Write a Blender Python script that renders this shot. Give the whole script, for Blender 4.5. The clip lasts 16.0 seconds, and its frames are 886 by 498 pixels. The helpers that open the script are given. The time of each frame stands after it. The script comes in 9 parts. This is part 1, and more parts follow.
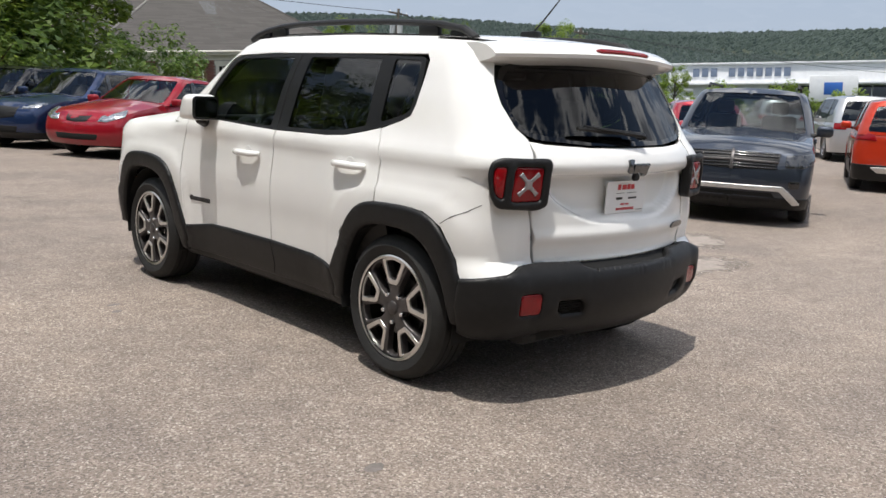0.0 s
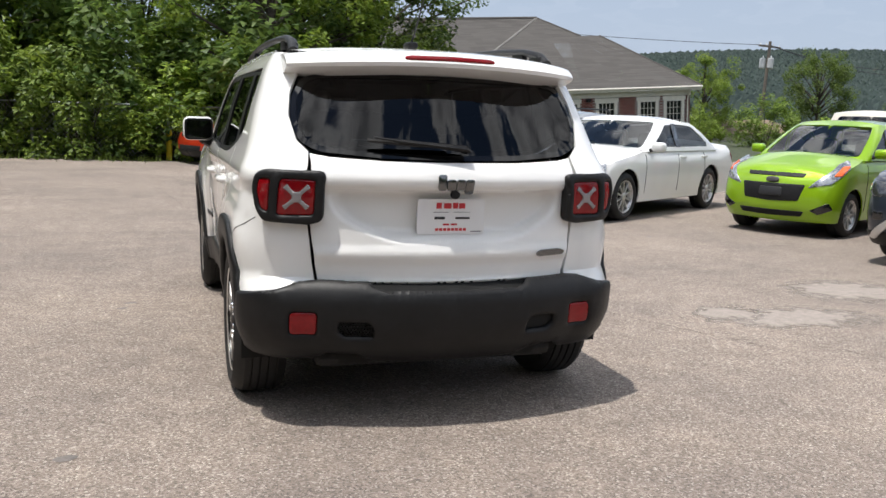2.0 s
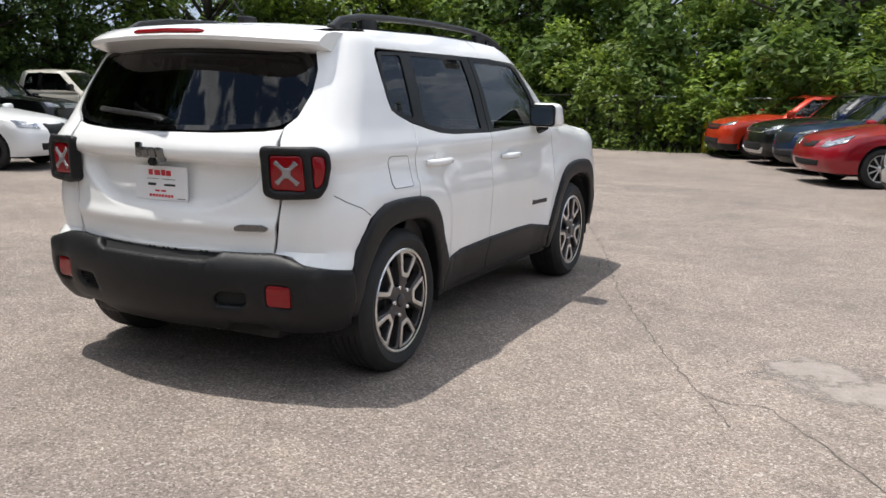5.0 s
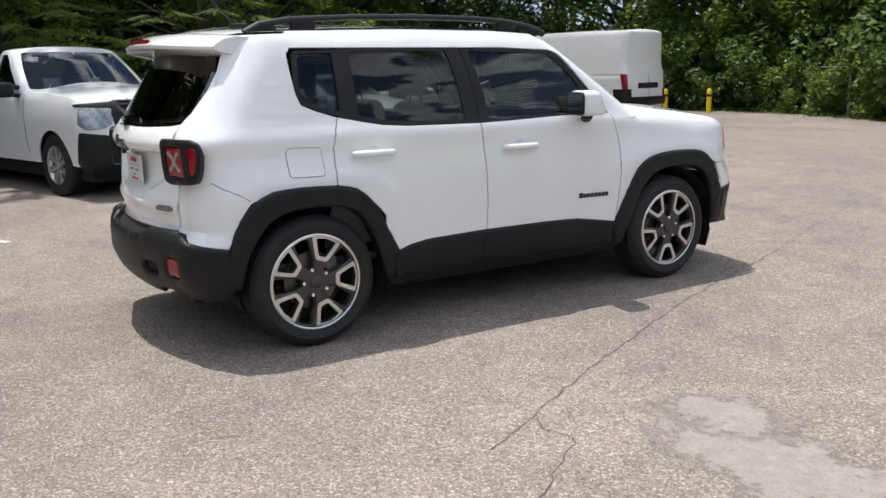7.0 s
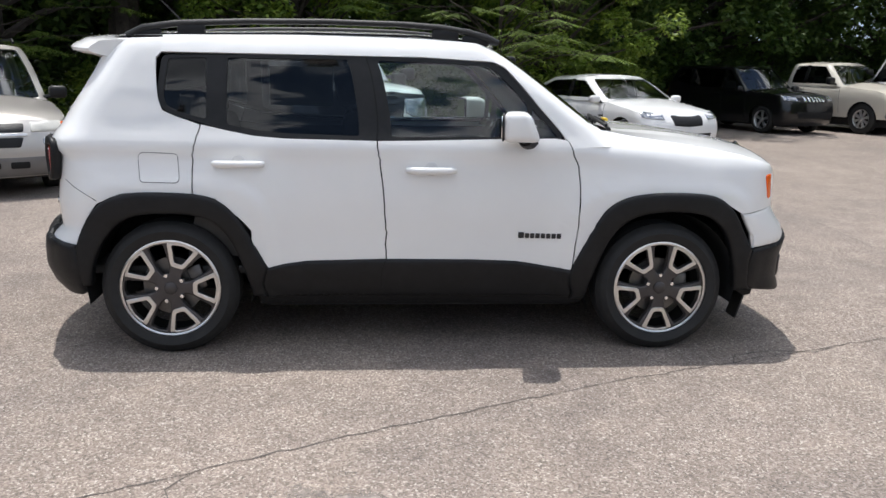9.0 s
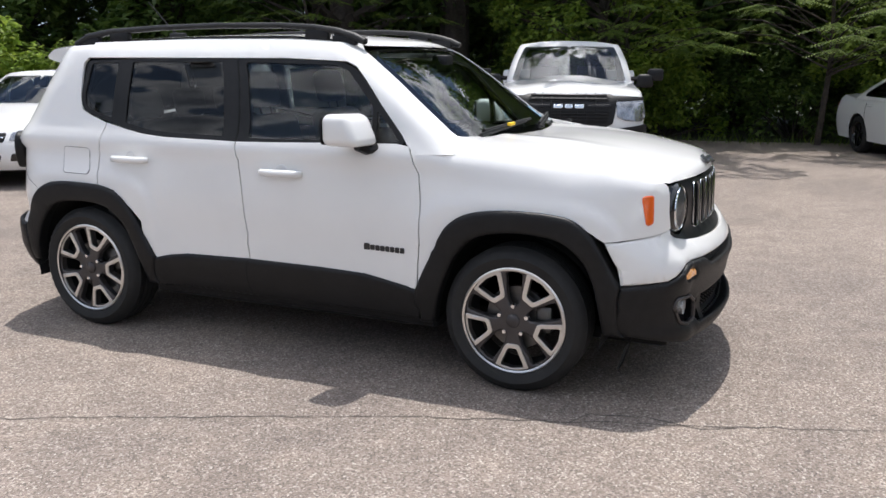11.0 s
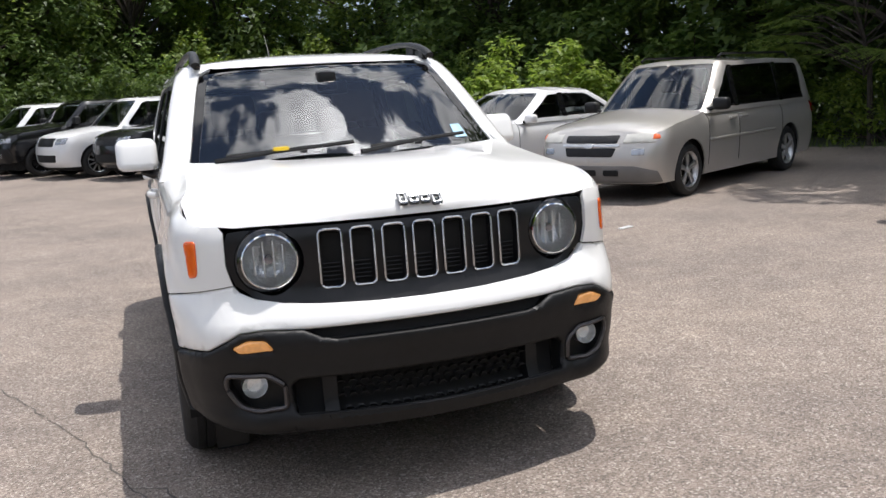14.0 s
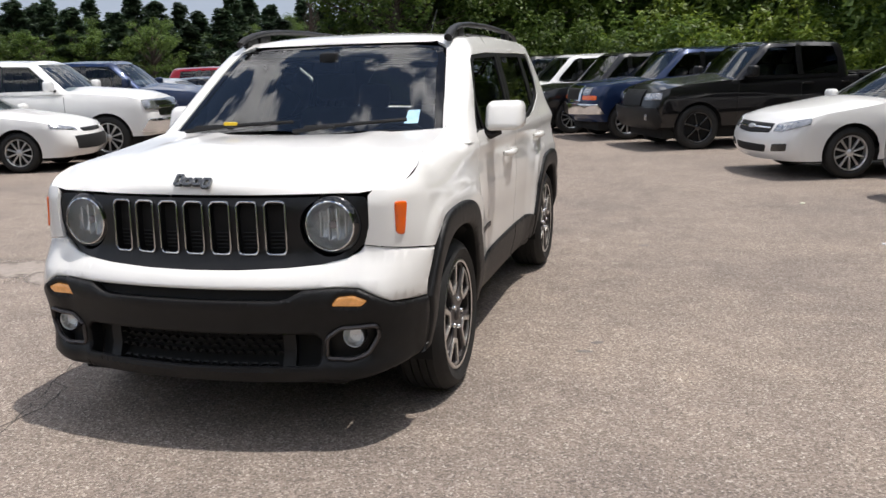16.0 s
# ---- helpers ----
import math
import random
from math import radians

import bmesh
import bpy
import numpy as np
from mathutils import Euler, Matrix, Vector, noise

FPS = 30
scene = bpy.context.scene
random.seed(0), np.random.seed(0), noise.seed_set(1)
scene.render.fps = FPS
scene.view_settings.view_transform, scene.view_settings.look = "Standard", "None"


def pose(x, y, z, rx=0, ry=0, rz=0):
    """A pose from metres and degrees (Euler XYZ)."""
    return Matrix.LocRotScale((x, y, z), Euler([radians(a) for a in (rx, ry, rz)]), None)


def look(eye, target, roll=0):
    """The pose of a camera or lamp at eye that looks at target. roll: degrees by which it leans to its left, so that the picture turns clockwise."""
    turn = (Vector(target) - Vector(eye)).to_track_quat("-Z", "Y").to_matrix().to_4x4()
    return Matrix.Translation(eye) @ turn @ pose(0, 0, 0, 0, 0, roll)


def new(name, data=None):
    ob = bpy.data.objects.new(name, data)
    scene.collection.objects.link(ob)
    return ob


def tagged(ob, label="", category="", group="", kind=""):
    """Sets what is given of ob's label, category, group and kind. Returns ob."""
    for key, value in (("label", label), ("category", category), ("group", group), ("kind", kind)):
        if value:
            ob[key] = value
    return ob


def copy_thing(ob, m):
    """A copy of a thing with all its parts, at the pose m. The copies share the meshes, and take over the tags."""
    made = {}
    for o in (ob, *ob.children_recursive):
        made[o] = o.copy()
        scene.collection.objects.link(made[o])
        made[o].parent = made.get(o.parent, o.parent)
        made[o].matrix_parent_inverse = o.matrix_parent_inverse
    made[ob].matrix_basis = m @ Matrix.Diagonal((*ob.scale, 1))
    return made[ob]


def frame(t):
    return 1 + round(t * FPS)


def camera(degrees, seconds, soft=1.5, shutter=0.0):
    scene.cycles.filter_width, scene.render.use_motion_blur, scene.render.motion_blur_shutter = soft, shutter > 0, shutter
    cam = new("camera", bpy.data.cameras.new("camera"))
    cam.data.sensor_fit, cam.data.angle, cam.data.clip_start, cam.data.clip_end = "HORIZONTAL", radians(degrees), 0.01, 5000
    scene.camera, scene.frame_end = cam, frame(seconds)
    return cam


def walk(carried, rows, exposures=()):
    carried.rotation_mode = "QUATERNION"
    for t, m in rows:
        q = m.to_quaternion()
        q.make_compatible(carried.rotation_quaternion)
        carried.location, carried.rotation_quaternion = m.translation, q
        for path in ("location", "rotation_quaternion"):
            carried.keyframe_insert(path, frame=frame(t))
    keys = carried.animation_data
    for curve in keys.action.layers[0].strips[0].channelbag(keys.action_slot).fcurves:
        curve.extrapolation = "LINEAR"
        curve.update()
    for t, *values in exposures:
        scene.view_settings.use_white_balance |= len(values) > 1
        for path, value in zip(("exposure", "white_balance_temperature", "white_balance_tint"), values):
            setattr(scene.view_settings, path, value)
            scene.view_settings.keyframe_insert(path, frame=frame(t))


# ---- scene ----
cam = camera(54.0, 16.0)
PATH = [
    (0, (-3.443, -4.34, 1.37), (-2.091, -2.911, 1.01), 2.8),
    (0.5, (-2.936, -4.774, 1.373), (-1.742, -3.21, 1.015), 2.0),
    (1, (-2.349, -5.039, 1.374), (-1.334, -3.349, 1.038), 2.4),
    (1.5, (-1.796, -5.294, 1.356), (-0.945, -3.512, 1.039), 2.8),
    (2, (-1.2, -5.459, 1.35), (-0.577, -3.584, 1.042), 2.0),
    (2.5, (-0.561, -5.596, 1.352), (-0.187, -3.652, 1.065), 0.8),
    (3, (0.088, -5.564, 1.34), (0.215, -3.59, 1.047), 1.6),
    (3.5, (0.771, -5.539, 1.347), (0.622, -3.569, 1.036), 2.2),
    (4, (1.477, -5.386, 1.335), (1.05, -3.46, 1.001), 1.2),
    (4.5, (2.178, -5.164, 1.333), (1.537, -3.302, 0.985), 0.7),
    (5, (2.837, -4.845, 1.337), (1.967, -3.08, 0.98), 1.0),
    (5.2, (3.046, -4.731, 1.387), (2.09, -3.016, 1.008), 0.9),
    (7.5, (5.193, -2.376, 1.412), (3.416, -1.549, 1.017), -0.1),
    (8, (5.314, -1.648, 1.436), (3.457, -1.024, 1.034), 1.4),
    (8.2, (5.335, -1.398, 1.46), (3.456, -0.843, 1.057), 1.7),
    (10.3, (4.915, 1.599, 1.533), (3.028, 1.089, 1.109), -0.1),
    (10.5, (4.827, 1.874, 1.542), (2.964, 1.28, 1.121), 0.1),
    (11, (4.522, 2.53, 1.52), (2.731, 1.748, 1.096), 0.2),
    (11.5, (4.136, 3.161, 1.507), (2.457, 2.161, 1.081), 1.0),
    (12, (3.589, 3.67, 1.478), (2.049, 2.464, 1.063), 1.4),
    (12.5, (2.985, 4.132, 1.476), (1.636, 2.71, 1.075), -0.3),
    (13, (2.33, 4.465, 1.467), (1.188, 2.871, 1.073), -1.6),
    (13.5, (1.65, 4.775, 1.456), (0.745, 3.034, 1.066), -3.7),
    (14, (0.939, 4.963, 1.425), (0.301, 3.102, 1.064), -3.4),
    (14.5, (0.23, 5.094, 1.415), (-0.101, 3.156, 1.05), -2.1),
    (15, (-0.474, 5.141, 1.414), (-0.517, 3.179, 1.029), -1.7),
    (15.5, (-1.19, 5.175, 1.441), (-0.947, 3.23, 1.039), -1.9),
    (16, (-1.856, 5.002, 1.458), (-1.323, 3.118, 1.047), -1.7),
]
walk(cam, [(t, look(eye, target, roll)) for t, eye, target, roll in PATH], [(0, 0.03, 6500, 10), (1, 0.12, 6480, 10), (2, 0.15, 6450, 10), (5, 0.16, 6380, 10), (8, 0.15, 6250, 10), (11, 0.18, 6280, 12), (13.5, 0.18, 6300, 12), (14.5, 0.08, 6480, 12), (16, -0.04, 6550, 12)])

# ---- world, sun, exposure ----
SUN = Vector((-0.257, -0.083, 0.963)).normalized()
world = bpy.data.worlds.new("sky")
world.use_nodes = True
scene.world = world
wt = world.node_tree
wt.nodes.clear()
sky = wt.nodes.new("ShaderNodeTexSky")
sky.sky_type, sky.sun_disc = "NISHITA", False
sky.sun_elevation = math.asin(SUN.z)
sky.sun_rotation = math.atan2(SUN.x, SUN.y)
sky.dust_density, sky.air_density, sky.ozone_density = 0.3, 1.0, 1.6
bg = wt.nodes.new("ShaderNodeBackground")
bg.inputs["Strength"].default_value = 0.108
wo = wt.nodes.new("ShaderNodeOutputWorld")
wt.links.new(bg.outputs[0], wo.inputs[0])
# broken cumulus: noise over the sky's direction, laid flat like a cloud deck
geo = wt.nodes.new("ShaderNodeTexCoord")
sep = wt.nodes.new("ShaderNodeSeparateXYZ")
wt.links.new(geo.outputs["Generated"], sep.inputs[0])


def wmath(op, a, b):
    n = wt.nodes.new("ShaderNodeMath")
    n.operation = op
    for i, v in enumerate((a, b)):
        if isinstance(v, (int, float)):
            n.inputs[i].default_value = v
        else:
            wt.links.new(v, n.inputs[i])
    return n.outputs[0]


high = wmath("ADD", wmath("MAXIMUM", sep.outputs["Z"], 0.0), 0.18)
flat = wt.nodes.new("ShaderNodeCombineXYZ")
wt.links.new(wmath("ADD", wmath("DIVIDE", sep.outputs["X"], high), 1.37), flat.inputs[0])
wt.links.new(wmath("ADD", wmath("DIVIDE", sep.outputs["Y"], high), 0.62), flat.inputs[1])
deck = wt.nodes.new("ShaderNodeTexNoise")
deck.inputs["Scale"].default_value, deck.inputs["Detail"].default_value, deck.inputs["Roughness"].default_value = 4.2, 7, 0.55
wt.links.new(flat.outputs[0], deck.inputs["Vector"])
cover = wt.nodes.new("ShaderNodeValToRGB")
cover.color_ramp.elements[0].position, cover.color_ramp.elements[1].position = 0.495, 0.535
wt.links.new(deck.outputs["Fac"], cover.inputs[0])
cloud = wt.nodes.new("ShaderNodeMixRGB")
# bright at their rims, greyer where thick
body = wt.nodes.new("ShaderNodeValToRGB")
body.color_ramp.elements[0].position, body.color_ramp.elements[1].position = 0.52, 0.68
body.color_ramp.elements[0].color, body.color_ramp.elements[1].color = (1, 1, 1, 1), (0.24, 0.245, 0.26, 1)
wt.links.new(deck.outputs["Fac"], body.inputs[0])
tone = wt.nodes.new("ShaderNodeVectorMath")
tone.operation = "SCALE"
toward = wt.nodes.new("ShaderNodeVectorMath")
toward.operation = "DOT_PRODUCT"
toward.inputs[1].default_value = SUN
wt.links.new(geo.outputs["Generated"], toward.inputs[0])
near_sun = wmath("POWER", wmath("MAXIMUM", toward.outputs["Value"], 0.0), 40.0)
wt.links.new(wmath("ADD", wmath("MULTIPLY", near_sun, 90.0), 20.5), tone.inputs["Scale"])
wt.links.new(body.outputs[0], tone.inputs[0])
wt.links.new(tone.outputs[0], cloud.inputs[2])
# far clouds fade into the haze
rise = wmath("MINIMUM", wmath("MAXIMUM", wmath("MULTIPLY", wmath("SUBTRACT", sep.outputs["Z"], 0.10), 3.2), 0.06), 0.9)
wt.links.new(wmath("MULTIPLY", cover.outputs[0], rise), cloud.inputs[0])
wt.links.new(sky.outputs[0], cloud.inputs[1])
# summer haze pales everything towards the horizon
haze = wt.nodes.new("ShaderNodeMixRGB")
haze.inputs[2].default_value = (4.1, 4.75, 5.9, 1)
wt.links.new(wmath("MULTIPLY", wmath("POWER", 2.718, wmath("MULTIPLY", wmath("MULTIPLY", sep.outputs["Z"], sep.outputs["Z"]), -8.0)), 0.93), haze.inputs[0])
wt.links.new(cloud.outputs[0], haze.inputs[1])
wt.links.new(haze.outputs[0], bg.inputs[0])

sun = new("sun", bpy.data.lights.new("sun", "SUN"))
sun.data.energy, sun.data.angle, sun.data.color = 3.85, radians(0.55), (1.0, 0.955, 0.89)
sun.matrix_world = look(SUN * 60, (0, 0, 0))

# ---- mesh tools ----
from mathutils.geometry import delaunay_2d_cdt


def part(name, data, material, parent=None, label="", smooth=True):
    """Links vertices and faces, or a bmesh, as one mesh object under parent."""
    me = bpy.data.meshes.new(name)
    if isinstance(data, bmesh.types.BMesh):
        data.to_mesh(me)
        data.free()
    else:
        me.from_pydata([tuple(map(float, v)) for v in data[0]], [], [tuple(map(int, f)) for f in data[1]])
        me.update()
    me.materials.append(material)
    if smooth:
        me.polygons.foreach_set("use_smooth", [True] * len(me.polygons))
        me.set_sharp_from_angle(angle=radians(38))
    ob = new(name, me)
    ob.parent = parent
    return tagged(ob, label) if label else ob


def root(name, m, label, category, group=""):
    ob = new(name)
    ob.empty_display_size = 0.2
    ob.matrix_world = m
    return tagged(ob, label, category, group)


def mirrored(data):
    return [(-v[0], v[1], v[2]) for v in data[0]], [tuple(reversed(f)) for f in data[1]]


def moved(data, m):
    return [tuple(m @ Vector(v)) for v in data[0]], data[1]


def joined(*many):
    vs, fs = [], []
    for v, f in many:
        n = len(vs)
        vs += [tuple(p) for p in v]
        fs += [tuple(i + n for i in face) for face in f]
    return vs, fs


def curve(pairs, sm=0.03):
    """A smooth function through a table of pairs."""
    xs, ys = np.array(pairs, float).T
    grid = np.linspace(xs[0] - 0.3, xs[-1] + 0.3, 900)
    vals = np.interp(grid, xs, ys)
    k = max(1, int(sm / (grid[1] - grid[0])))
    pad = np.concatenate([np.full(k, vals[0]), vals, np.full(k, vals[-1])])
    ker = np.hanning(2 * k + 3)[1:-1]
    vals = np.convolve(pad, ker / ker.sum(), "valid")[: len(grid)]
    return lambda q: np.interp(q, grid, vals)


def rnd(pts, r, n=5):
    """A closed polygon with its corners rounded by r, or by each corner's own third number."""
    out = []
    for i, p in enumerate(pts):
        rr = p[2] if len(p) > 2 else r
        a, b, c = (Vector(pts[j % len(pts)][:2]) for j in (i - 1, i, i + 1))
        la, lc = (a - b).length, (c - b).length
        if rr <= 0 or la < 1e-6 or lc < 1e-6:
            out.append(tuple(b))
            continue
        p0, p1 = b + (a - b) * min(rr / la, 0.48), b + (c - b) * min(rr / lc, 0.48)
        for k in range(n + 1):
            t = k / n
            out.append(tuple(p0 * (1 - t) ** 2 + b * 2 * t * (1 - t) + p1 * t * t))
    return out


def inside(pts, poly):
    x, y = pts[:, 0], pts[:, 1]
    res = np.zeros(len(pts), bool)
    p = np.asarray(poly, float)
    q = np.roll(p, -1, 0)
    for (x0, y0), (x1, y1) in zip(p, q):
        if y0 != y1:
            res ^= ((y0 > y) != (y1 > y)) & (x < (x1 - x0) * (y - y0) / (y1 - y0) + x0)
    return res


def dense(poly, step):
    out = []
    for i, p in enumerate(poly):
        q = poly[(i + 1) % len(poly)]
        n = max(1, math.ceil(math.dist(p, q) / step))
        out += [(p[0] + (q[0] - p[0]) * k / n, p[1] + (q[1] - p[1]) * k / n) for k in range(n)]
    return out


def edge_distance(pts, loop):
    p = np.asarray(loop, float)
    q = np.roll(p, -1, 0)
    d = np.full(len(pts), 1e9)
    for a, b in zip(p, q):
        ab = b - a
        t = np.clip(((pts - a) @ ab) / max(ab @ ab, 1e-12), 0, 1)
        d = np.minimum(d, np.hypot(*(pts - a - t[:, None] * ab).T))
    return d


def panel(surf, poly, off=0.0, thick=0.015, step=0.05, holes=(), pill=0.0):
    """A sheet of the given outline (and holes) on a surface, off above it, thick deep. pill: how far its edge is rounded over."""
    loops = [dense(poly, step)] + [dense(h, step) for h in holes]
    pts, edges = [], []
    for lp in loops:
        n = len(pts)
        pts += lp
        edges += [(n + i, n + (i + 1) % len(lp)) for i in range(len(lp))]
    nb = len(pts)
    a = np.array(loops[0])
    lo, hi = a.min(0), a.max(0)
    gx, gy = np.meshgrid(np.arange(lo[0] + step / 2, hi[0], step), np.arange(lo[1] + step / 2, hi[1], step))
    g = np.c_[gx.ravel(), gy.ravel()]
    if pill:
        rings = []
        for lp in loops:
            b = np.array(lp)
            t = np.roll(b, -1, 0) - np.roll(b, 1, 0)
            nrm = np.c_[-t[:, 1], t[:, 0]] / np.maximum(np.hypot(*t.T), 1e-9)[:, None]
            for sgn in (1, -1):
                for k in (0.15, 0.45, 1.0):
                    rings.append(b + nrm * pill * k * sgn)
        g = np.r_[g, np.concatenate(rings)]
    if len(g):
        ok = inside(g, loops[0])
        for h in loops[1:]:
            ok &= ~inside(g, h)
        g = g[ok]
    if len(g):
        d = np.min([edge_distance(g, lp) for lp in loops], 0)
        g = g[d > (0.12 * pill if pill else 0.3 * step)]
    allp = np.r_[np.array(pts), g] if len(g) else np.array(pts)
    vs, _, fs, orig, _, _ = delaunay_2d_cdt([Vector(p) for p in allp.tolist()], edges, [], 0, 1e-7)
    v2 = np.array([tuple(v) for v in vs])
    tri = np.array([f for f in fs if len(f) == 3])
    c = v2[tri].mean(1)
    ok = inside(c, loops[0])
    for h in loops[1:]:
        ok &= ~inside(c, h)
    tri = tri[ok]
    o = np.full(len(v2), off)
    if pill:
        d = np.min([edge_distance(v2, lp) for lp in loops], 0)
        q = 1 - np.clip(d / pill, 0, 1)
        o = off - min(pill, abs(off) + thick) * (1 - np.sqrt(np.maximum(0, 1 - q * q))) * 0.8
    top, nrm = surf.at(v2[:, 0], v2[:, 1])
    front = top + nrm * o[:, None]
    fn = np.cross(front[tri[:, 1]] - front[tri[:, 0]], front[tri[:, 2]] - front[tri[:, 0]])
    flip = (fn * nrm[tri[:, 0]]).sum(1) < 0
    tri[flip] = tri[flip][:, ::-1]
    verts, faces = front.tolist(), [tuple(t) for t in tri.tolist()]
    if thick:
        count = {}
        for t in faces:
            for i in range(3):
                e = (t[i], t[(i + 1) % 3])
                count[e] = 1
        rim = [e for e in count if (e[1], e[0]) not in count]
        back = top + nrm * (off - thick)
        ids = {}
        for e in rim:
            for i in e:
                if i not in ids:
                    ids[i] = len(verts)
                    verts.append(front[i].tolist())
                    verts.append(back[i].tolist())
            a0, b0 = ids[e[0]], ids[e[1]]
            faces.append((b0, a0, a0 + 1, b0 + 1))
    return verts, faces


class Wrap:
    """A car's skin: a rounded plan outline whose width, nose and tail vary with height. s runs along the outline from the middle of the
    tail (0) over the right side to the middle of the nose (s5); below 0 and past s5 it goes on round the left side."""

    def __init__(self, wid, nose, tail, rf, rr, bf, br, top=None, rt=0.07, z0=0.75, relief=None):
        self.relief = relief
        self.wid, self.nose, self.tail, self.rf, self.rr, self.bf, self.br, self.top, self.rt = wid, nose, tail, rf, rr, bf, br, top, rt
        w, f, r = wid(z0), nose(z0), tail(z0)
        self.s1 = w - rr
        self.s2 = self.s1 + rr * math.pi / 2
        self.s3 = self.s2 + (f - self.bow(bf, w, rf) - rf) - (r + self.bow(br, w, rr) + rr)
        self.s4 = self.s3 + rf * math.pi / 2
        self.s5 = self.s4 + w - rf

    @staticmethod
    def bow(b, w, r):
        return b * ((w - r) / w) ** 2

    def raw(self, s, z):
        s, z = np.asarray(s, float), np.asarray(z, float)
        sg = np.where((s < 0) | (s > self.s5), -1.0, 1.0)
        s = np.where(s < 0, -s, np.where(s > self.s5, 2 * self.s5 - s, s))
        w, f, r = self.wid(z), self.nose(z), self.tail(z)
        rf, rr = self.rf, self.rr
        ber, bef = self.bow(self.br, w, rr), self.bow(self.bf, w, rf)
        y0, y1 = r + ber + rr, f - bef - rf
        xr = s / self.s1 * (w - rr)
        ta = np.clip((s - self.s1) / (self.s2 - self.s1), 0, 1) * math.pi / 2
        tb = np.clip((s - self.s3) / (self.s4 - self.s3), 0, 1) * math.pi / 2
        xf = (self.s5 - s) / (self.s5 - self.s4) * (w - rf)
        ys = y0 + (s - self.s2) / (self.s3 - self.s2) * (y1 - y0)
        sel = [s < self.s1, s < self.s2, s <= self.s3, s <= self.s4]
        x = np.select(sel, [xr, w - rr + rr * np.sin(ta), w, w - rf + rf * np.cos(tb)], xf)
        y = np.select(sel, [r + self.br * (xr / w) ** 2, y0 - rr * np.cos(ta), ys, y1 + rf * np.sin(tb)], f - self.bf * (xf / w) ** 2)
        nx = np.select(sel, [2 * self.br * xr / w**2, np.sin(ta), 1.0 + 0 * s, np.cos(tb)], 2 * self.bf * xf / w**2)
        ny = np.select(sel, [-1.0 + 0 * s, -np.cos(ta), 0 * s, np.sin(tb)], 1.0 + 0 * s)
        if self.relief is not None:
            nn = np.hypot(nx, ny)
            x = x + self.relief(y, z) * (nx / nn) ** 2
        if self.top is not None:
            zt = self.top(y)
            rt = self.rt(y) if callable(self.rt) else self.rt
            q = np.clip((z - (zt - rt)) / rt, 0, 0.998)
            d = rt * (1 - np.sqrt(1 - q * q))
            nn = np.hypot(nx, ny)
            x, y = x - nx / nn * d, y - ny / nn * d
        return np.stack([x * sg, y, z + 0 * s], -1)

    def at(self, s, z):
        h = 2e-3
        p = self.raw(s, z)
        ds = self.raw(s + h, z) - self.raw(s - h, z)
        dz = self.raw(s, z + h) - self.raw(s, z - h)
        n = np.cross(ds, dz)
        n /= np.maximum(np.linalg.norm(n, axis=-1, keepdims=True), 1e-9)
        return p, n

    def side(self, y, z):
        w, f, r = self.wid(z), self.nose(z), self.tail(z)
        y0, y1 = r + self.bow(self.br, w, self.rr) + self.rr, f - self.bow(self.bf, w, self.rf) - self.rf
        if y < y0:
            a = 1 - math.asin(min(1, (y0 - y) / self.rr)) / (math.pi / 2)
            return self.s1 + a * (self.s2 - self.s1), z
        if y > y1:
            a = math.asin(min(1, (y - y1) / self.rf)) / (math.pi / 2)
            return self.s3 + a * (self.s4 - self.s3), z
        return self.s2 + (y - y0) / (y1 - y0) * (self.s3 - self.s2), z

    def rear(self, x, z):
        w, a = self.wid(z), abs(x)
        if a <= w - self.rr:
            s = a / (w - self.rr) * self.s1
        else:
            s = self.s1 + math.asin(min(1, (a - w + self.rr) / self.rr)) / (math.pi / 2) * (self.s2 - self.s1)
        return (s if x >= 0 else -s), z

    def front(self, x, z):
        w, a = self.wid(z), abs(x)
        if a <= w - self.rf:
            s = self.s5 - a / (w - self.rf) * (self.s5 - self.s4)
        else:
            s = self.s4 - math.asin(min(1, (a - w + self.rf) / self.rf)) / (math.pi / 2) * (self.s4 - self.s3)
        return (s if x >= 0 else 2 * self.s5 - s), z


def pts_on(kind, pairs):
    return [(*kind(*p[:2]), *p[2:]) for p in pairs]


def eased(pts, times=2):
    """An open line with its corners cut, again and again."""
    for _ in range(times):
        out = [pts[0]]
        for (x0, y0), (x1, y1) in zip(pts, pts[1:]):
            out += [(0.75 * x0 + 0.25 * x1, 0.75 * y0 + 0.25 * y1), (0.25 * x0 + 0.75 * x1, 0.25 * y0 + 0.75 * y1)]
        pts = out + [pts[-1]]
    return pts


def both(pairs):
    """An outline given for the right half, from the middle down or up, completed on the left."""
    return list(pairs) + [(-p[0], *p[1:]) for p in reversed(pairs) if abs(p[0]) > 1e-6]


class Plane:
    """A flat surface: origin and two axes."""

    def __init__(self, o, a, b):
        self.o, self.a, self.b = np.array(o, float), np.array(a, float), np.array(b, float)
        self.n = np.cross(self.a, self.b)
        self.n /= np.linalg.norm(self.n)

    def at(self, s, z):
        p = self.o + np.asarray(s)[:, None] * self.a + np.asarray(z)[:, None] * self.b
        return p, np.tile(self.n, (len(p), 1))


def slab(o, a, b, poly, thick, holes=(), pill=0.0, step=0.1):
    return panel(Plane(o, a, b), poly, 0, thick, step, holes, pill)


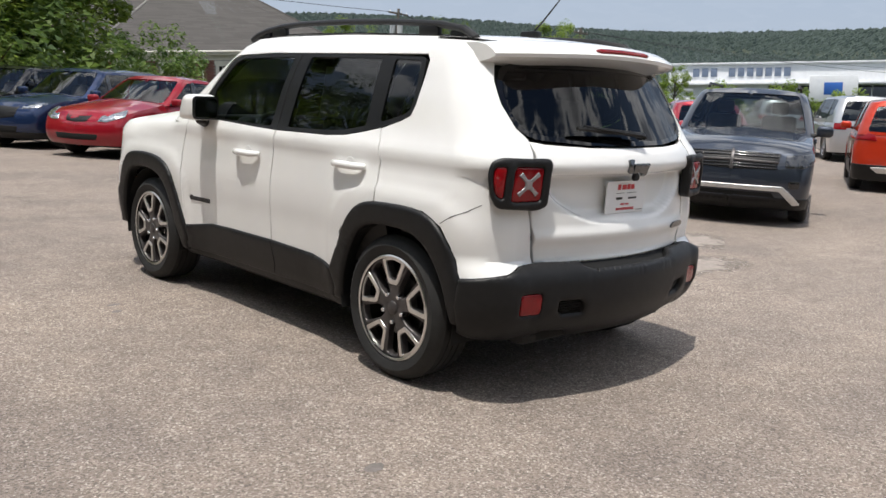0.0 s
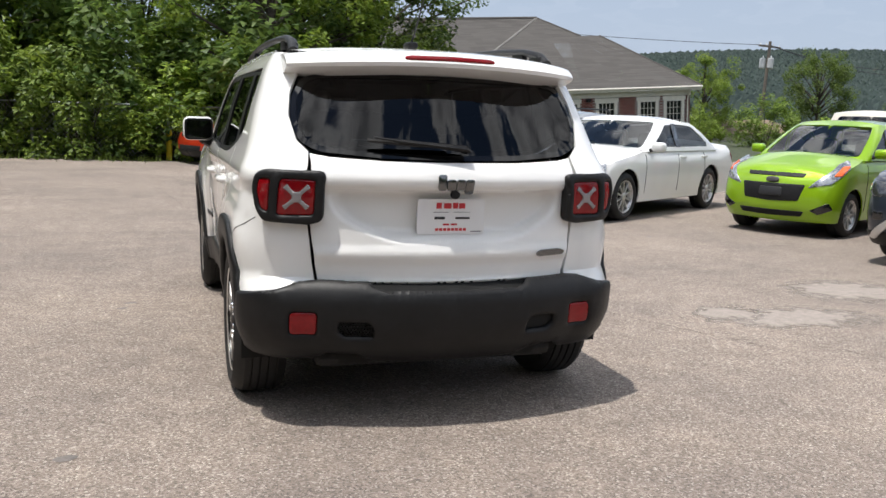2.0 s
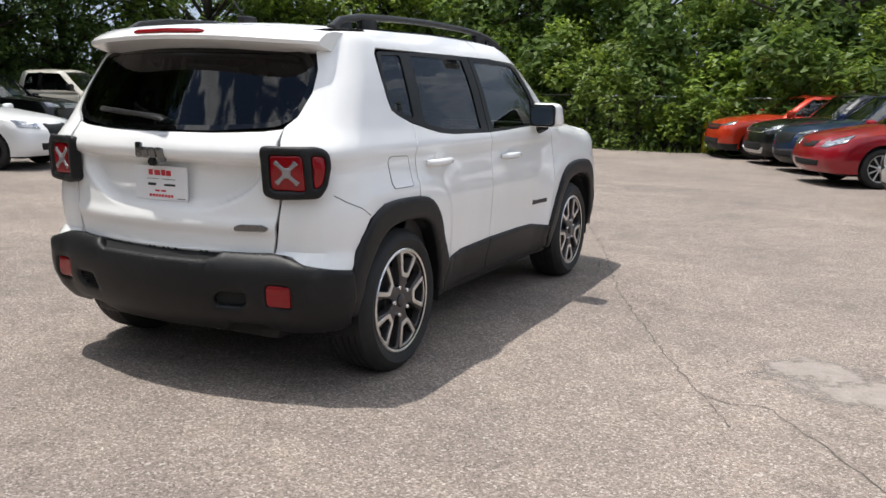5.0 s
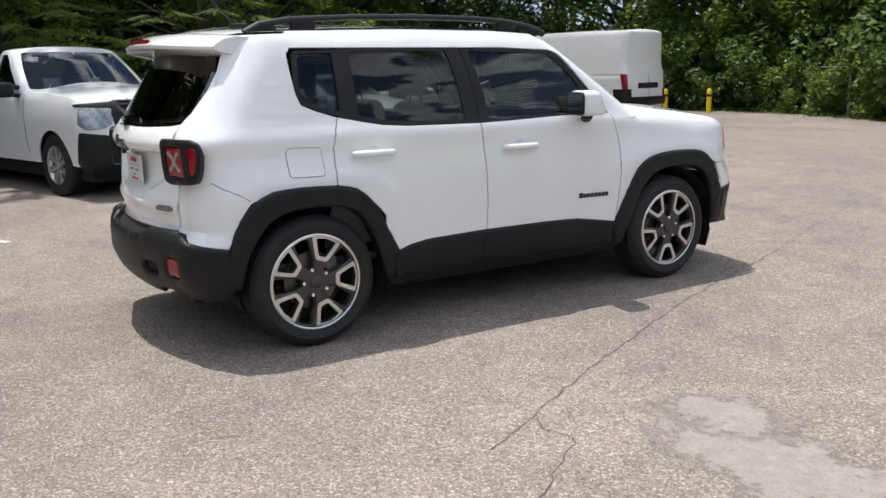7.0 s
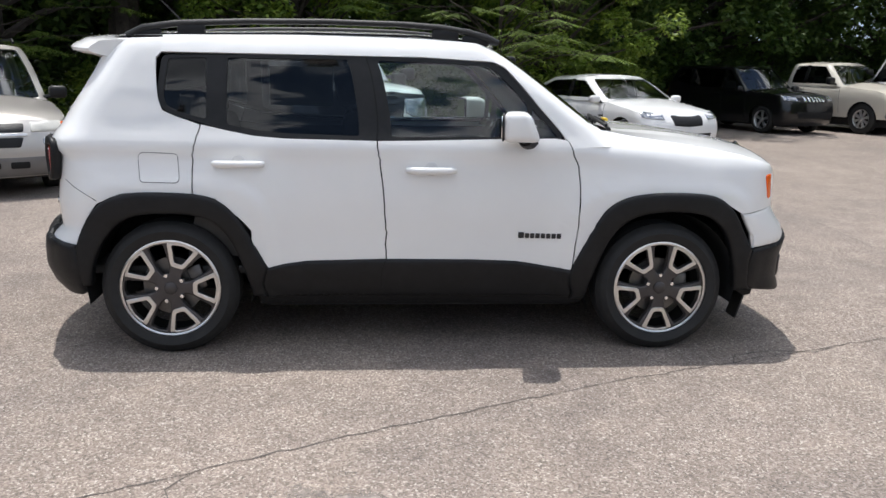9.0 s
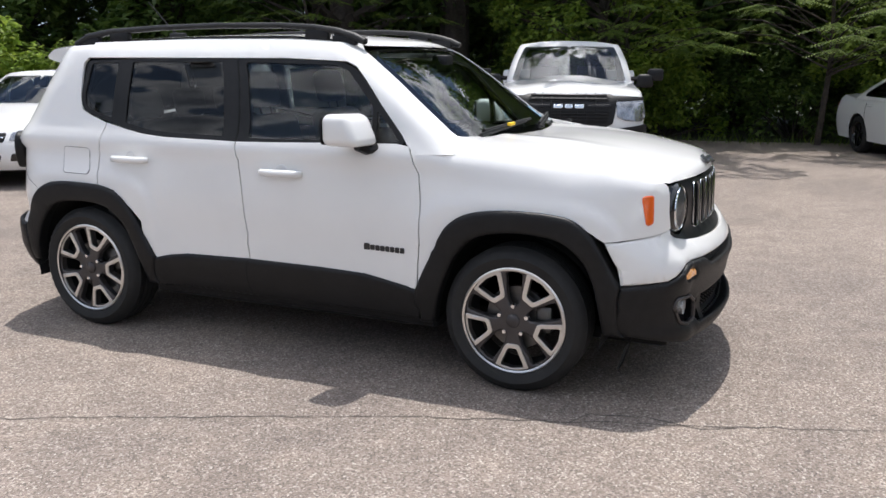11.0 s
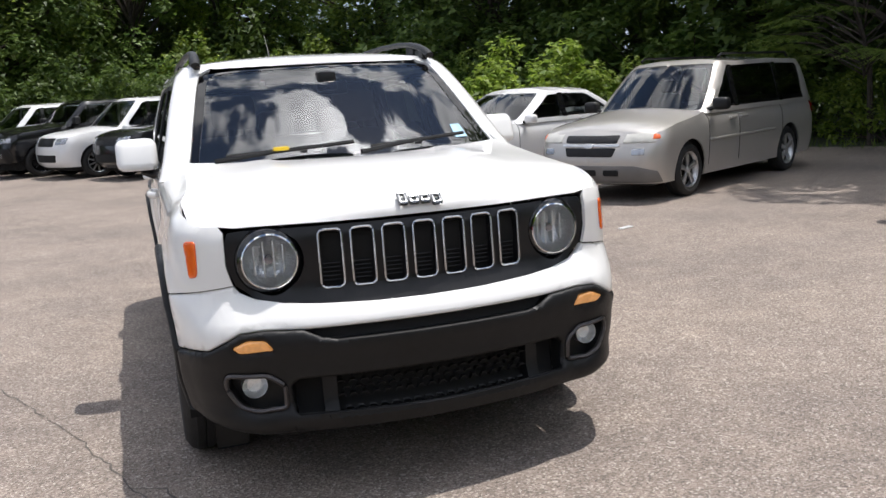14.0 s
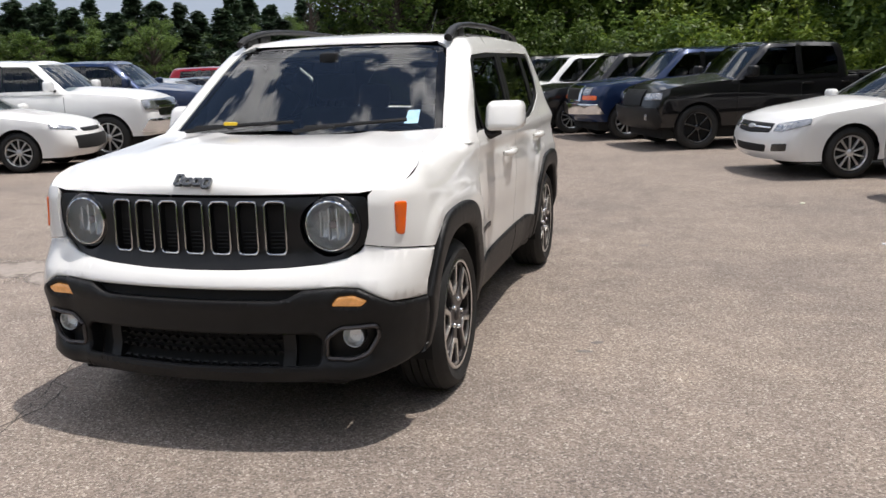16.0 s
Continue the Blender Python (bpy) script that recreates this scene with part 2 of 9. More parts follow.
def lathe(profile, n=40, axis="x", centre=(0, 0, 0)):
    """A turned body; profile rows are (radius, place along the axis)."""
    vs, fs, m = [], [], len(profile)
    for i in range(n):
        a = 2 * math.pi * i / n
        for r, h in profile:
            c, s = r * math.cos(a), r * math.sin(a)
            p = {"x": (h, c, s), "y": (c, h, s), "z": (c, s, h)}[axis]
            vs.append((p[0] + centre[0], p[1] + centre[1], p[2] + centre[2]))
    for i in range(n):
        j = (i + 1) % n
        for k in range(m - 1):
            fs.append((i * m + k, j * m + k, j * m + k + 1, i * m + k + 1))
    return vs, fs


def tube(path, r, n=8, closed=False, flat=1.0):
    """A round (or flattened) bar along a path."""
    P = [Vector(p) for p in path]
    vs, fs = [], []
    for i, p in enumerate(P):
        a = P[(i - 1) % len(P)] if closed or i else p
        b = P[(i + 1) % len(P)] if closed or i < len(P) - 1 else p
        t = (b - a).normalized()
        up = Vector((0, 0, 1)) if abs(t.z) < 0.9 else Vector((1, 0, 0))
        u = t.cross(up).normalized()
        v = u.cross(t)
        rr = r[i] if isinstance(r, (list, tuple)) else r
        for k in range(n):
            a = 2 * math.pi * k / n
            vs.append(tuple(p + u * math.cos(a) * rr + v * math.sin(a) * rr * flat))
    m = len(P)
    for i in range(m if closed else m - 1):
        j = (i + 1) % m
        for k in range(n):
            l = (k + 1) % n
            fs.append((i * n + k, i * n + l, j * n + l, j * n + k))
    if not closed:
        fs.append(tuple(range(n - 1, -1, -1)))
        fs.append(tuple((m - 1) * n + k for k in range(n)))
    return vs, fs


def rbox(x0, x1, y0, y1, z0, z1, r=0.02, seg=2):
    """A box with rounded edges, as vertices and faces."""
    bm = bmesh.new()
    bmesh.ops.create_cube(bm, size=1)
    for v in bm.verts:
        v.co = Vector(((x0 + x1) / 2 + v.co.x * (x1 - x0), (y0 + y1) / 2 + v.co.y * (y1 - y0), (z0 + z1) / 2 + v.co.z * (z1 - z0)))
    if r:
        r = min(r, 0.45 * min(abs(x1 - x0), abs(y1 - y0), abs(z1 - z0)))
        bmesh.ops.bevel(bm, geom=bm.edges[:], offset=r, segments=seg, profile=0.5, affect="EDGES")
    bm.verts.index_update()
    out = [tuple(v.co) for v in bm.verts], [tuple(v.index for v in f.verts) for f in bm.faces]
    bm.free()
    return out


def topsheet(edge, zc, n=16, taper=0.0):
    """A crowned sheet between a line of points on the right edge and its mirror; zc(y) is the height along the middle."""
    vs, fs = [], []
    wide = max(abs(p[0]) for p in edge)
    for x, y, z in edge:
        flat_ = min(1.0, (abs(x) / (taper * wide)) ** 1.5) if taper else 1.0
        for k in range(n + 1):
            t = k / n * 2 - 1
            q = (1 - abs(t) ** 2.4) * flat_
            vs.append((x * t, y, z + (zc(y) - z) * q))
    for i in range(len(edge) - 1):
        for k in range(n):
            a = i * (n + 1) + k
            fs.append((a, a + n + 1, a + n + 2, a + 1))
    fn = np.cross(np.array(vs[fs[len(fs) // 2][1]]) - np.array(vs[fs[len(fs) // 2][0]]), np.array(vs[fs[len(fs) // 2][2]]) - np.array(vs[fs[len(fs) // 2][0]]))
    if fn[2] < 0:
        fs = [tuple(reversed(f)) for f in fs]
    return vs, fs

# ---- materials ----
def material(name, base, rough=0.5, metal=0.0, coat=0.0, vary=0.0, scale=8.0, bump=0.0, bump_scale=60.0, spec=0.5, emit=None):
    """A principled surface whose colour and roughness wander at two scales, with fine relief."""
    m = bpy.data.materials.new(name)
    m.use_nodes = True
    nt = m.node_tree
    b = nt.nodes["Principled BSDF"]
    b.inputs["Base Color"].default_value = (*base, 1)
    b.inputs["Roughness"].default_value, b.inputs["Metallic"].default_value = rough, metal
    b.inputs["Coat Weight"].default_value, b.inputs["Coat Roughness"].default_value = coat, 0.03
    b.inputs["Specular IOR Level"].default_value = spec
    if emit:
        b.inputs["Emission Color"].default_value, b.inputs["Emission Strength"].default_value = (*emit[0], 1), emit[1]
    tc = nt.nodes.new("ShaderNodeTexCoord")
    if vary:
        big, small = nt.nodes.new("ShaderNodeTexNoise"), nt.nodes.new("ShaderNodeTexNoise")
        big.inputs["Scale"].default_value, small.inputs["Scale"].default_value = scale * 0.22, scale
        big.inputs["Detail"].default_value = small.inputs["Detail"].default_value = 5
        for n in (big, small):
            nt.links.new(tc.outputs["Object"], n.inputs["Vector"])
        mix = nt.nodes.new("ShaderNodeMath")
        mix.operation = "ADD"
        nt.links.new(big.outputs["Fac"], mix.inputs[0])
        nt.links.new(small.outputs["Fac"], mix.inputs[1])
        ramp = nt.nodes.new("ShaderNodeMapRange")
        ramp.inputs["From Min"].default_value, ramp.inputs["From Max"].default_value = 0.7, 1.3
        ramp.inputs["To Min"].default_value, ramp.inputs["To Max"].default_value = 1 - vary, 1 + vary
        nt.links.new(mix.outputs[0], ramp.inputs["Value"])
        mul = nt.nodes.new("ShaderNodeVectorMath")
        mul.operation = "SCALE"
        mul.inputs[0].default_value = base
        nt.links.new(ramp.outputs[0], mul.inputs["Scale"])
        nt.links.new(mul.outputs[0], b.inputs["Base Color"])
    if bump:
        n = nt.nodes.new("ShaderNodeTexNoise")
        n.inputs["Scale"].default_value, n.inputs["Detail"].default_value = bump_scale, 4
        nt.links.new(tc.outputs["Object"], n.inputs["Vector"])
        bp = nt.nodes.new("ShaderNodeBump")
        bp.inputs["Strength"].default_value, bp.inputs["Distance"].default_value = bump, 0.01
        nt.links.new(n.outputs["Fac"], bp.inputs["Height"])
        nt.links.new(bp.outputs[0], b.inputs["Normal"])
    return m


def glass(name, tint, ior=1.45, rough=0.0):
    """A tinted pane: a clear body that takes colour away, under a Fresnel gloss."""
    m = bpy.data.materials.new(name)
    m.use_nodes = True
    nt = m.node_tree
    nt.nodes.clear()
    out, mix = nt.nodes.new("ShaderNodeOutputMaterial"), nt.nodes.new("ShaderNodeMixShader")
    tr, gl, fr = nt.nodes.new("ShaderNodeBsdfTransparent"), nt.nodes.new("ShaderNodeBsdfGlossy"), nt.nodes.new("ShaderNodeFresnel")
    tr.inputs[0].default_value = (*tint, 1)
    gl.inputs["Roughness"].default_value = rough
    fr.inputs["IOR"].default_value = ior
    nt.links.new(fr.outputs[0], mix.inputs[0])
    nt.links.new(tr.outputs[0], mix.inputs[1])
    nt.links.new(gl.outputs[0], mix.inputs[2])
    nt.links.new(mix.outputs[0], out.inputs[0])
    return m


def paint(name, c, metal=0.0, rough=0.35):
    return material(name, c, rough, metal, coat=1.0, vary=0.03, scale=3, bump=0.006, bump_scale=9, spec=0.12)


M_WHITE = paint("white_paint", (0.84, 0.835, 0.815))
M_PLASTIC = material("black_plastic", (0.009, 0.009, 0.0095), 0.46, vary=0.25, scale=30, bump=0.08, bump_scale=900, spec=0.3)
M_TRIM = material("gloss_black", (0.008, 0.008, 0.009), 0.12, coat=0.6)
M_DARK = material("dark_inside", (0.006, 0.006, 0.006), 0.9, vary=0.3)
M_RUBBER = material("tyre_rubber", (0.012, 0.0119, 0.0117), 0.7, vary=0.35, scale=25, bump=0.15, bump_scale=200)
M_ALLOY = material("machined_alloy", (0.72, 0.71, 0.69), 0.28, 1.0, vary=0.05, scale=20)
M_GUN = material("grey_alloy", (0.075, 0.068, 0.067), 0.38, 0.5, vary=0.15, scale=20)
M_SILVER = material("silver_alloy", (0.62, 0.62, 0.62), 0.35, 0.9, vary=0.1, scale=20)
M_MASK = material("satin_black", (0.010, 0.010, 0.011), 0.34, vary=0.2, scale=30, spec=0.35)
M_GRILLE = material("black_grille", (0.009, 0.009, 0.010), 0.45, vary=0.3, scale=60, bump=0.3, bump_scale=120, spec=0.3)
M_CHROME = material("chrome", (0.85, 0.86, 0.87), 0.07, 1.0)
M_STEEL = material("brake_steel", (0.14, 0.135, 0.13), 0.4, 0.9, vary=0.2, scale=30)
M_RED = material("red_lens", (0.23, 0.003, 0.006), 0.15, coat=0.3, vary=0.15, scale=60, spec=0.3)
M_AMBER = material("amber_lens", (0.85, 0.13, 0.008), 0.15, coat=1.0)
M_LAMPGREY = material("lamp_grey", (0.27, 0.25, 0.26), 0.25, 0.3, coat=1.0)
M_LIT = material("lit_lamp", (0.42, 0.19, 0.06), 0.2, coat=1.0, vary=0.3, scale=70, emit=((1.0, 0.46, 0.14), 0.30))
M_LENS = glass("clear_lens", (0.93, 0.95, 0.96))
M_CLEAR = glass("clear_glass", (0.82, 0.91, 0.89), 1.62)
M_SCREEN = glass("windscreen_glass", (0.80, 0.88, 0.86), 2.0)
M_PRIV = glass("privacy_glass", (0.20, 0.22, 0.23), 1.5)
M_BACKLITE = glass("backlite_glass", (0.07, 0.075, 0.085), 1.45)
M_FRIT = material("ceramic_border", (0.004, 0.004, 0.0045), 0.03, spec=0.42)
M_SEAT = material("seat_cloth", (0.075, 0.073, 0.068), 0.85, vary=0.2, scale=40, bump=0.2, bump_scale=400)
M_DASH = material("dash_plastic", (0.032, 0.031, 0.029), 0.6, vary=0.15, scale=30, bump=0.1, bump_scale=300)
M_LINING = material("roof_lining", (0.20, 0.19, 0.175), 0.9, vary=0.1, scale=20)
M_PLATE = material("plate_white", (0.78, 0.78, 0.78), 0.35, coat=0.5)
M_REDINK = material("red_ink", (0.55, 0.03, 0.04), 0.4)
M_BLACKINK = material("black_ink", (0.02, 0.02, 0.022), 0.4)
M_BADGE = material("dark_chrome", (0.18, 0.185, 0.19), 0.22, 1.0)
M_STICKER = material("blue_sticker", (0.34, 0.58, 0.74), 0.5, vary=0.2, scale=40)
M_YELLOW = material("yellow_tag", (0.80, 0.55, 0.02), 0.5)
M_PAPER = material("paper", (0.55, 0.56, 0.45), 0.7, vary=0.15, scale=12)
M_NIGHT = glass("dark_tint", (0.36, 0.39, 0.40), 1.65)
M_AUTO = glass("car_windscreen", (0.74, 0.82, 0.82), 1.75)
M_REFLECT = material("lamp_reflector", (0.90, 0.91, 0.92), 0.36, 1.0, bump=0.9, bump_scale=55)

# ---- ground, pavement, cracks ----
def asphalt():
    """Worn asphalt: pale and dark stones in a grey-brown binder, wide stains, fine relief."""
    m = bpy.data.materials.new("worn_asphalt")
    m.use_nodes = True
    nt = m.node_tree
    b = nt.nodes["Principled BSDF"]
    tc = nt.nodes.new("ShaderNodeTexCoord")

    def noise_(scale, detail=4, rough=0.6):
        n = nt.nodes.new("ShaderNodeTexNoise")
        n.inputs["Scale"].default_value, n.inputs["Detail"].default_value, n.inputs["Roughness"].default_value = scale, detail, rough
        nt.links.new(tc.outputs["Object"], n.inputs["Vector"])
        return n.outputs["Fac"]

    def ramp(src, stops):
        r = nt.nodes.new("ShaderNodeValToRGB")
        e = r.color_ramp.elements
        while len(e) < len(stops):
            e.new(0.5)
        for el, (p, c) in zip(e, stops):
            el.position, el.color = p, (*c, 1)
        nt.links.new(src, r.inputs[0])
        return r.outputs[0]

    def mix(kind, fac, a, c):
        n = nt.nodes.new("ShaderNodeMixRGB")
        n.blend_type = kind
        n.inputs[0].default_value = fac
        nt.links.new(a, n.inputs[1])
        nt.links.new(c, n.inputs[2])
        return n.outputs[0]

    vor = nt.nodes.new("ShaderNodeTexVoronoi")
    vor.inputs["Scale"].default_value = 120
    nt.links.new(tc.outputs["Object"], vor.inputs["Vector"])
    sp = nt.nodes.new("ShaderNodeSeparateColor")
    nt.links.new(vor.outputs["Color"], sp.inputs[0])
    stones = ramp(sp.outputs[0], [(0.0, (0.155, 0.131, 0.115)), (0.45, (0.268, 0.223, 0.193)), (0.80, (0.330, 0.279, 0.244)), (0.93, (0.41, 0.362, 0.322)), (1.0, (0.53, 0.48, 0.43))])
    fine = nt.nodes.new("ShaderNodeTexVoronoi")
    fine.inputs["Scale"].default_value = 300
    nt.links.new(tc.outputs["Object"], fine.inputs["Vector"])
    sp2 = nt.nodes.new("ShaderNodeSeparateColor")
    nt.links.new(fine.outputs["Color"], sp2.inputs[0])
    grit = ramp(sp2.outputs[0], [(0.0, (0.62, 0.62, 0.62)), (0.5, (0.97, 0.97, 0.97)), (1.0, (1.32, 1.32, 1.32))])
    col = mix("MULTIPLY", 0.6, stones, grit)
    stains = ramp(noise_(0.55, 6, 0.6), [(0.25, (0.78, 0.78, 0.79)), (0.5, (1.02, 1.01, 0.99)), (0.72, (1.2, 1.18, 1.15))])
    col = mix("MULTIPLY", 1.0, col, stains)
    blot = ramp(noise_(4.5, 5, 0.65), [(0.3, (0.88, 0.87, 0.87)), (0.5, (1.0, 1.0, 1.0)), (0.7, (1.12, 1.11, 1.09))])
    col = mix("MULTIPLY", 1.0, col, blot)
    streak = nt.nodes.new("ShaderNodeMapping")
    streak.inputs["Scale"].default_value = (0.35, 2.2, 1)
    streak.inputs["Rotation"].default_value = (0, 0, 0.6)
    nt.links.new(tc.outputs["Object"], streak.inputs[0])
    sn = nt.nodes.new("ShaderNodeTexNoise")
    sn.inputs["Scale"].default_value, sn.inputs["Detail"].default_value = 0.6, 4
    nt.links.new(streak.outputs[0], sn.inputs["Vector"])
    col = mix("MULTIPLY", 1.0, col, ramp(sn.outputs["Fac"], [(0.3, (0.92, 0.92, 0.93)), (0.7, (1.08, 1.07, 1.05))]))
    gain = nt.nodes.new("ShaderNodeVectorMath")
    gain.operation = "SCALE"
    gain.inputs["Scale"].default_value = 0.84
    nt.links.new(col, gain.inputs[0])
    nt.links.new(gain.outputs[0], b.inputs["Base Color"])
    b.inputs["Roughness"].default_value = 0.88
    b.inputs["Specular IOR Level"].default_value = 0.3
    add = nt.nodes.new("ShaderNodeMath")
    add.operation = "ADD"
    nt.links.new(vor.outputs["Distance"], add.inputs[0])
    nt.links.new(noise_(30, 5, 0.7), add.inputs[1])
    bp = nt.nodes.new("ShaderNodeBump")
    bp.inputs["Strength"].default_value, bp.inputs["Distance"].default_value = 0.5, 0.006
    nt.links.new(add.outputs[0], bp.inputs["Height"])
    nt.links.new(bp.outputs[0], b.inputs["Normal"])
    return m


M_ASPHALT = asphalt()
M_CRACK = material("crack_dirt", (0.10, 0.087, 0.076), 0.95, vary=0.4, scale=60)


def patch_material():
    """Pale worn asphalt that thins out raggedly towards its rim."""
    m = material("pale_patch", (0.285, 0.246, 0.216), 0.9, vary=0.22, scale=70, bump=0.4, bump_scale=160)
    nt = m.node_tree
    tc, n = nt.nodes.new("ShaderNodeTexCoord"), nt.nodes.new("ShaderNodeTexNoise")
    n.inputs["Scale"].default_value, n.inputs["Detail"].default_value, n.inputs["Roughness"].default_value = 7.0, 8, 0.7
    nt.links.new(tc.outputs["Object"], n.inputs["Vector"])
    off = nt.nodes.new("ShaderNodeVectorMath")
    off.operation = "MULTIPLY_ADD"
    off.inputs[1].default_value, off.inputs[2].default_value = (2, 2, 0), (-1, -1, 0)
    nt.links.new(tc.outputs["Generated"], off.inputs[0])
    far = nt.nodes.new("ShaderNodeVectorMath")
    far.operation = "LENGTH"
    nt.links.new(off.outputs[0], far.inputs[0])
    add = nt.nodes.new("ShaderNodeMath")
    add.operation = "MULTIPLY_ADD"
    add.inputs[1].default_value = 1.9
    nt.links.new(n.outputs["Fac"], add.inputs[0])
    neg = nt.nodes.new("ShaderNodeMath")
    neg.operation = "MULTIPLY"
    neg.inputs[1].default_value = -1.0
    nt.links.new(far.outputs["Value"], neg.inputs[0])
    nt.links.new(neg.outputs[0], add.inputs[2])
    cut = nt.nodes.new("ShaderNodeMapRange")
    cut.inputs["From Min"].default_value, cut.inputs["From Max"].default_value = 0.12, 0.5
    nt.links.new(add.outputs[0], cut.inputs["Value"])
    mix, clear = nt.nodes.new("ShaderNodeMixShader"), nt.nodes.new("ShaderNodeBsdfTransparent")
    nt.links.new(cut.outputs[0], mix.inputs[0])
    nt.links.new(clear.outputs[0], mix.inputs[1])
    nt.links.new(nt.nodes["Principled BSDF"].outputs[0], mix.inputs[2])
    nt.links.new(mix.outputs[0], nt.nodes["Material Output"].inputs[0])
    return m


M_PATCH = patch_material()
M_SOIL = material("soil_and_grass", (0.042, 0.052, 0.024), 0.95, vary=0.45, scale=14, bump=0.6, bump_scale=40)
M_OIL = material("oil_spot", (0.15, 0.132, 0.12), 0.7, vary=0.3, scale=60)


def terrain():
    """One sheet to the horizon: level round the lot, rising to the wooded ridge beyond the valley."""
    vs, fs = [(0, 0, -0.02)], []
    rings = [20, 45, 70, 95, 130, 180, 260, 380, 560, 800, 1100, 1500, 1900, 2300, 3200]
    n = 96
    for d in rings:
        for k in range(n):
            a = 2 * math.pi * k / n
            ridge = 4.6 * max(0.3, math.cos(a - radians(28)))
            t = min(1.0, max(0.0, (d - 110) / 1800))
            z = math.tan(radians(ridge)) * 1900 * t * (0.55 + 0.45 * t) - 0.02
            if d > 400:
                z += (noise.noise(Vector((d * 0.0016 * math.cos(a) + 3, d * 0.0016 * math.sin(a), 0.3))) * 0.22 + noise.noise(Vector((d * 0.006 * math.cos(a), d * 0.006 * math.sin(a), 2.0))) * 0.05) * z * (0.7 if d < 2000 else 0.35)
            if d > 2000:
                z *= 0.8
            vs.append((d * math.cos(a), d * math.sin(a), z))
    for k in range(n):
        fs.append((0, 1 + k, 1 + (k + 1) % n))
        for i in range(len(rings) - 1):
            a, b = 1 + i * n + k, 1 + i * n + (k + 1) % n
            fs.append((a, a + n, b + n, b))
    return tagged(part("ground", (vs, fs), M_SOIL), "grass and soil rolling away to wooded hills", "ground", kind="structure")


terrain()
LOT = [(-9, -11), (-7, -17), (-2.5, -22.5), (4.2, -21.5), (6.4, -18.2), (7.8, -20.5), (9.2, -30), (16, -62), (70, -62), (70, 21), (10, 21), (6, 17.8), (1.5, 15.8), (-4, 16.5), (-12, 19.2), (-17, 18), (-20.5, 14), (-20, 8), (-14.5, 5.5), (-13.2, 1), (-12.5, -4.5)]
lot_edge = [(x + 0.35 * noise.noise(Vector((x * 0.8, y * 0.8, 0))), y + 0.35 * noise.noise(Vector((x * 0.8, y * 0.8, 5)))) for x, y in dense(rnd(LOT, 2.0), 0.6)]
pavement = tagged(part("pavement", slab((0, 0, 0), (1, 0, 0), (0, 1, 0), lot_edge, 0.05, step=6.0), M_ASPHALT, smooth=False), "worn grey brown asphalt of a parking lot", "pavement", kind="structure")


def crack(line, w, seed, mat=None):
    """A ragged dark line in the surface."""
    rng = random.Random(seed)
    pts = []
    for (x0, y0), (x1, y1) in zip(line, line[1:]):
        n = max(2, int(math.hypot(x1 - x0, y1 - y0) / 0.05))
        for k in range(n):
            t = k / n
            j = 0.012
            pts.append((x0 + (x1 - x0) * t + rng.uniform(-j, j), y0 + (y1 - y0) * t + rng.uniform(-j, j), rng.uniform(0.25, 1.0) * w))
    vs, fs = [], []
    for i, (x, y, ww) in enumerate(pts):
        a, b = pts[max(0, i - 1)], pts[min(len(pts) - 1, i + 1)]
        dx, dy = b[0] - a[0], b[1] - a[1]
        l = math.hypot(dx, dy) or 1
        vs += [(x - dy / l * ww, y + dx / l * ww, 0.0022), (x + dy / l * ww, y - dx / l * ww, 0.0022)]
    for i in range(len(pts) - 1):
        fs.append((2 * i, 2 * i + 1, 2 * i + 3, 2 * i + 2))
    part("crack", (vs, fs), mat or M_CRACK, pavement, smooth=False)


crack([(2.42, -1.3), (2.24, -0.95), (1.98, -0.46), (1.6, 0.36), (1.32, 1.0), (1.12, 1.55), (0.75, 2.6), (0.35, 3.55), (-0.3, 5.3), (-0.9, 7.0), (-1.2, 9.5)], 0.0056, 1)
crack([(2.24, -0.95), (2.36, -1.0), (2.5, -0.96), (2.61, -1.09), (2.95, -1.6), (3.02, -1.75), (3.6, -2.1)], 0.0046, 2)
crack([(1.12, 1.62), (0.98, 1.68), (0.92, 1.92), (0.94, 2.16), (0.85, 2.35)], 0.006, 3)
crack([(-0.2, 4.0), (-3.2, 4.3), (-6.8, 4.0), (-9.5, 5.2)], 0.006, 6)


def blotch(name, x, y, a, b, turn, mat, z, seed, label=""):
    poly = []
    for k in range(40):
        t = 2 * math.pi * k / 40
        r = 1 + 0.28 * noise.noise(Vector((math.cos(t) * 1.4 + seed, math.sin(t) * 1.4, seed))) + 0.1 * noise.noise(Vector((math.cos(t) * 5, math.sin(t) * 5, seed)))
        px, py = a * r * math.cos(t), b * r * math.sin(t)
        poly.append((x + px * math.cos(turn) - py * math.sin(turn), y + px * math.sin(turn) + py * math.cos(turn)))
    return part(name, slab((0, 0, z), (1, 0, 0), (0, 1, 0), poly, 0.0, step=0.3), mat, pavement, label, smooth=False)


blotch("pale_patch", 3.15, -0.50, 0.95, 0.34, -0.2, M_PATCH, 0.0015, 1.3, "pale worn patch in the asphalt")
blotch("pale_patch", 2.7, -0.30, 0.42, 0.22, 0.6, M_PATCH, 0.0017, 4.1, "pale worn patch in the asphalt")
blotch("pale_patch", 4.3, 0.3, 0.9, 0.4, 0.5, M_PATCH, 0.0016, 7.4, "pale worn patch in the asphalt")
blotch("oil_spot", -1.55, -2.03, 0.045, 0.03, 0.3, M_OIL, 0.0015, 2.0)
blotch("oil_spot", -1.38, 0.70, 0.045, 0.02, 0.1, M_OIL, 0.0016, 3.0)
blotch("oil_spot", -1.43, 0.54, 0.035, 0.02, 0.4, M_OIL, 0.0019, 5.0)
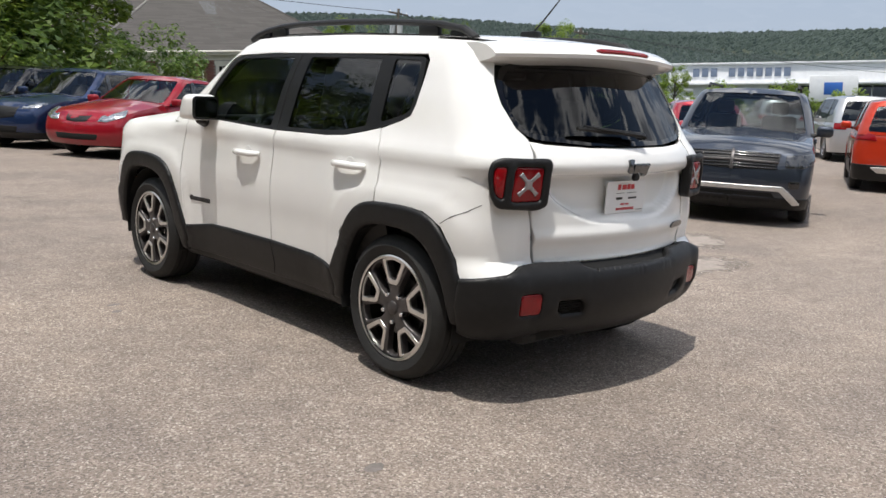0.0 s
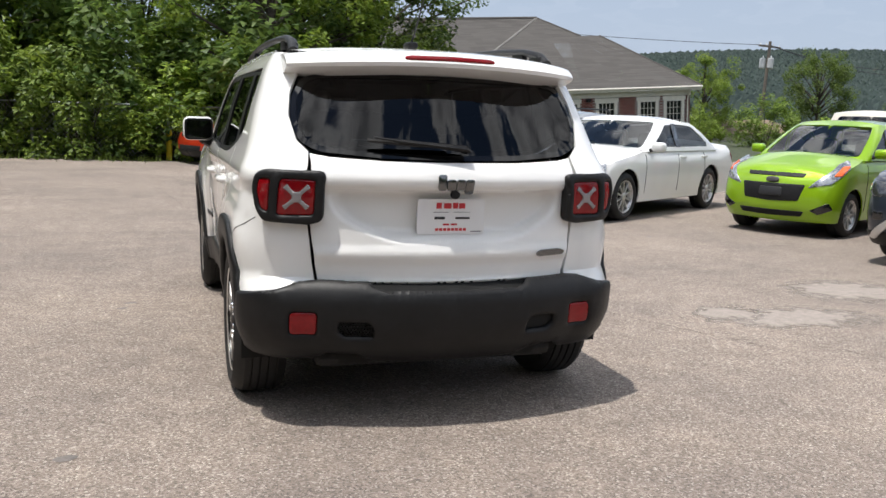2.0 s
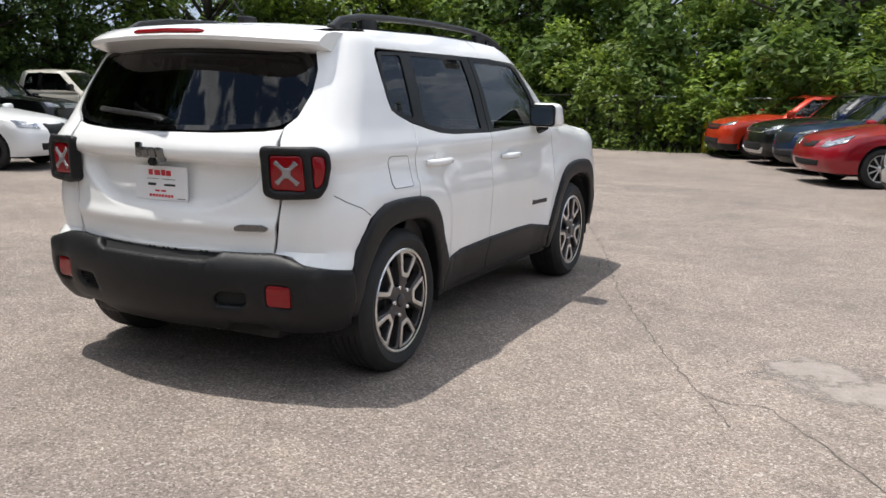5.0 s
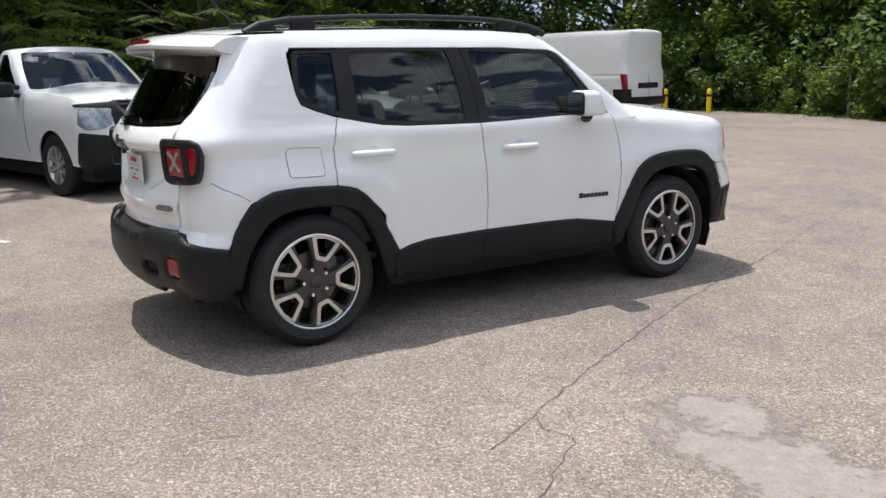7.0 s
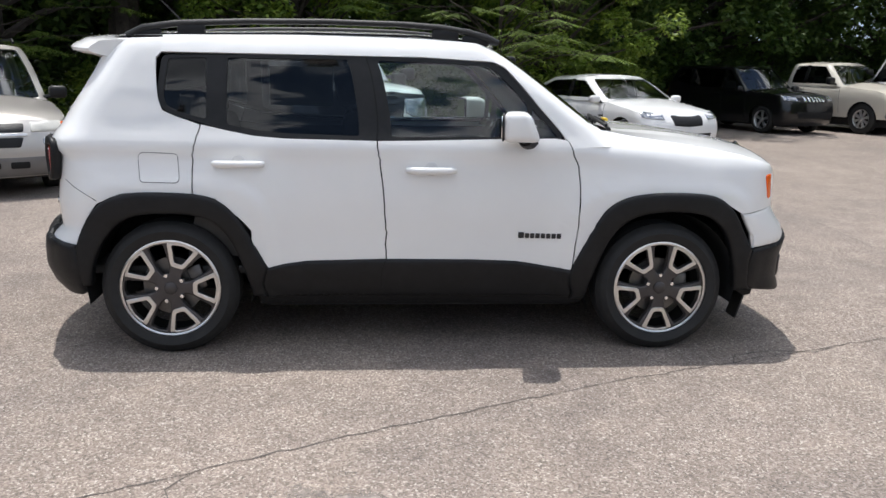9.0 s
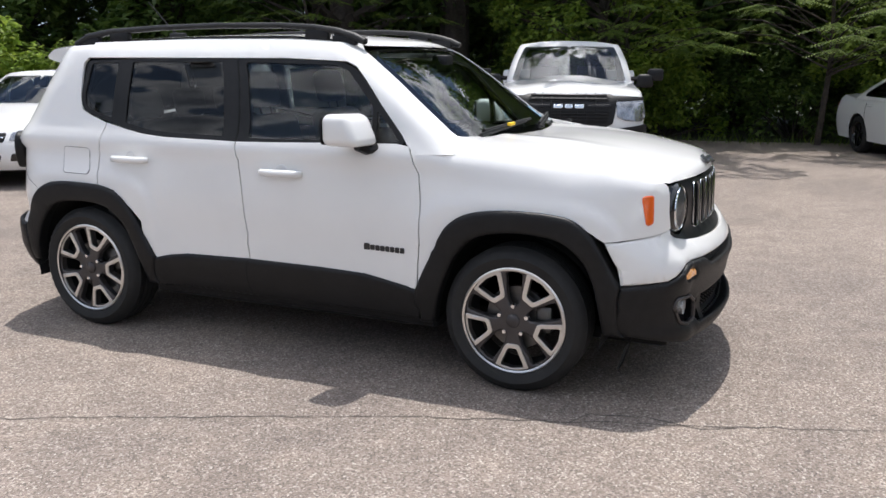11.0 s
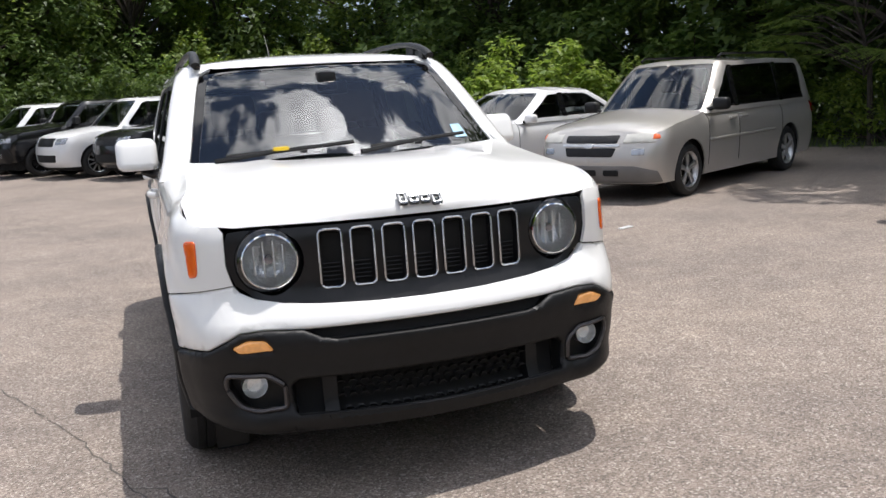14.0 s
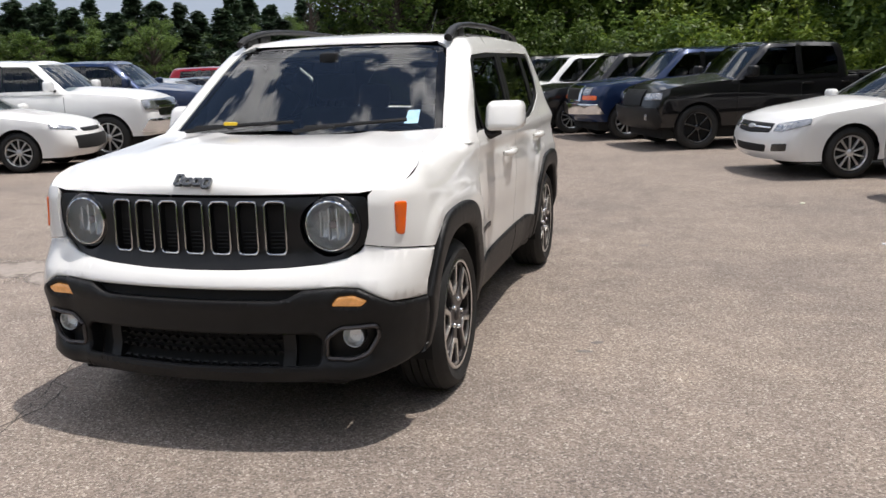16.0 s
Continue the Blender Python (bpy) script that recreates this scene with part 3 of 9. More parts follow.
blotch("oil_spot", 4.3, 3.4, 0.05, 0.03, 0.4, M_OIL, 0.0016, 6.0)
tagged(part("litter", moved(rbox(-0.09, 0.09, -0.03, 0.03, 0.0, 0.012, 0.004), pose(-3.44, -2.32, 0.0, 0, 0, 25)), M_PLATE), "crumpled white paper scrap on the asphalt", "litter")
tagged(part("litter", moved(rbox(-0.035, 0.035, -0.02, 0.02, 0.0, 0.01, 0.004), pose(-3.0, -4.3, 0.0, 0, 0, 70)), M_PAPER), "small pale scrap lying on the asphalt", "litter")

# ---- the white compact SUV ----
M_BRIGHT = material("satin_chrome", (0.55, 0.56, 0.57), 0.2, 1.0)
M_GREYGAP = material("shadow_gap", (0.13, 0.13, 0.13), 0.8)
J_WID = curve([(0.2, 0.80), (0.3, 0.835), (0.45, 0.868), (0.56, 0.875), (0.63, 0.879), (0.72, 0.889), (0.82, 0.893), (0.90, 0.889), (0.97, 0.886), (1.03, 0.884), (1.07, 0.875), (1.11, 0.852), (1.16, 0.834), (1.2, 0.822), (1.35, 0.785), (1.5, 0.738), (1.58, 0.705), (1.66, 0.66)], 0.04)
J_TAIL = curve([(0.2, -1.80), (0.27, -1.90), (0.36, -2.0), (0.45, -2.035), (0.58, -2.035), (0.62, -2.0), (0.645, -1.965), (0.78, -1.975), (0.9, -1.965), (1.015, -1.962), (1.03, -1.995), (1.07, -2.005), (1.12, -1.985), (1.16, -1.95), (1.3, -1.87), (1.45, -1.785), (1.52, -1.745), (1.66, -1.70)], 0.018)
J_NOSE = curve([(0.2, 1.84), (0.25, 2.03), (0.28, 2.125), (0.33, 2.14), (0.37, 2.11), (0.5, 2.11), (0.6, 2.135), (0.65, 2.12), (0.68, 2.105), (0.72, 2.07), (0.76, 2.04), (0.98, 2.035), (1.0, 2.04), (1.06, 2.01)], 0.02)
J_UPNOSE = curve([(0.9, 1.42), (1.13, 1.115), (1.16, 1.08), (1.3, 0.89), (1.45, 0.69), (1.56, 0.53), (1.6, 0.46), (1.66, 0.36)], 0.02)
J_SHOULDER = curve([(-2.2, 1.5), (0.6, 1.45), (0.8, 1.28), (0.95, 1.19), (1.27, 1.147), (1.45, 1.125), (1.65, 1.094), (1.82, 1.058), (1.92, 1.036), (2.1, 1.01)], 0.08)
J_CANT = curve([(-2.0, 1.585), (-1.75, 1.60), (-1.5, 1.625), (-0.6, 1.645), (0.0, 1.64), (0.3, 1.625), (0.45, 1.61), (1.2, 1.62)], 0.1)


def ease(a, b, q):
    """0 at a, 1 at b, smooth between."""
    t = np.clip((q - a) / (b - a), 0, 1)
    return t * t * (3 - 2 * t)


def haunches(y, z):
    """The doors lie inside the blisters over the wheels; a shoulder runs along under the windows."""
    out = 0.0
    for yc in (1.285, -1.285):
        q = ((np.abs(y - yc) / 0.47) ** 4 + (np.maximum(z - 0.36, 0) / 0.49) ** 4) ** 0.25
        out = np.maximum(out, 0.4 * (1 - ease(1.10, 1.16, q)) + 0.6 * (1 - ease(1.05, 1.6, q)))
    hollow = 0.006 * np.exp(-(((z - 1.015) / 0.05) ** 2)) * ease(-0.7, -1.1, y)
    return -0.029 * (1 - out) * (1 - ease(1.0, 1.10, z)) - hollow


LOW = Wrap(J_WID, J_NOSE, J_TAIL, 0.26, 0.24, 0.18, 0.21, J_SHOULDER, curve([(0.9, 0.17), (1.5, 0.17), (1.8, 0.09), (2.0, 0.09)], 0.1), relief=haunches)
LAMP = Wrap(J_WID, J_NOSE, curve([(0.6, -1.985), (0.9, -1.992), (1.0, -2.002), (1.1, -2.002), (1.2, -1.97)], 0.05), 0.26, 0.24, 0.18, 0.21, J_SHOULDER, 0.09)
UP = Wrap(J_WID, J_UPNOSE, J_TAIL, 0.10, 0.24, 0.17, 0.21, J_CANT, 0.07, 1.3, haunches)


def wheel_set(r_rim, style):
    """Outlines of one wheel's face, as polygons in its own plane."""
    slots, gaps = [], []
    for k in range(5):
        a = math.pi / 2 + k * 2 * math.pi / 5
        c, s = math.cos(a), math.sin(a)
        put = lambda r, q: (c * r - s * q, s * r + c * q)
        slots.append(rnd([put(0.070, -0.015), put(0.112, -0.033), put(0.224, -0.040), put(0.232, 0.0), put(0.224, 0.040), put(0.112, 0.033), put(0.070, 0.015)], 0.012, 3))
        a += math.pi / 5
        c, s = math.cos(a), math.sin(a)
        gaps.append(rnd([put(0.134, -0.021), put(0.219, -0.058), put(0.230, 0.0), put(0.219, 0.058), put(0.134, 0.021)], 0.010, 3))
    return slots, gaps


def circle(r, n=48, cx=0.0, cy=0.0):
    return [(cx + r * math.cos(2 * math.pi * i / n), cy + r * math.sin(2 * math.pi * i / n)) for i in range(n)]


def tyre_mesh(R, rim, width):
    n, vs, fs = 96, [], []
    prof = [(rim - 0.012, -0.02), (rim + 0.004, -0.004), (rim + 0.02, 0.004), (rim + (R - rim) * 0.5, 0.012), (R - 0.03, 0.0), (R - 0.012, -0.012), (R - 0.004, -0.028)]
    for k in range(4):
        h = -0.035 - (width - 0.08) * k / 4
        q = -0.035 - (width - 0.08) * (k + 1) / 4
        prof += [(R, h), (R, q + 0.008), (R - 0.009, q + 0.006), (R - 0.009, q + 0.002)]
    prof += [(R, -width + 0.04), (R - 0.012, -width + 0.012), (R - 0.03, -width), (rim, -width + 0.02)]
    m = len(prof)
    for i in range(n):
        a = 2 * math.pi * i / n
        for j, (r, h) in enumerate(prof):
            if j in (5, 6, m - 3, m - 4) and i % 2:
                r -= 0.006
            vs.append((h, r * math.cos(a), r * math.sin(a)))
    for i in range(n):
        j = (i + 1) % n
        for k in range(m - 1):
            fs.append((i * m + k, i * m + k + 1, j * m + k + 1, j * m + k))
    return vs, fs


def jeep_wheel(car, x, y, sgn, turn):
    """One wheel: dark spoked face with machined edges over a barrel, brake disc and tyre."""
    rot = Matrix.Translation((x, y, 0.346)) @ Matrix.Rotation(radians(turn), 4, "X")
    fit = (lambda d: moved(d, rot)) if sgn > 0 else (lambda d: moved(mirrored(d), rot))
    slots, gaps = wheel_set(0.25, 0)
    O, A, B = (0, 0, 0), (0, 1, 0), (0, 0, 1)
    face = slab((-0.012, 0, 0), A, B, circle(0.246), 0.04, slots + gaps, 0.009, 0.03)
    wheel = part("wheel", fit(face), M_GUN, car, "dark grey five-spoke alloy wheel with machined edges")
    part("tyre", fit(tyre_mesh(0.346, 0.25, 0.225)), M_RUBBER, wheel)
    part("rim", fit(lathe([(0.238, -0.001), (0.247, 0.002), (0.253, -0.002), (0.253, -0.02), (0.236, -0.03)], 64)), M_ALLOY, wheel, "machined alloy rim lip")
    part("barrel", fit(lathe([(0.237, -0.028), (0.225, -0.17), (0.24, -0.2)], 48)), M_DARK, wheel)
    for k in range(5):
        a = math.pi / 2 + math.pi / 5 + k * 2 * math.pi / 5
        c, s = math.cos(a), math.sin(a)
        put = lambda r, q: (c * r - s * q, s * r + c * q)
        outer = rnd([put(0.112, -0.028), put(0.128, -0.040), put(0.221, -0.083), put(0.236, -0.040), put(0.241, 0.0), put(0.236, 0.040), put(0.221, 0.083), put(0.128, 0.040), put(0.112, 0.028)], 0.008, 3)
        part("spoke_edge", fit(slab((-0.007, 0, 0), A, B, outer, 0.008, [gaps[k]], 0.002, 0.03)), M_ALLOY, wheel, "bright machined spoke edge")
        a = math.pi / 2 + k * 2 * math.pi / 5
        nut = lathe([(0.0, -0.002), (0.009, -0.002), (0.0115, -0.007), (0.0115, -0.03)], 10, "x", (0, 0.069 * math.cos(a), 0.069 * math.sin(a)))
        part("wheel_nut", fit(nut), M_CHROME, wheel)
    part("hub_cap", fit(lathe([(0.0, 0.0), (0.026, -0.001), (0.032, -0.006), (0.034, -0.016)], 28)), M_GUN, wheel)
    part("brake_disc", fit(lathe([(0.06, -0.075), (0.15, -0.075), (0.152, -0.08), (0.152, -0.1)], 40)), M_STEEL, wheel)
    part("brake_caliper", fit(rbox(-0.13, -0.06, 0.09, 0.17, -0.06, 0.07, 0.015)), M_STEEL, wheel)


def build_jeep():
    car = root("compact_suv", pose(0, 0, 0), "white compact SUV with black cladding parked on asphalt", "car")
    S, R, F = LOW.side, LOW.rear, LOW.front
    US, UR, UF = UP.side, UP.rear, UP.front

    def two(name, surf, poly, mat, label="", **k):
        d = panel(surf, poly, **k)
        return part(name, d, mat, car, label), part(name, mirrored(d), mat, car, label)

    zb = lambda y: float(J_SHOULDER(y)) - 0.022
    g = 0.0035  # half a shut line
    line_f = curve([(0.40, 0.795), (0.5, 0.803), (0.7, 0.818), (0.88, 0.823), (1.0, 0.806), (1.08, 0.775), (1.14, 0.735)], 0.12)
    line_b = curve([(0.4, -0.183), (0.6, -0.186), (0.85, -0.200), (1.12, -0.238)], 0.15)
    line_q = curve([(0.7, -1.148), (0.9, -1.155), (1.05, -1.150), (1.20, -1.105)], 0.12)
    up_f, up_b, up_q = np.linspace(0.445, 1.125, 14), np.linspace(0.49, 1.11, 12), np.linspace(0.84, 1.178, 9)
    # fender: door line, shoulder, grille mask edge, seam above the bumper, wheel arch
    sh = [S(y, zb(y)) for y in (0.86, 0.95, 1.1, 1.25, 1.4, 1.55, 1.7)] + [F(x, 1.005) for x in (0.78, 0.72)]
    two("front_fender", LOW, [S(float(line_f(z)) + g, z) for z in up_f] + sh
        + [F(0.70, 0.985), F(0.70, 0.87), F(0.68, 0.80), S(1.70, 0.755), S(1.64, 0.79), S(1.54, 0.845), S(1.28, 0.86), S(1.05, 0.83), S(0.95, 0.75), S(0.82, 0.48)], M_WHITE, step=0.03)
    # nose: white upper bumper below the grille mask
    part("upper_bumper", panel(LOW, [F(x, z) for x, z in both([(0, 0.712), (0.2, 0.714), (0.40, 0.722), (0.52, 0.732), (0.61, 0.75), (0.66, 0.772), (0.68, 0.795)])[:7]]
        + [S(1.70, 0.75), S(1.735, 0.68), S(1.775, 0.565)] + [F(x, z) for x, z in ((0.80, 0.585), (0.74, 0.62), (0.68, 0.648), (0.60, 0.65), (0.47, 0.645), (0.0, 0.645))]
        + [(2 * LOW.s5 - s, z) for s, z in reversed([S(1.70, 0.75), S(1.735, 0.68), S(1.775, 0.565)] + [F(x, z) for x, z in ((0.80, 0.585), (0.74, 0.62), (0.68, 0.648), (0.60, 0.65), (0.47, 0.645))])]
        + [F(x, z) for x, z in ((-0.68, 0.795), (-0.66, 0.772), (-0.61, 0.75), (-0.52, 0.732), (-0.40, 0.722), (-0.2, 0.714))], step=0.045, thick=0.03, pill=0.012), M_WHITE, car)
    # doors
    front_door = [S(float(line_b(z)) + g, z) for z in up_b] + [S(0.0, 1.115), S(0.3, 1.125), S(0.68, 1.135)] + [S(float(line_f(z)) - g, z) for z in up_f[::-1]] + [S(0.5, 0.475)]
    for side, d in zip(("r", "l"), two("front_door", LOW, front_door, M_WHITE, step=0.03)):
        door_handle(d, 0.043, 0.962, side)
        bars_on_door(d, side)
    rear_door = [S(-0.59, 0.475), S(-0.78, 0.445), S(-0.81, 0.49), S(-0.93, 0.72), S(-1.04, 0.815)] + [S(float(line_q(z)) + g, z) for z in up_q] + [S(-0.97, 1.148), S(-0.85, 1.127), S(-0.7, 1.116)] + [S(float(line_b(z)) - g, z) for z in up_b[::-1]]
    for side, d in zip(("r", "l"), two("rear_door", LOW, rear_door, M_WHITE, step=0.03)):
        door_handle(d, -0.925, 0.985, side)
    # rear quarter with the D-pillar
    two("rear_quarter", UP, [US(-1.25, 0.842), US(-1.50, 0.838), US(-1.62, 0.785), US(-1.68, 0.70), US(-1.735, 0.575)]
        + [UR(x, z) for x, z in ((0.84, 0.585), (0.74, 0.60), (0.66, 0.63), (0.575 + g, 0.638), (0.60 + g, 0.82), (0.605 + g, 1.12), (0.60, 1.175), (0.645, 1.22), (0.668, 1.32), (0.655, 1.42), (0.62, 1.50), (0.60, 1.555))]
        + [US(-1.62, 1.585), US(-1.31, 1.60), US(-1.31, 1.53), US(-1.335, 1.50), US(-1.32, 1.30), US(-1.30, 1.245), US(-1.24, 1.218)] + [US(float(line_q(z)) - g, z) for z in up_q[::-1]], M_WHITE, step=0.03)
    # side frame over the doors and A-pillar
    two("side_frame", UP, [US(y, 1.53) for y in (-1.31, -0.6, 0.0)] + [US(0.36, 1.515), US(0.42, 1.49), US(0.60, 1.29), US(0.735, 1.135), US(0.79, 1.09)]
        + [UF(x, z) for x, z in ((0.80, 1.10), (0.735, 1.14), (0.70, 1.25), (0.665, 1.38), (0.63, 1.50), (0.605, 1.568), (0.55, 1.595))] + [US(y, float(J_CANT(y)) - 0.018) for y in (0.3, 0.0, -0.6, -1.0, -1.31)], M_WHITE, step=0.05)
    # tailgate
    gate = both([(0, 0.638), (0.3, 0.639), (0.50, 0.640), (0.570 - g, 0.643), (0.597 - g, 0.82), (0.602 - g, 1.10), (0.595, 1.17), (0.52, 1.158), (0.3, 1.148), (0.001, 1.146)])
    gv, gf = panel(LOW, [R(x, z) for x, z in gate], step=0.014, thick=0.03, pill=0.006)
    soft = lambda t: 0.0 if t <= 0 else 1.0 if t >= 1 else t * t * (3 - 2 * t)
    dished = []
    for x, y, z in gv:  # the hollow round the plate, under the lip
        k = soft((0.53 - 9.0 * max(0, 0.98 - z) ** 2 - abs(x)) / 0.07) * soft((z - 0.80) / 0.06) * soft((1.028 - z) / 0.014)
        lip = soft((z - 0.70) / 0.05) * soft((0.80 - z) / 0.05)
        dished.append((x, y + 0.055 * k - 0.014 * lip, z))
    gd = part("tailgate", (dished, gf), M_WHITE, car)
    gd.data.set_sharp_from_angle(angle=radians(75))
    rear_glass(car, gd)
    # roof skin with two shallow ribs
    edge = [UP.raw(*UR(x, 1.585)) for x in (0.02, 0.2, 0.4, 0.55)] + [UP.raw(*US(y, float(J_CANT(y)) - 0.018)) for y in (-1.6, -1.5, -1.3, -1.0, -0.7, -0.4, -0.1, 0.1, 0.3)] + [UP.raw(*UF(x, 1.592)) for x in (0.52, 0.4, 0.25, 0.1, 0.02)]
    zc = curve([(-1.9, 1.60), (-1.75, 1.615), (-1.5, 1.64), (-0.6, 1.668), (0.0, 1.664), (0.3, 1.642), (0.45, 1.615), (0.6, 1.59)], 0.1)
    rv, rf = topsheet(edge, zc, 24)
    rim_x, rim_y = [p[0] for p in edge[:-6:-1]], [p[1] for p in edge[:-6:-1]]
    rv = [(x, y, min(z, 1.592 + 0.17 * math.sqrt(max(0.0, float(np.interp(abs(x), rim_x, rim_y)) - y))) if y > 0.2 and abs(x) < 0.52 else z) for x, y, z in rv]
    part("roof", (rv, rf), M_WHITE, car)
    part("headliner", topsheet([(x * 0.93, y * 0.98, z - 0.06) for x, y, z in edge], lambda y: zc(y) - 0.05, 10), M_LINING, car)
    # bonnet
    ye = [S(y, zb(y)) for y in (0.96, 1.05, 1.15, 1.25, 1.35, 1.45, 1.55, 1.65)] + [F(x, z) for x, z in ((0.82, 1.005), (0.78, 1.005), (0.72, 1.004), (0.66, 1.001), (0.6, 0.998), (0.5, 0.996), (0.4, 0.995), (0.3, 0.994), (0.2, 0.994), (0.1, 0.994), (0.003, 0.994))]
    edge = [LOW.raw(*p) for p in ye]
    hz = curve([(0.8, 1.150), (1.0, 1.155), (1.27, 1.156), (1.45, 1.148), (1.62, 1.131), (1.82, 1.102), (1.92, 1.072), (2.0, 1.04), (2.07, 1.0)], 0.06)
    vs, fs = topsheet(edge, hz, 30)
    front_x, front_y = [p[0] for p in edge[:7:-1]], [p[1] for p in edge[:7:-1]]
    out = []
    for x, y, z in vs:
        e = np.interp(y, [p[1] for p in edge], [p[0] for p in edge])
        t = min(1, abs(x) / max(e, 0.05))
        k = max(0, (1.75 - y) / 0.8)
        ahead = float(np.interp(abs(x), front_x, front_y)) - y
        z = min(z, 0.996 + 0.30 * math.sqrt(max(0.0, ahead))) if y > 1.6 and abs(x) < 0.66 else z
        rib = 0.010 * math.exp(-(((abs(x) - 0.44 - 0.05 * (y - 1.4)) / 0.045) ** 2)) * min(1, k * 2)
        out.append((x, y + 0.16 * k * k * (1 - t * t), z + rib))
    part("bonnet", (out, fs), M_WHITE, car)
    rows_ = [out[i * 31:(i + 1) * 31] for i in range(len(edge)) if edge[i][0] > 0.80]
    for k in (1, 29):
        part("bonnet_gap", tube([(r[k][0], r[k][1], r[k][2] + 0.0005) for r in rows_], 0.0032, 5), M_GREYGAP, car)
    part("cowl", rbox(-0.70, 0.70, 0.86, 1.10, 1.10, 1.135, 0.02), M_PLASTIC, car)
    black_parts(car)
    lamps(car)
    cabin(car)
    fittings(car)
    for x, y, sg, tn in ((0.872, 1.285, 1, 0), (-0.872, 1.285, -1, 20), (0.872, -1.285, 1, 18), (-0.872, -1.285, -1, 35)):
        jeep_wheel(car, x, y, sg, tn)
    return car


def door_handle(door, y, z, side):
    sg = 1 if side == "r" else -1
    x = float(LOW.raw(*LOW.side(y, z))[0])
    bar = [(x + o, y + q, z + 0.004) for q, o in ((-0.125, 0.006), (-0.10, 0.030), (-0.05, 0.038), (0.05, 0.038), (0.095, 0.030), (0.12, 0.006))]
    d = tube(bar, [0.014, 0.018, 0.0185, 0.0185, 0.018, 0.014], 10)
    cup = lathe([(0.0, 0.0008), (0.026, 0.001), (0.034, 0.0016), (0.036, 0.0003)], 24, "x", (x, y, z + 0.010))
    for name, m, mat in (("handle", d, M_WHITE), ("handle_cup", cup, M_SHADE)):
        part(name, m if sg > 0 else mirrored(m), mat, door)


# body white made greyer: the handle cup's shade is put into its colour
M_SHADE = paint("shaded_white_paint", (0.72, 0.715, 0.70))


def bars_on_door(door, side):
    """The model name as plain bars."""
    sg = 1 if side == "r" else -1
    y, data = 0.505, []
    for k in range(8):
        w = 0.022 if k else 0.03
        h = 0.026 if k else 0.032
        y0 = y + k * 0.028 + (0.008 if k else 0)
        if sg < 0:
            y0 = 1.235 - y0 - w
        data.append(panel(LOW, rnd([LOW.side(a, b) for a, b in ((y0, 0.613), (y0 + w, 0.613), (y0 + w, 0.613 + h), (y0, 0.613 + h))], 0.004, 2), 0.005, 0.006, 0.05))
    for d in data:
        part("name_bar", d if sg > 0 else mirrored(d), M_BLACKINK, door, "black raised badge bar")


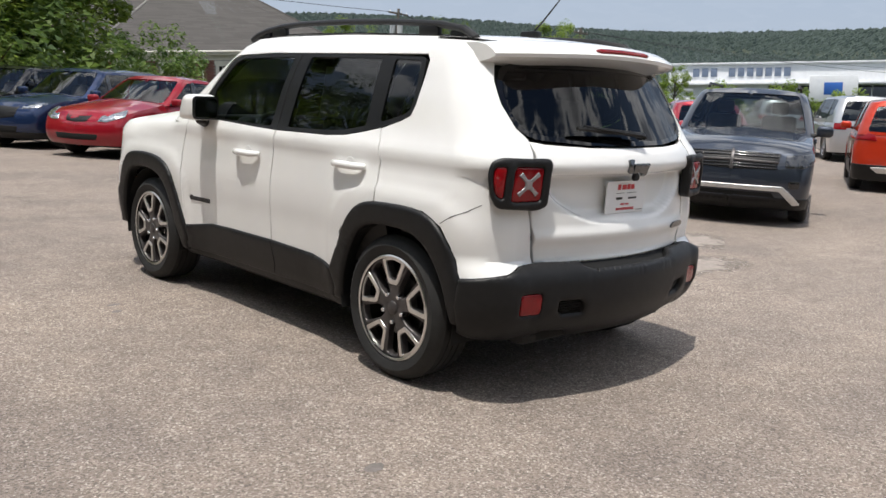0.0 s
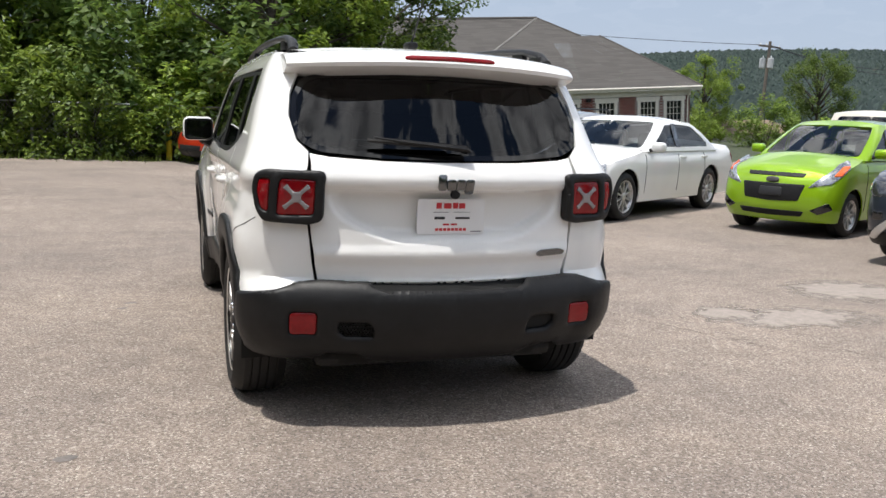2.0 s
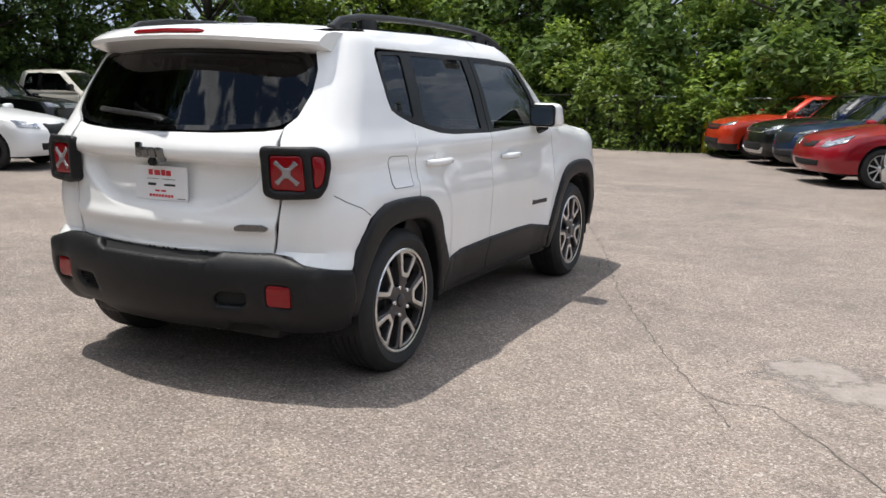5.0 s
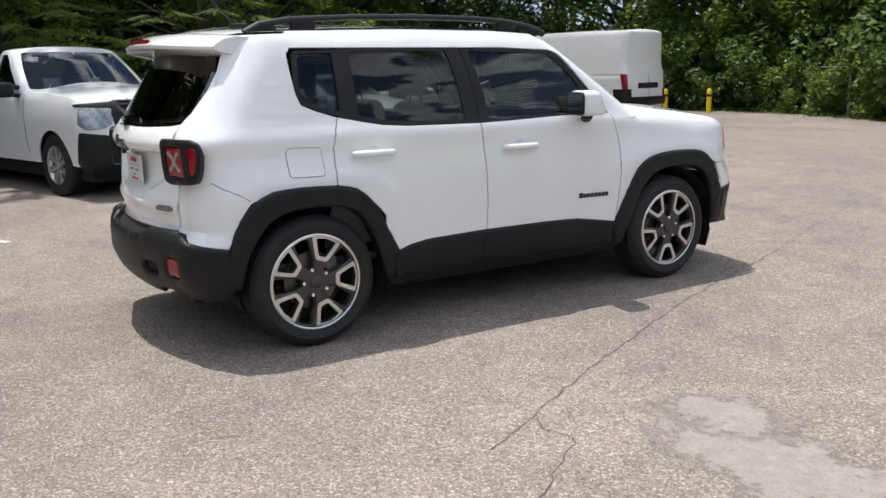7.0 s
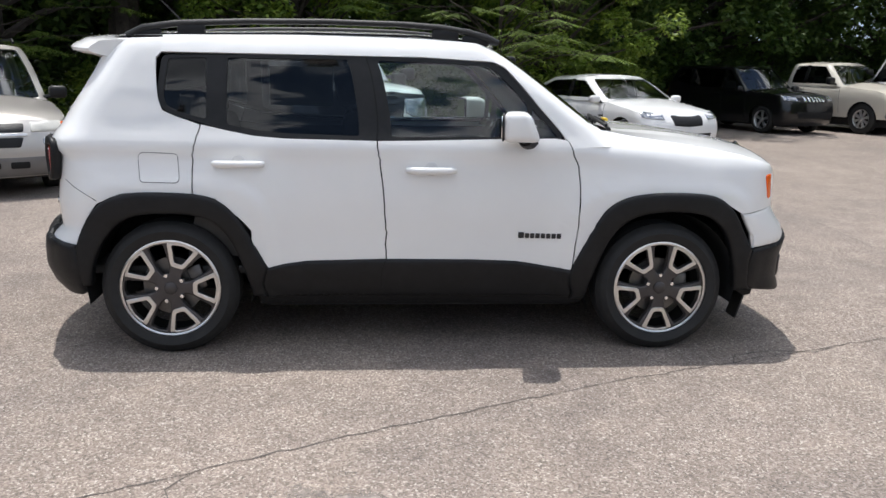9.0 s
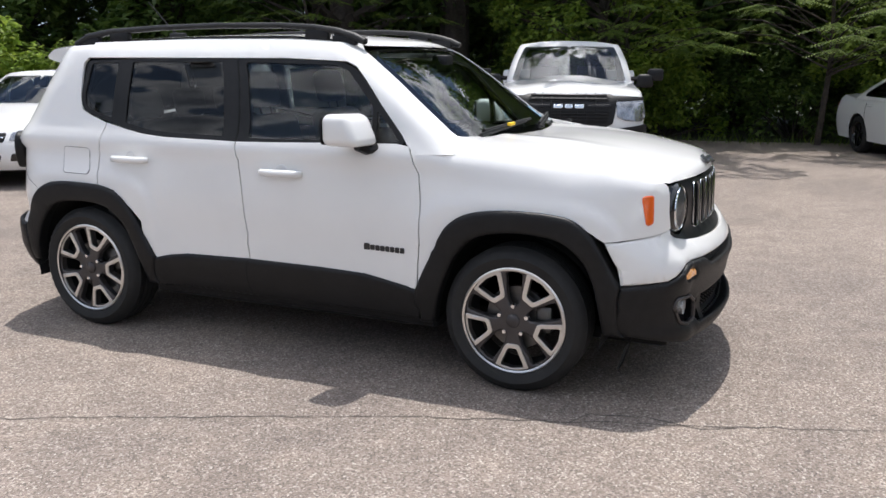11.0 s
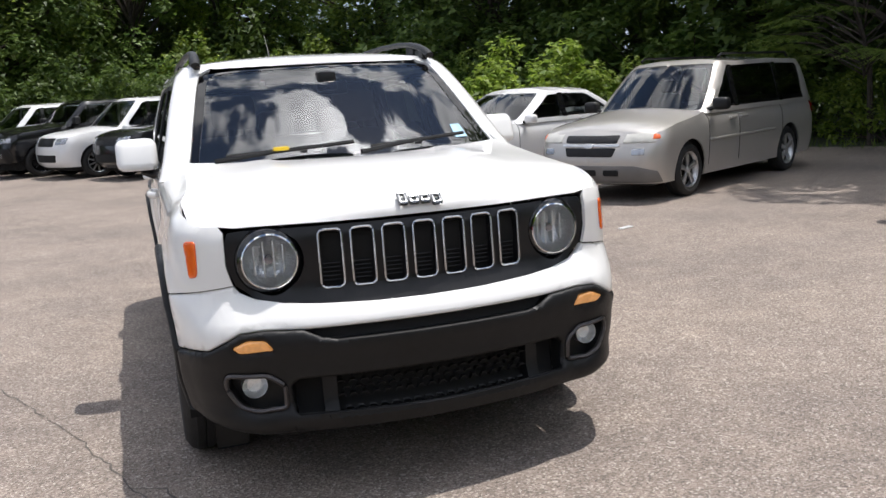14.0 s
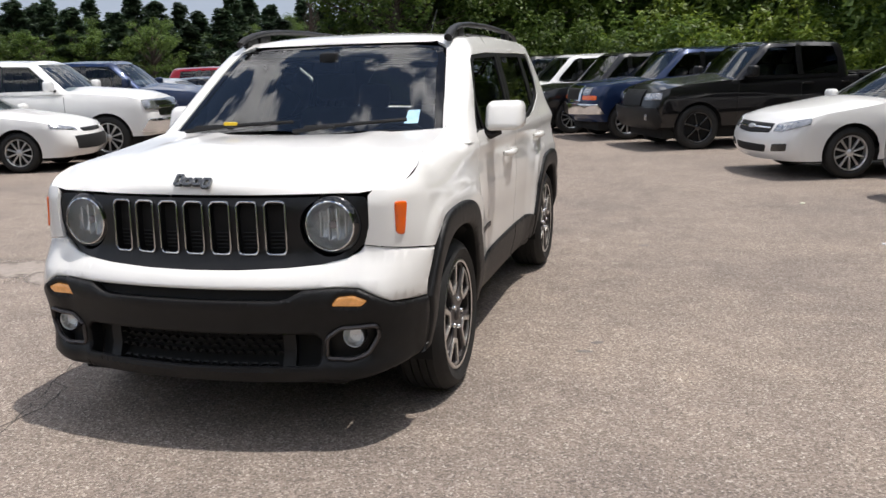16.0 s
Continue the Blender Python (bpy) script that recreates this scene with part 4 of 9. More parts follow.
def rear_glass(car, gate):
    R = UP.rear
    outer = [R(x, z) for x, z in rnd(both([(0, 1.512), (0.52, 1.506), (0.605, 1.485), (0.655, 1.40), (0.663, 1.30), (0.635, 1.215), (0.56, 1.178), (0.3, 1.158), (0.001, 1.155)]), 0.03)]
    inner = [R(x, z) for x, z in rnd(both([(0, 1.495), (0.51, 1.488), (0.588, 1.468), (0.634, 1.395), (0.642, 1.305), (0.617, 1.232), (0.55, 1.198), (0.3, 1.178), (0.001, 1.175)]), 0.04)]
    part("glass_border", panel(UP, outer, -0.004, 0.012, 0.04, [inner]), M_FRIT, gate, "black ceramic border of the rear window")
    part("rear_window", panel(UP, inner, -0.006, 0.004, 0.06), M_BACKLITE, gate, "dark tinted rear window")
    # spoiler over the glass
    sec = [(-1.58, 1.612), (-1.70, 1.612), (-1.80, 1.600), (-1.865, 1.578), (-1.885, 1.560), (-1.878, 1.543), (-1.84, 1.53), (-1.745, 1.512), (-1.70, 1.50)]
    vs, fs, n = [], [], 28
    for i in range(n + 1):
        t = i / n * 2 - 1
        x = 0.675 * t
        k = 1 - abs(t) ** 6 * 0.35
        for y, z in sec:
            vs.append((x * (1 - 0.02 * (y + 1.58) * -1), -1.58 + (y + 1.58) * k + 0.10 * t * t, 1.585 + (z - 1.585) * (1 - 0.25 * abs(t) ** 5) - 0.03 * t * t + (0.008 if z > 1.59 else 0)))
    m = len(sec)
    for i in range(n):
        for k in range(m - 1):
            fs.append((i * m + k, i * m + k + 1, (i + 1) * m + k + 1, (i + 1) * m + k))
    fs += [tuple(range(m - 1, -1, -1)), tuple(n * m + k for k in range(m))]
    fs = [tuple(reversed(f)) for f in fs]
    spoiler = part("spoiler", (vs, fs), M_WHITE, gate)
    bar = []
    for k in range(17):
        t = (k - 8) / 8
        bar.append((0.2 * t, -1.867 + 0.10 * (0.2 * t / 0.675) ** 2, 1.578 - 0.004 * abs(t)))
    part("brake_light", tube(bar, [0.007] + [0.0125] * 15 + [0.007], 8), M_RED, spoiler, "red third brake light")
    # wiper
    arm = [(0.05, -1.967, 1.192), (0.045, -1.970, 1.203), (-0.05, -1.964, 1.212), (-0.20, -1.952, 1.226), (-0.345, -1.936, 1.242)]
    w = part("rear_wiper", tube(arm, [0.028, 0.022, 0.017, 0.012, 0.006], 8, flat=0.7), M_PLASTIC, gate)
    part("wiper_blade", tube([(-0.02, -1.946, 1.208), (-0.2, -1.934, 1.216), (-0.37, -1.916, 1.230)], 0.009, 6), M_RUBBER, w)
    # badge as a plain bar with a nick, plate with its print as bars
    bits = [panel(LOW, rnd([LOW.rear(a, b) for a, b in ((x0, z0), (x0 + w0, z0), (x0 + w0, z0 + h0), (x0, z0 + h0))], 0.008, 3), 0.012, 0.014, 0.05, (), 0.003)
            for x0, z0, w0, h0 in ((-0.08, 1.035, 0.036, 0.058), (-0.042, 1.035, 0.038, 0.04), (-0.001, 1.035, 0.038, 0.04), (0.04, 1.022, 0.038, 0.053))]
    part("badge", joined(*bits), M_BADGE, gate, "dark chrome raised badge bars")
    part("lock_button", lathe([(0.0, -2.0), (0.018, -1.998), (0.02, -1.98)], 16, "y", (0.0, 0, 1.012)), M_PLASTIC, gate)
    pl = part("plate", panel(Plane((0, -1.938, 0.913), (1, 0, 0), (0, -0.02, 1)), rnd([(-0.152, -0.076), (0.152, -0.076), (0.152, 0.076), (-0.152, 0.076)], 0.012), 0.004, 0.006, 0.05), M_PLATE, gate, "white paper dealer plate")

    def ink(name, boxes, mat):
        d = [panel(Plane((0, -1.938, 0.913), (1, 0, 0), (0, -0.02, 1)), [(a, c), (b, c), (b, e), (a, e)], 0.0055, 0.001, 0.05) for a, b, c, e in boxes]
        for q in d:
            part(name, q, mat, pl)
    ink("red_bar", [(-0.068, -0.044, 0.035, 0.06), (-0.034, 0.0, 0.035, 0.058), (0.006, 0.03, 0.035, 0.06), (0.034, 0.062, 0.035, 0.058), (-0.036, -0.008, -0.038, -0.03), (0.0, 0.028, -0.038, -0.03)] + [(-0.07 + 0.018 * k, -0.056 + 0.018 * k, -0.062, -0.05) for k in range(8)], M_REDINK)
    ink("black_bar", [(-0.075, -0.028, -0.012, 0.0), (0.02, 0.085, -0.011, -0.002), (-0.08, -0.012, 0.018, 0.02), (0.01, 0.085, 0.018, 0.02), (0.09, 0.14, -0.066, -0.063)], M_BLACKINK)
    tag = panel(LOW, rnd([LOW.rear(a, b) for a, b in ((0.41, 0.735), (0.545, 0.738), (0.56, 0.752), (0.53, 0.765), (0.43, 0.763), (0.405, 0.75))], 0.008), 0.022, 0.012, 0.05)
    part("trim_badge", tag, M_BADGE, gate, "small chrome trim badge")


def black_parts(car):
    S, R, F = LOW.side, LOW.rear, LOW.front

    def two(name, poly, mat=M_PLASTIC, label="", **k):
        d = panel(LOW, poly, **k)
        part(name, d, mat, car, label)
        part(name, mirrored(d), mat, car, label)
    # arch flares: outer and inner line
    ro = [(-1.735, 0.56), (-1.70, 0.66), (-1.635, 0.765), (-1.55, 0.825), (-1.42, 0.848), (-1.15, 0.842), (-1.03, 0.815), (-0.93, 0.72), (-0.83, 0.53), (-0.79, 0.455)]
    ri = [(-0.87, 0.30), (-0.895, 0.40), (-0.94, 0.53), (-0.99, 0.63), (-1.06, 0.705), (-1.18, 0.738), (-1.40, 0.738), (-1.51, 0.70), (-1.60, 0.60), (-1.655, 0.48), (-1.675, 0.36)]
    two("rear_arch_flare", [S(*p) for p in eased(ro) + [(-0.80, 0.30)] + eased(ri) + [(-1.72, 0.36)]], off=0.022, thick=0.07, step=0.035, pill=0.02)
    fo = [(0.785, 0.43), (0.80, 0.47), (0.93, 0.74), (1.0, 0.81), (1.10, 0.85), (1.28, 0.868), (1.50, 0.86), (1.58, 0.835), (1.65, 0.775), (1.70, 0.69), (1.775, 0.56)]
    fi = [(1.70, 0.33), (1.68, 0.46), (1.645, 0.60), (1.58, 0.70), (1.48, 0.755), (1.28, 0.768), (1.10, 0.735), (1.0, 0.64), (0.94, 0.50), (0.90, 0.38), (0.88, 0.28)]
    two("front_arch_flare", [S(*p) for p in eased(fo) + [(1.80, 0.33)] + eased(fi) + [(0.80, 0.28)]], off=0.022, thick=0.07, step=0.035, pill=0.02)
    # sill cladding
    two("sill_cladding", [S(*p) for p in ((-0.80, 0.29), (-0.80, 0.452), (-0.70, 0.475), (-0.59, 0.488), (-0.19, 0.498), (0.26, 0.496), (0.5, 0.488), (0.80, 0.442), (0.80, 0.29))], off=0.014, thick=0.06, step=0.04, pill=0.016)
    two("sill_edge", [S(*p) for p in ((-0.84, 0.245), (-0.84, 0.30), (0.86, 0.30), (0.86, 0.245))], off=-0.005, thick=0.1, step=0.06, pill=0.01)
    for y in (-0.19,):
        two("clad_gap", [S(*p) for p in ((y - 0.0025, 0.31), (y - 0.0025, 0.492), (y + 0.0025, 0.492), (y + 0.0025, 0.31))], mat=M_DARK, off=0.0155, thick=0.002)
    # rear bumper with its notch
    top = [(0, 0.60), (0.30, 0.60), (0.335, 0.612), (0.36, 0.632), (0.56, 0.635), (0.64, 0.628), (0.74, 0.60), (0.84, 0.583)]
    low = [(0.0, 0.285), (0.30, 0.285), (0.345, 0.30), (0.40, 0.335), (0.52, 0.34), (0.575, 0.30), (0.7, 0.30), (0.8, 0.31)]
    half = [R(*p) for p in top] + [S(-1.735, 0.575), S(-1.71, 0.45), S(-1.69, 0.33)] + [R(*p) for p in reversed(low)]
    poly = half + [(-s, z) for s, z in reversed(half) if abs(s) > 1e-6]
    refl = [rnd([R(a, b) for a, b in ((x0, 0.425), (x0 + 0.11, 0.425), (x0 + 0.11, 0.515), (x0, 0.515))], 0.02) for x0 in (0.575, -0.685)]
    vents = [rnd([R(a * k, b) for a, b in ((0.345, 0.415), (0.46, 0.415), (0.49, 0.44), (0.49, 0.475), (0.37, 0.475), (0.345, 0.45))], 0.012) for k in (1, -1)]
    bumper = part("rear_bumper", panel(LOW, poly, 0.026, 0.07, 0.035, refl + vents, 0.02), M_PLASTIC, car, "black textured plastic rear bumper")
    for h in refl:
        part("reflector", panel(LOW, h, 0.020, 0.03, 0.04, (), 0.008), M_RED, bumper, "red reflector")
    for i, h in enumerate(vents):
        part("vent_back", panel(LOW, h, -0.002, 0.01, 0.05), M_DARK, bumper)
        a = np.array(h)
        bars = []
        for k in range(5):
            z = a[:, 1].min() + 0.006 + k * 0.012
            for q in range(10):
                s = a[:, 0].min() + 0.006 + q * 0.0145 + (k % 2) * 0.007
                if inside(np.array([[s, z]]), h)[0]:
                    bars.append(panel(LOW, [(s - 0.006, z - 0.001), (s, z + 0.0045), (s + 0.006, z - 0.001), (s, z + 0.001)], 0.012, 0.01, 0.05))
    tagged(part("vent_mesh", joined(*bars), M_PLASTIC, bumper), kind="stuff")
    part("bumper_step", panel(LOW, [R(x, z) for x, z in both([(0, 0.592), (0.30, 0.592), (0.335, 0.60), (0.40, 0.655), (0.001, 0.655)])], -0.016, 0.01, 0.03), M_DARK, car)
    part("rear_valance", rbox(-0.56, 0.56, -1.84, -1.50, 0.235, 0.32, 0.04), M_PLASTIC, car)
    # front bumper
    top = [(0.0, 0.60), (0.36, 0.60), (0.41, 0.612), (0.47, 0.642), (0.60, 0.648), (0.68, 0.645), (0.74, 0.615), (0.80, 0.582)]
    low = [(0.0, 0.265), (0.4, 0.265), (0.62, 0.275), (0.75, 0.30)]
    half = [F(*p) for p in top] + [S(1.775, 0.562), S(1.76, 0.45), S(1.74, 0.34)] + [F(*p) for p in reversed(low)]
    poly = half + [(2 * LOW.s5 - s, z) for s, z in reversed(half) if abs(s - LOW.s5) > 1e-6]
    mid = rnd([F(*p) for p in both([(0.0, 0.462), (0.50, 0.462), (0.525, 0.44), (0.515, 0.345), (0.001, 0.338)])], 0.012)
    fogs = [rnd([F(a * k, b) for a, b in ((0.545, 0.365), (0.545, 0.45), (0.60, 0.488), (0.735, 0.50), (0.745, 0.46), (0.70, 0.385), (0.64, 0.36))], 0.02) for k in (1, -1)]
    sigs = [rnd([F(a * k, b) for a, b in ((0.575, 0.578), (0.60, 0.615), (0.66, 0.622), (0.715, 0.60), (0.69, 0.578))], 0.012) for k in (1, -1)]
    bumper = part("front_bumper", panel(LOW, poly, 0.010, 0.07, 0.035, [mid] + fogs + sigs, 0.018), M_PLASTIC, car, "black textured plastic front bumper")
    part("bumper_slot", panel(LOW, [F(x, z) for x, z in both([(0, 0.598), (0.36, 0.598), (0.41, 0.61), (0.46, 0.645), (0.001, 0.65)])], -0.035, 0.02, 0.06), M_DARK, car)
    part("intake_back", panel(LOW, mid, -0.07, 0.01, 0.06), M_DARK, bumper)
    cells = []
    for k in range(5):
        z = 0.352 + k * 0.024
        for q in range(-9, 10):
            x = q * 0.042 + (k % 2) * 0.021
            if abs(x) < 0.36:
                pts = [F(a, b) for a, b in ((x - 0.016, z), (x - 0.008, z + 0.009), (x + 0.008, z + 0.009), (x + 0.016, z), (x + 0.008, z + 0.0045), (x - 0.008, z + 0.0045))]
                cells.append(panel(LOW, pts, -0.03, 0.02, 0.06))
    tagged(part("intake_mesh", joined(*cells), M_PLASTIC, bumper, "black honeycomb intake mesh"), kind="stuff")
    for a in (0.37, -0.42):
        part("intake_frame", panel(LOW, rnd([F(x, z) for x, z in ((a, 0.34), (a + 0.05, 0.34), (a + 0.05, 0.46), (a, 0.46))], 0.01), -0.025, 0.04, 0.05), M_PLASTIC, bumper)
    for k, h, sg in ((1, fogs[0], sigs[0]), (-1, fogs[1], sigs[1])):
        part("fog_recess", panel(LOW, h, -0.035, 0.01, 0.05), M_PLASTIC, bumper)
        ring = [tuple(LOW.at(np.array([s]), np.array([z]))[0][0] + LOW.at(np.array([s]), np.array([z]))[1][0] * 0.008) for s, z in dense(h, 0.03)]
        part("fog_bezel", tube(ring, 0.011, 6, True, 0.8), M_GUN, bumper, "grey fog lamp bezel")
        c = LOW.at(*(np.array([v]) for v in F(0.645 * k, 0.452)))[0][0]
        m = Matrix.Translation(Vector(c) + Vector((0, -0.012, 0)))
        fog = part("fog_lamp", moved(lathe([(0.0, -0.02), (0.025, -0.015), (0.04, 0.004), (0.043, 0.01), (0.043, -0.03)], 28, "y"), m), M_REFLECT, bumper, "round clear fog lamp")
        part("fog_lens", moved(lathe([(0.0, 0.018), (0.025, 0.015), (0.04, 0.006)], 24, "y"), m), M_LENS, fog)
        part("parking_lamp", panel(LOW, sg, 0.006, 0.03, 0.03, (), 0.01), M_LIT if k > 0 else M_LIT, bumper, "lit amber parking lamp")
    part("chin", rbox(-0.58, 0.58, 1.55, 1.95, 0.215, 0.29, 0.04), M_PLASTIC, car)
    part("tow_flap", slab((0.66, 1.71, 0.0), (1, 0, 0), (0, 0.3, 1), rnd([(0, 0.15), (0.12, 0.15), (0.12, 0.28), (0, 0.28)], 0.01), 0.008), M_RUBBER, car)
    # wells, floor pan
    for y in (1.285, -1.285):
        for sg in (1, -1):
            vs, fs = [], []
            for i in range(19):
                a = math.pi * (i / 18 * 1.16 - 0.08)
                for x in (0.50, 0.86):
                    vs.append((x * sg, y + 0.415 * math.cos(a), 0.36 + 0.40 * math.sin(a)))
            for i in range(18):
                fs.append((2 * i, 2 * i + 1, 2 * i + 3, 2 * i + 2))
            n = len(vs)
            vs += [(0.50 * sg, y, 0.36)]
            fs += [(2 * i, 2 * i + 2, n) for i in range(18)]
            part("wheel_well", (vs, fs), M_DARK, car)
    part("floor_pan", rbox(-0.76, 0.76, -0.84, 0.86, 0.22, 0.40, 0.03), M_DARK, car)
    part("underbody", rbox(-0.50, 0.50, -1.85, 1.90, 0.24, 0.60, 0.05), M_DARK, car)
    part("exhaust", tube([(0.35, -1.3, 0.29), (0.36, -1.6, 0.29), (0.38, -1.78, 0.28)], 0.026, 10), M_DARK, car)


def lamps(car):
    R, F = LOW.rear, LOW.front
    # tail lamps: black bezel, red lens, pale X
    for sg in (1, -1):
        at = lambda pts, r=0.02: rnd([(q * sg, z) for q, z in pts], r)
        bz = at([(0.550, 0.895), (0.552, 1.075), (0.575, 1.098), (0.81, 1.098), (0.845, 1.08), (0.845, 1.02), (0.825, 0.94), (0.79, 0.888), (0.60, 0.876)], 0.022)
        ln = at([(0.586, 0.918), (0.588, 1.062), (0.735, 1.066), (0.737, 0.916)], 0.02)
        sd = at([(0.770, 0.925), (0.770, 1.062), (0.822, 1.062), (0.822, 1.01), (0.805, 0.945)], 0.018)
        t = part("tail_lamp", panel(LAMP, bz, 0.026, 0.05, 0.025, [ln, sd], 0.014), M_PLASTIC, car, "square tail lamp in a black bezel")
        part("lens", panel(LAMP, ln, 0.016, 0.02, 0.03, (), 0.008), M_RED, t, "red tail lamp lens")
        part("side_lens", panel(LAMP, sd, 0.018, 0.02, 0.03, (), 0.008), M_RED, t, "red side lens")
        cx, cz = 0.660, 0.992
        arms = []
        for a in (42, 138, 222, 318):
            c, s = math.cos(radians(a)), math.sin(radians(a))
            put = lambda r, q: ((cx + (c * r - s * q)) * sg, cz + s * r + c * q)
            arms.append(panel(LAMP, rnd([put(0.0, -0.010), put(0.045, -0.0075), put(0.066, -0.011), put(0.066, 0.011), put(0.045, 0.0075), put(0.0, 0.010)], 0.004), 0.022, 0.010, 0.03, (), 0.003))
        arms.append(panel(LAMP, rnd([((cx + x) * sg, cz + z) for x, z in ((-0.021, -0.021), (0.021, -0.021), (0.021, 0.021), (-0.021, 0.021))], 0.008), 0.023, 0.010, 0.03, (), 0.003))
        part("cross", joined(*arms), M_LAMPGREY, t, "pale grey cross in the lens")
        on = lambda q, z: tuple(LOW.at(np.array([q * sg]), np.array([z]))[0][0] + LOW.at(np.array([q * sg]), np.array([z]))[1][0] * 0.0005)
        seam = [(0.84, 0.895), (0.90, 0.865), (0.97, 0.835), (1.03, 0.80)]
        part("quarter_seam", tube([on(q, z) for q, z in seam], 0.0022, 5), M_GREYGAP, car)
    # grille mask
    half = [(0.0, 0.992), (0.45, 0.99), (0.63, 0.99), (0.685, 0.985), (0.702, 0.94), (0.695, 0.86), (0.67, 0.795), (0.61, 0.752), (0.52, 0.734), (0.40, 0.724), (0.2, 0.716), (0.001, 0.714)]
    slots = []
    for k in range(-3, 4):
        x = k * 0.1135
        slots.append(rnd([F(x + a, b) for a, b in ((-0.041, 0.765), (0.041, 0.765), (0.041, 0.972), (-0.041, 0.972))], 0.022))
    eyes = [[F(x, z) for x, z in circle(0.115, 40, 0.55 * sg, 0.872)] for sg in (1, -1)]
    mask = part("grille", panel(LOW, [F(*p) for p in both(half)], -0.016, 0.03, 0.035, slots + eyes), M_MASK, car, "satin black seven-slot grille")
    on = lambda s, z, o: tuple(LOW.at(np.array([s]), np.array([z]))[0][0] + LOW.at(np.array([s]), np.array([z]))[1][0] * o)
    for sl in slots:
        part("slot_ring", tube([on(s, z, -0.008) for s, z in sl], 0.0042, 6, True), M_BRIGHT, mask, "chrome slot surround")
        part("slot_back", panel(LOW, sl, -0.045, 0.005, 0.06), M_DARK, mask)
        a = np.array(sl)
        s0, s1 = a[:, 0].min() + 0.012, a[:, 0].max() - 0.012
        part("slot_mesh", joined(*[tube([on(s0, z, -0.035), on(s1, z, -0.035)], 0.003, 5) for z in (0.785, 0.80, 0.815, 0.83, 0.845)]), M_PLASTIC, mask)
    for sg in (1, -1):
        p, nrm = LOW.at(*(np.array([v]) for v in F(0.55 * sg, 0.872)))
        d = (Vector(nrm[0]) * 0.45 + Vector((0, 1, 0))).normalized()
        m = Matrix.Translation(Vector(p[0]) - d * 0.02) @ d.to_track_quat("Y", "Z").to_matrix().to_4x4()
        hl = part("headlamp", moved(lathe([(0.0, -0.07), (0.03, -0.066), (0.06, -0.045), (0.085, -0.01), (0.092, 0.012)], 40, "y"), m), M_REFLECT, car, "round chrome headlamp behind clear lens")
        part("bulb_cap", moved(lathe([(0.0, -0.02), (0.014, -0.022), (0.017, -0.03), (0.015, -0.065)], 18, "y"), m), M_LAMPGREY, hl)
        for q in (-0.05, -0.017, 0.017, 0.05):
            part("facet", moved(rbox(q - 0.003, q + 0.003, -0.055, -0.025, -0.07 + abs(q) * 0.4, 0.07 - abs(q) * 0.4, 0.001, 1), m), M_REFLECT, hl)
        part("ring", moved(lathe([(0.091, 0.012), (0.094, 0.017), (0.098, 0.015), (0.100, 0.004)], 44, "y"), m), M_CHROME, hl, "chrome lamp ring")
        part("housing", moved(lathe([(0.099, 0.010), (0.108, 0.006), (0.120, -0.008), (0.124, -0.06)], 44, "y"), m), M_TRIM, hl)
        part("lens", moved(lathe([(0.0, 0.036), (0.04, 0.033), (0.07, 0.026), (0.092, 0.014)], 36, "y"), m), M_LENS, hl)
        mk = rnd([F(0.838 * sg, 0.955), F(0.796 * sg, 0.96), F(0.798 * sg, 0.835), F(0.826 * sg, 0.825)], 0.018)
        part("side_marker", panel(LOW, mk, 0.006, 0.012, 0.03, (), 0.006), M_AMBER, car, "amber side marker lamp")
    # bonnet badge, as raised bars
    for x0, w0, z0, h0 in ((-0.083, 0.036, 0.0, 0.055), (-0.043, 0.038, 0.0, 0.038), (-0.001, 0.038, 0.0, 0.038), (0.041, 0.038, -0.012, 0.05)):
        part("bonnet_badge", slab((0, 2.022, 1.036), (-1, 0, 0), (0, -0.72, 0.69), rnd([(x0, z0), (x0 + w0, z0), (x0 + w0, z0 + h0), (x0, z0 + h0)], 0.008), 0.014, [rnd([(x0 + 0.011, z0 + 0.012), (x0 + w0 - 0.011, z0 + 0.012), (x0 + w0 - 0.011, z0 + h0 - 0.012), (x0 + 0.011, z0 + h0 - 0.012)], 0.004)], 0.003), M_BADGE, car, "blue-grey metal raised badge bar")


